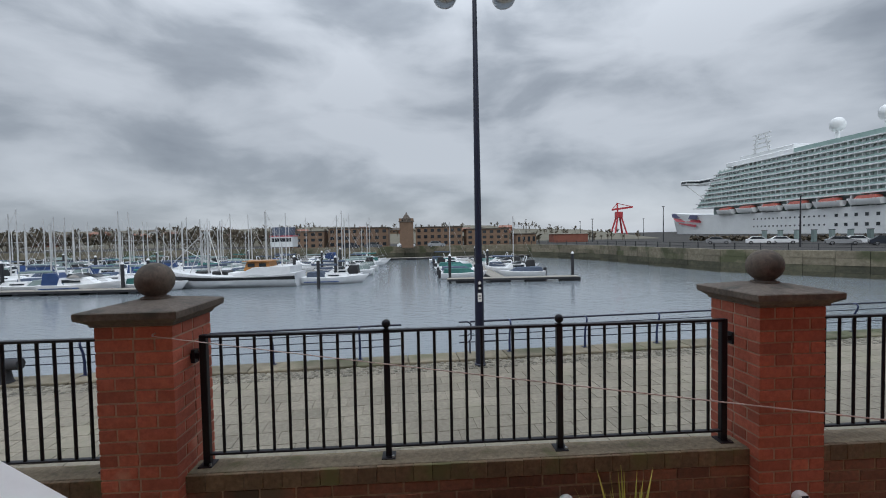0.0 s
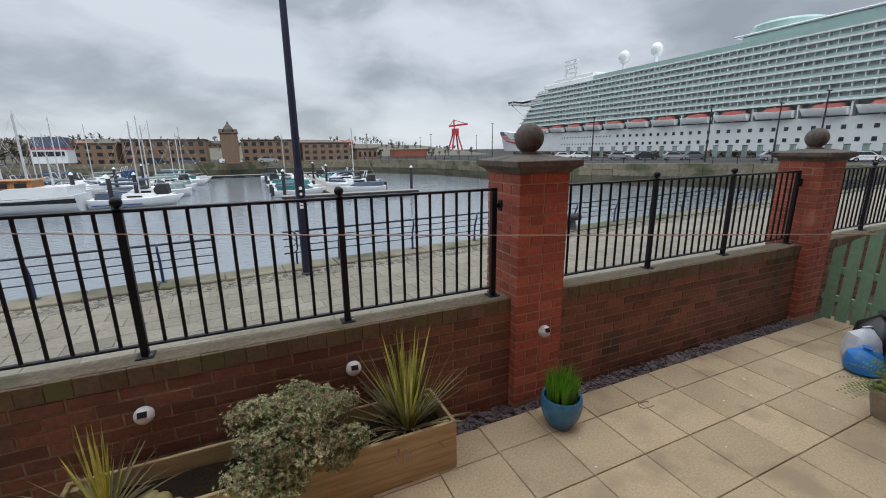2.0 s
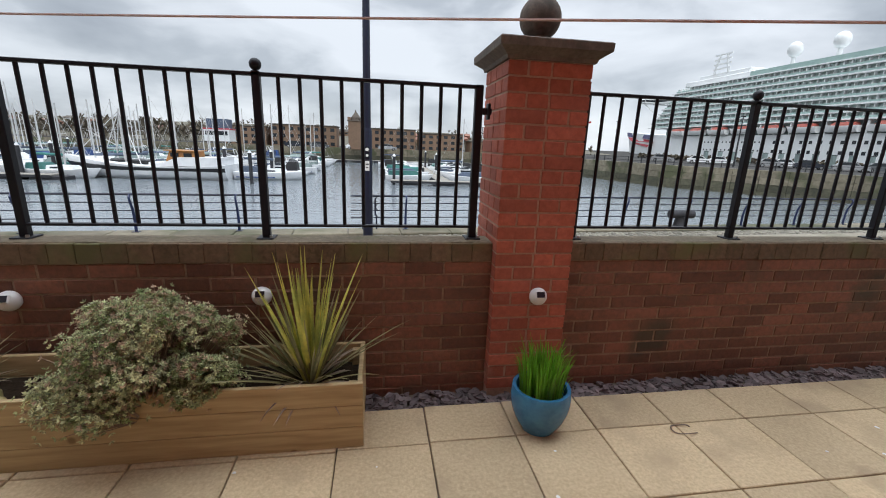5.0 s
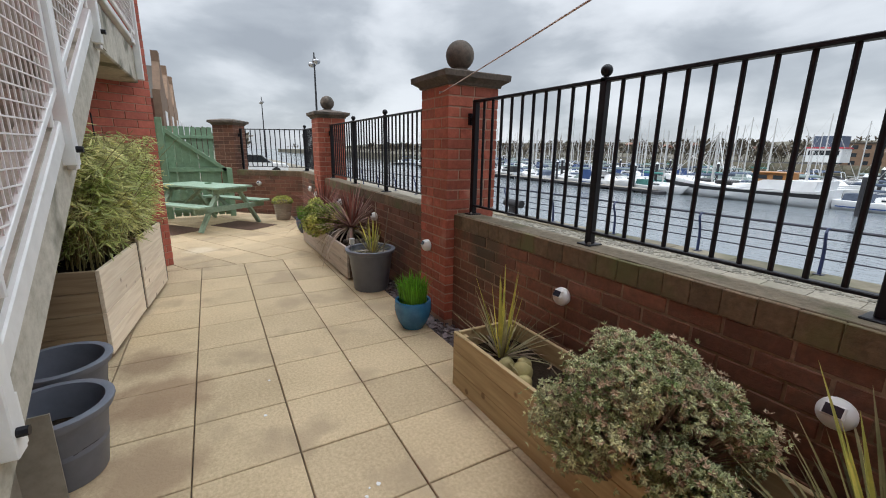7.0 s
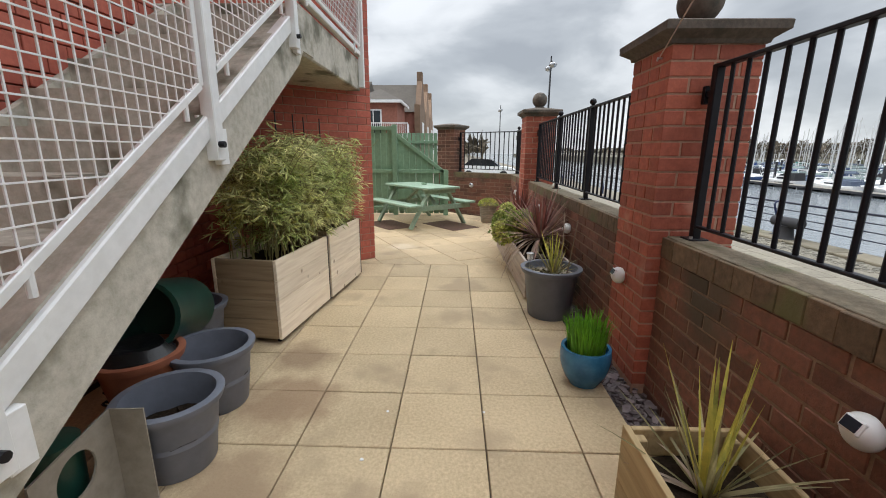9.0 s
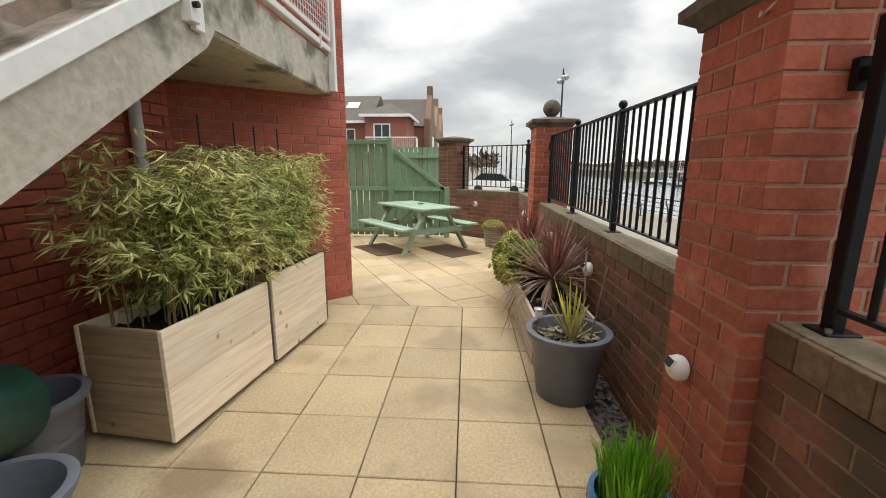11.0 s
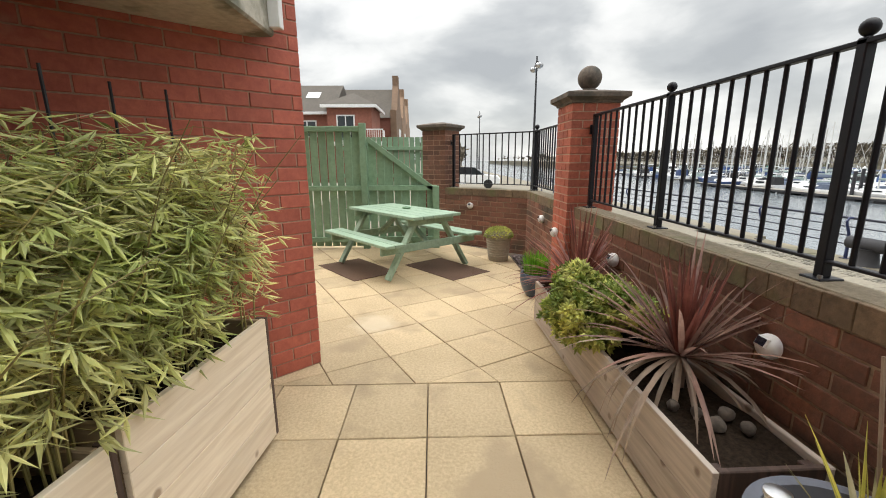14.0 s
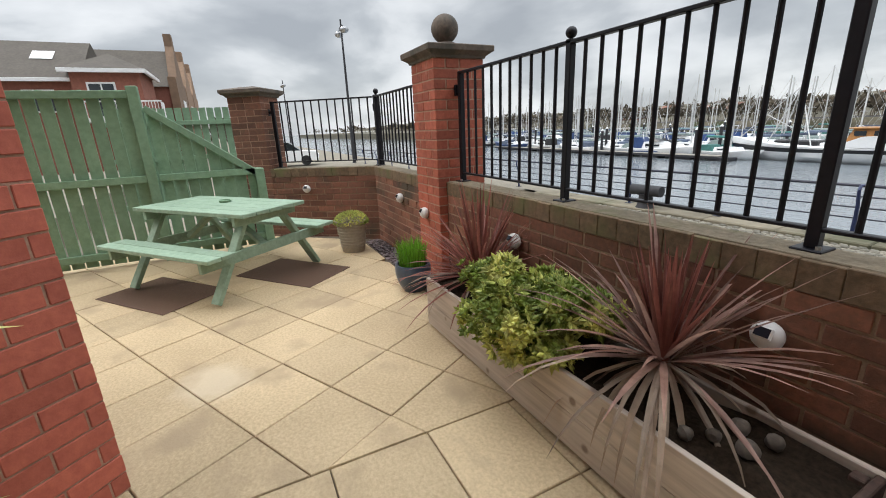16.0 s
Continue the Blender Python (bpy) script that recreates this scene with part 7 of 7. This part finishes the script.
wmesh = Geo().box((-0.12, -0.7, 0), (0.0, 0.7, 1.25)).mesh("window", GLASS_DARK)
for z in (5.2, 8.9):
    y = AFT + 14
    while y < 182:
        part("window", wmesh, GLASS_DARK, ship, m=pose(-0.0, y, z))
        y += 4.4
pmesh = Geo().box((-0.12, -0.35, 0), (0.0, 0.35, 0.7)).mesh("porthole", GLASS_DARK)
for z in (5.6, 9.2):
    y = 184.0
    while y < 228:
        part("porthole", pmesh, GLASS_DARK, ship, m=pose(0, y, z))
        y += 2.6

# ---- brick houses beyond the fence ----
hs = thing("brick_house", pose(-38, -9.5, PROM - 0.55), "red brick house with dark tiled roof and white balcony", "house", "houses behind the fence")
part("wall", Geo().box((-4, -16, 0), (0, 0, 6.3), 0.02), BRICK_FAR, hs)
part("roof", Geo().add([(0.4, -16.4, 6.2), (0.4, 0.3, 6.2), (-4.2, 0.3, 8.9), (-4.2, -16.4, 8.9), (-8.8, -16.4, 6.2), (-8.8, 0.3, 6.2), (0.4, -16.4, 6.35), (0.4, 0.3, 6.35)], [(0, 1, 2, 3), (3, 2, 5, 4), (1, 5, 2), (0, 3, 4), (0, 4, 5, 1)]), ROOF, hs, "dark brown tiled roof")
part("fascia", Geo().box((0.3, -16.4, 6.02), (0.44, 0.3, 6.22), 0.01), FRAME_WHITE, hs)
for y in (-1.9, -5.2, -9.0):
    w = part("window", Geo().box((0.0, y - 0.75, 4.3), (0.06, y + 0.75, 5.6), 0.01), FRAME_WHITE, hs)
    part("pane", Geo().box((0.06, y - 0.66, 4.4), (0.075, y - 0.05, 5.5)).box((0.06, y + 0.05, 4.4), (0.075, y + 0.66, 5.5)), GLASS_DARK, w)
part("rooflight", Geo().add([(-1.8, -2.4, 7.55), (-1.8, -1.3, 7.55), (-2.8, -1.3, 8.14), (-2.8, -2.4, 8.14)], [(0, 1, 2, 3)]), FRAME_WHITE, hs)
part("bay_wall", Geo().box((-4, 0.0, 0), (1.2, 3.4, 6.6), 0.02), BRICK_FAR, hs)
part("bay_roof", Geo().add([(1.6, -0.4, 6.6), (1.6, 3.8, 6.6), (-4.2, 3.8, 6.6), (-4.2, -0.4, 6.6), (-1.6, 1.6, 7.9)], [(0, 1, 4), (1, 2, 4), (2, 3, 4), (3, 0, 4), (3, 2, 1, 0)]), ROOF, hs)
part("bay_fascia", Geo().box((1.5, -0.4, 6.4), (1.64, 3.8, 6.62), 0.01).box((-4, 3.7, 6.4), (1.5, 3.84, 6.62), 0.01), FRAME_WHITE, hs)
w = part("balcony_door", Geo().box((1.2, 0.7, 3.9), (1.26, 2.1, 5.9), 0.01), FRAME_WHITE, hs)
part("pane", Geo().box((1.26, 0.8, 4.0), (1.275, 1.36, 5.8)).box((1.26, 1.44, 4.0), (1.275, 2.0, 5.8)), GLASS_DARK, w)
bl = part("balcony", Geo().box((1.2, 0.3, 3.6), (2.5, 4.4, 3.85), 0.02), FRAME_WHITE, hs)
bb = Geo().box((2.42, 0.3, 4.7), (2.5, 4.4, 4.78))
for k in range(26):
    bb.box((2.44, 0.34 + k * 0.16, 3.85), (2.48, 0.37 + k * 0.16, 4.7))
for k in range(8):
    bb.box((1.25 + k * 0.16, 4.34, 3.85), (1.28 + k * 0.16, 4.38, 4.7))
part("balustrade", bb, FRAME_WHITE, bl)
for k in range(3):
    gx = -47 - k * 8
    gh = thing("gabled_house", pose(gx, -5.2, PROM - 0.45), "red brick house with a tall tan stepped gable", "house", "houses behind the fence")
    part("wall", Geo().box((-3.4, -8, 0), (3.4, 0, 6.2), 0.02), BRICK_FAR, gh)
    part("roof", Geo().add([(-3.6, -8.2, 6.2), (3.6, -8.2, 6.2), (3.6, -0.1, 6.2), (-3.6, -0.1, 6.2), (0, -8.2, 9.2), (0, -0.1, 9.2)], [(1, 2, 5, 4), (3, 0, 4, 5), (0, 1, 4), (2, 3, 5), (3, 2, 1, 0)]), ROOF, gh)
    part("gable", Geo().prism([(-3.6, 0), (3.6, 0), (3.6, 6.9), (2.6, 6.9), (0.55, 9.5), (0.55, 10.4), (-0.55, 10.4), (-0.55, 9.5), (-2.6, 6.9), (-3.6, 6.9)], -0.1, 0.45, 1), BRICK_TAN, gh)
    part("window", Geo().box((-1.0, 0.45, 3.8), (1.0, 0.5, 5.4), 0.01), FRAME_WHITE, gh)
    part("balcony", Geo().box((-1.6, 0.45, 3.4), (1.6, 1.6, 3.55), 0.02).box((-1.6, 1.55, 3.55), (1.6, 1.6, 4.5), 0.01), FRAME_WHITE, gh)
parked = thing("car", pose(-33.0, 1.2, PROM, 0, 0, 80), "white car parked on the road behind the terrace", "car", "parked cars")
part("body", Geo().prism([(-2.05, 0.3), (2.05, 0.3), (2.1, 0.62), (1.9, 0.82), (0.95, 0.92), (-1.75, 0.98), (-2.1, 0.85)], -0.84, 0.84, 1), HULL_WHITE, parked)
part("cabin", Geo().prism([(-1.75, 0.95), (1.0, 0.92), (0.35, 1.42), (-1.1, 1.46)], -0.72, 0.72, 1), GLASS_DARK, parked)
for xx in (-1.3, 1.3):
    part("wheel", Geo().tube([(xx, -0.86, 0.31), (xx, 0.86, 0.31)], 0.31, 14), RUBBER, parked, smooth=True)

# ---- pieces of the setting: bricks, coping, slabs, chips ----


def block(name, size, material, c=0.0028):
    """A brick mesh centred on its face plane: x along, y into the wall, z up."""
    return Geo().box((0, 0, 0), size, c).mesh(name, material)


BL, BH, BT, BJ = 0.215, 0.068, 0.10, 0.0115
brick_cache = {}


def brick_mesh(material, length, depth=BT, height=BH):
    key = (material.name, round(length, 3), depth, height)
    if key not in brick_cache:
        brick_cache[key] = block("brick", (length, depth, height), material)
    return brick_cache[key]


def brick_face(parent, m, L, z0, n, material, joined=None, half=True, seed=0, course=COURSE, joint=BJ, length=BL):
    """Courses of bricks along local x from 0 to L, faces at local y = 0 looking to -y."""
    q = random.Random(seed)
    for c in range(n):
        z = z0 + c * course + 0.005
        bh = course - 0.011 if joint == BJ else course - joint
        x = 0.0
        first = True
        while x < L - 0.02:
            l = length * 0.477 if (first and half and c % 2) else length
            first = False
            if L - x - l < 0.06:
                l = L - x
            l = min(l, L - x)
            mm = m @ pose(x, q.uniform(-0.0025, 0.0025), z)
            if joined is None:
                ob = new("brick", brick_mesh(material, round(l, 3), BT, round(bh, 4)))
                ob.parent = parent
                ob.matrix_basis = mm
            else:
                joined.box((0, 0, 0), (l, 0.05, bh), 0.003, mm)
            x += l + joint


def wall_run(name, p, q, label, n=10, coping=True, seed=0, pieces=True):
    """A low brick wall whose inner face runs from p to q (patio on the right-hand side)."""
    p, q = Vector(p), Vector(q)
    d = q - p
    L = d.length
    ang = math.degrees(math.atan2(d.y, d.x))
    th = fixed(name, Geo().box((0, 0.0045, PROM - 0.1), (L, WALL_OUT - WALL_IN, 0.79)), MORTAR_DARK, label, "wall", m=pose(p.x, p.y, 0, 0, 0, ang))
    brick_face(th, Matrix.Identity(4), L, -COURSE, n + 1, BRICK_WALL, seed=seed)
    sk = part("mortar_weathering", Geo().box((0, 0.018, WALL_TOP - 0.01), (L, WALL_OUT - WALL_IN - 0.01, WALL_TOP + 0.0045), 0.003), WEATHERED, th, "lichen-grey mortar over the coping")
    k = max(1, round(L / 0.118))
    w = L / k
    me = Geo().box((0.0008, -0.004, 0.789), (w - 0.0008, WALL_OUT - WALL_IN + 0.005, WALL_TOP), 0.003).mesh("coping_brick", COPING)
    for i in range(k):
        ob = new("coping_brick", me)
        ob.parent = th
        ob.matrix_basis = pose(i * w, rnd.uniform(-0.003, 0.003), rnd.uniform(-0.002, 0.002))
    return th


for k, (xa, xb) in enumerate(((PILLARS[0] + HALF, PILLARS[1] - HALF), (PILLARS[1] + HALF, PILLARS[2] - HALF), (PILLARS[2] + HALF, PILLARS[3] - HALF), (PILLARS[3] + HALF, PILLARS[4] - HALF), (PILLARS[4] + HALF, PILLARS[5] - HALF))):
    wall_run(f"wall_terrace_{k + 1}", (xa, WALL_IN), (xb, WALL_IN), "low dark red-brown brick wall with brick-on-edge coping", seed=k)
bend_in = Vector((-9.50, WALL_IN))
wall_run("wall_terrace_6", tuple(bend_in), (PILLARS[0] - HALF, WALL_IN), "low dark red-brown brick wall with brick-on-edge coping", seed=8)
wall_run("wall_terrace_7", tuple(bend_in + along * 1.62), tuple(bend_in), "low canted brick wall with brick-on-edge coping", seed=9)
mid_w = bend_in + along * 0.95
wall_light(mid_w.x + 0.004, mid_w.y - 0.004, 0.63, TURN - 0)
wall_run("wall_terrace_8", (12.86 + HALF, WALL_IN), (20.0, WALL_IN), "low dark red-brown brick wall with brick-on-edge coping", seed=12)


def brick_pillar(name, x, y, rz, z1, label, material=BRICK_PIER, half=HALF):
    th = fixed(name, Geo().box((-half + 0.0045, -half + 0.0045, PROM - 0.1), (half - 0.0045, half - 0.0045, z1)), MORTAR, label, "pillar", m=pose(x, y, 0, 0, 0, rz))
    n = int(round(z1 / COURSE))
    h = z1 / n
    full = 2 * half
    a, b = BL, full - BT - BL - 2 * BJ
    for c in range(n):
        z = c * h + 0.005
        for s in range(4):
            base = pose(0, 0, 0, 0, 0, 90 * s)
            mirror = c % 2
            spans = ((0.0, a), (a + BJ, b)) if not mirror else ((BT + BJ, b), (BT + BJ + b + BJ, a))
            for x0, l in spans:
                ob = new("brick", brick_mesh(material, round(l, 3), BT, round(h - 0.0105, 4)))
                ob.parent = th
                ob.matrix_basis = base @ pose(-half + x0, -half + rnd.uniform(-0.002, 0.002), z)


for k, x in enumerate(PILLARS):
    brick_pillar(f"pillar_{k + 1}", x, 0.08, 0, 1.86, "square red brick pillar in the terrace wall")
brick_pillar("pillar_7", PIER.x, PIER.y, TURN, 1.815, "square brown-red brick pier beside the fence", BRICK_WALL)

# building bricks
def bay_face(a, b, parent_name, label, seed):
    a, b = Vector(a), Vector(b)
    d = b - a
    ang = math.degrees(math.atan2(d.y, d.x))
    m = pose(a.x, a.y, 0, 0, 0, ang)
    th = fixed(parent_name, Geo().box((0, 0.006, -0.1), (d.length, 0.02, 7.2)), MORTAR, label, "wall", m=m)
    brick_face(th, Matrix.Identity(4), d.length, 0.0, 26, BRICK_HOUSE, seed=seed, course=0.082, joint=0.008, length=0.236)
    g = Geo()
    brick_face(None, Matrix.Identity(4), d.length, 26 * 0.082, 61, BRICK_HOUSE, joined=g, seed=seed + 1, course=0.082, joint=0.008, length=0.236)
    up_ = part("bricks_above", g, BRICK_HOUSE_I, th)
    tagged(up_, "", "", "", "stuff")


BRICK_HOUSE_I = mat("house_brick_upper", (0.51, 0.14, 0.092), (0.39, 0.098, 0.066), 0.75, scale=24, vary=0.14, bump=0.3, stain=(0.40, 0.20, 0.16), stain_scale=3.0, stain_at=0.66, island=True)
bay_face((C2.x, C2.y), (CORNER.x, CORNER.y), "wall_bay_front", "red brick canted bay wall behind the planters", 21)
g = Geo()
brick_face(None, pose(3.5, BUILD_Y - 0.1, 0, 0, 0, 180), 8.6, 0.0, 58, BRICK_HOUSE, joined=g, seed=30, course=0.082, joint=0.008, length=0.236)
tagged(part("house_wall_bricks", g, BRICK_HOUSE_I), "red brick courses of the apartment wall behind the stairs", "wall", "", "stuff")

# slabs
SX, SY = 0.448, 0.4435


def clip(poly, a, b, c):
    """Keeps the part of a polygon where a*x + b*y <= c."""
    out = []
    for p, q_ in zip(poly, poly[1:] + poly[:1]):
        dp, dq = a * p[0] + b * p[1] - c, a * q_[0] + b * q_[1] - c
        if dp <= 0:
            out.append(p)
        if dp * dq < 0:
            t = dp / (dp - dq)
            out.append((p[0] + (q_[0] - p[0]) * t, p[1] + (q_[1] - p[1]) * t))
    return out


def slab_mesh(poly):
    """A paving slab with a softened upper edge."""
    n = len(poly)
    cx, cy = sum(p[0] for p in poly) / n, sum(p[1] for p in poly) / n
    r = max(math.hypot(p[0] - cx, p[1] - cy) for p in poly)

    def ring(gap, z):
        k = 1 - gap / max(r * 0.7, 0.02)
        return [(cx + (p[0] - cx) * k, cy + (p[1] - cy) * k, z) for p in poly]
    vs = ring(0.003, -0.04) + ring(0.003, -0.004) + ring(0.0065, 0.0)
    fs = [tuple(2 * n + k for k in range(n))] + [(i * n + k, i * n + (k + 1) % n, (i + 1) * n + (k + 1) % n, (i + 1) * n + k) for i in (0, 1) for k in range(n)]
    return Geo().add(vs, fs).mesh("slab", SLAB)


floor = fixed("floor", Geo().box((-10.55, -4.9, -0.27), (6.4, -0.314, -0.027)), JOINT, "buff concrete paving slabs of the terrace with dark joints", "floor")
ys = [-0.31, -0.60] + [-0.60 - SY * k for k in range(1, 7)]
full = slab_mesh([(-SX / 2, -SY / 2), (SX / 2, -SY / 2), (SX / 2, SY / 2), (-SX / 2, SY / 2)])
cut = slab_mesh([(-SX / 2, -0.145), (SX / 2, -0.145), (SX / 2, 0.145), (-SX / 2, 0.145)])
edge_slab = slab_mesh([(-SX / 2 - 0.06, -SY / 2), (SX / 2, -SY / 2), (SX / 2, SY / 2), (-SX / 2 - 0.06, SY / 2)])
edge_cut = slab_mesh([(-SX / 2 - 0.06, -0.145), (SX / 2, -0.145), (SX / 2, 0.145), (-SX / 2 - 0.06, 0.145)])
for i in range(-13, 11):
    x0 = 0.086 + i * SX
    for r_, (y0, y1) in enumerate(zip(ys, ys[1:])):
        dy = 0.04 * min(1.0, max(0.0, (x0 + 1.6) / 1.8))
        whole, strip = (edge_slab, edge_cut) if i == -13 else (full, cut)
        ob = new("slab", strip if r_ == 0 else whole)
        ob.parent = floor
        ob.matrix_basis = pose(x0 + SX / 2, (y0 + y1) / 2 + dy, rnd.uniform(-0.002, 0.001), rnd.uniform(-0.15, 0.15), rnd.uniform(-0.15, 0.15), 0)
XE = 0.086 - 13 * SX - 0.06
ang = math.radians(28.5)
e1, e2 = Vector((math.cos(ang), math.sin(ang))), Vector((-math.sin(ang), math.cos(ang)))
o = Vector((-6.77, -1.576))
for i in range(-11, 6):
    for j in range(-9, 6):
        c0 = o + e1 * (i * 0.445) + e2 * (j * 0.451)
        poly = [tuple(c0), tuple(c0 + e1 * 0.445), tuple(c0 + e1 * 0.445 + e2 * 0.451), tuple(c0 + e2 * 0.451)]
        for a, b, c in ((1, 0, XE - 0.004), (0, 1, -0.355), (-1, 0, 10.3), (0, -1, 4.6), (-0.74, 0.67, 6.73)):
            poly = clip(poly, a, b, c) if len(poly) > 2 else poly
        if len(poly) < 3:
            continue
        area = abs(sum(p[0] * q_[1] - q_[0] * p[1] for p, q_ in zip(poly, poly[1:] + poly[:1]))) / 2
        if area < 0.006:
            continue
        ob = new("slab", slab_mesh(poly))
        ob.parent = floor
        ob.matrix_basis = pose(0, 0, rnd.uniform(-0.002, 0.001))

# slate chips along the wall foot
g = Geo()
q = random.Random(77)


def chips(x0, x1, y0, y1, n):
    for k in range(n):
        x, y, s = q.uniform(x0, x1), q.uniform(y0, y1), q.uniform(0.018, 0.042)
        k_ = q.choice((4, 5, 6))
        a0 = q.uniform(0, 6.28)
        out = [(s * q.uniform(0.65, 1.1) * math.cos(a0 + i * 6.283 / k_), s * q.uniform(0.5, 0.9) * math.sin(a0 + i * 6.283 / k_)) for i in range(k_)]
        m = pose(x, y, q.uniform(-0.062, -0.034), q.uniform(-22, 22), q.uniform(-22, 22), q.uniform(0, 360))
        c = Geo().prism(out, 0, q.uniform(0.006, 0.014))
        g.add([m @ Vector(v) for v in c.v], c.f)


chips(-0.28, 4.5, -0.31, -0.09, 1700)
chips(-4.72, -2.40, -0.31, -0.09, 700)
chips(-9.4, -6.9, -0.31, -0.09, 700)
tagged(part("slate_chips", g, SLATE), "purple-grey slate chippings along the foot of the wall", "slate", "", "stuff")
fixed("slate_bed", Geo().box((-10.6, -0.312, -0.2), (6.5, WALL_IN + 0.02, -0.06)), JOINT, "dark earth under the slate chippings", "ground")
# pale flecks on the slabs
g = Geo()
q = random.Random(83)
for k in range(26):
    x, y, r = q.uniform(-3.2, 2.9), q.uniform(-1.9, -0.5), q.uniform(0.004, 0.011)
    a0 = q.uniform(0, 6.28)
    g.prism([(x + r * q.uniform(0.6, 1.3) * math.cos(a0 + i * 1.047), y + r * q.uniform(0.6, 1.3) * math.sin(a0 + i * 1.047)) for i in range(6)], 0.001, 0.003)
tagged(part("flecks", g, LIGHT_BODY), "small white flecks scattered over the slabs", "litter", "", "stuff")
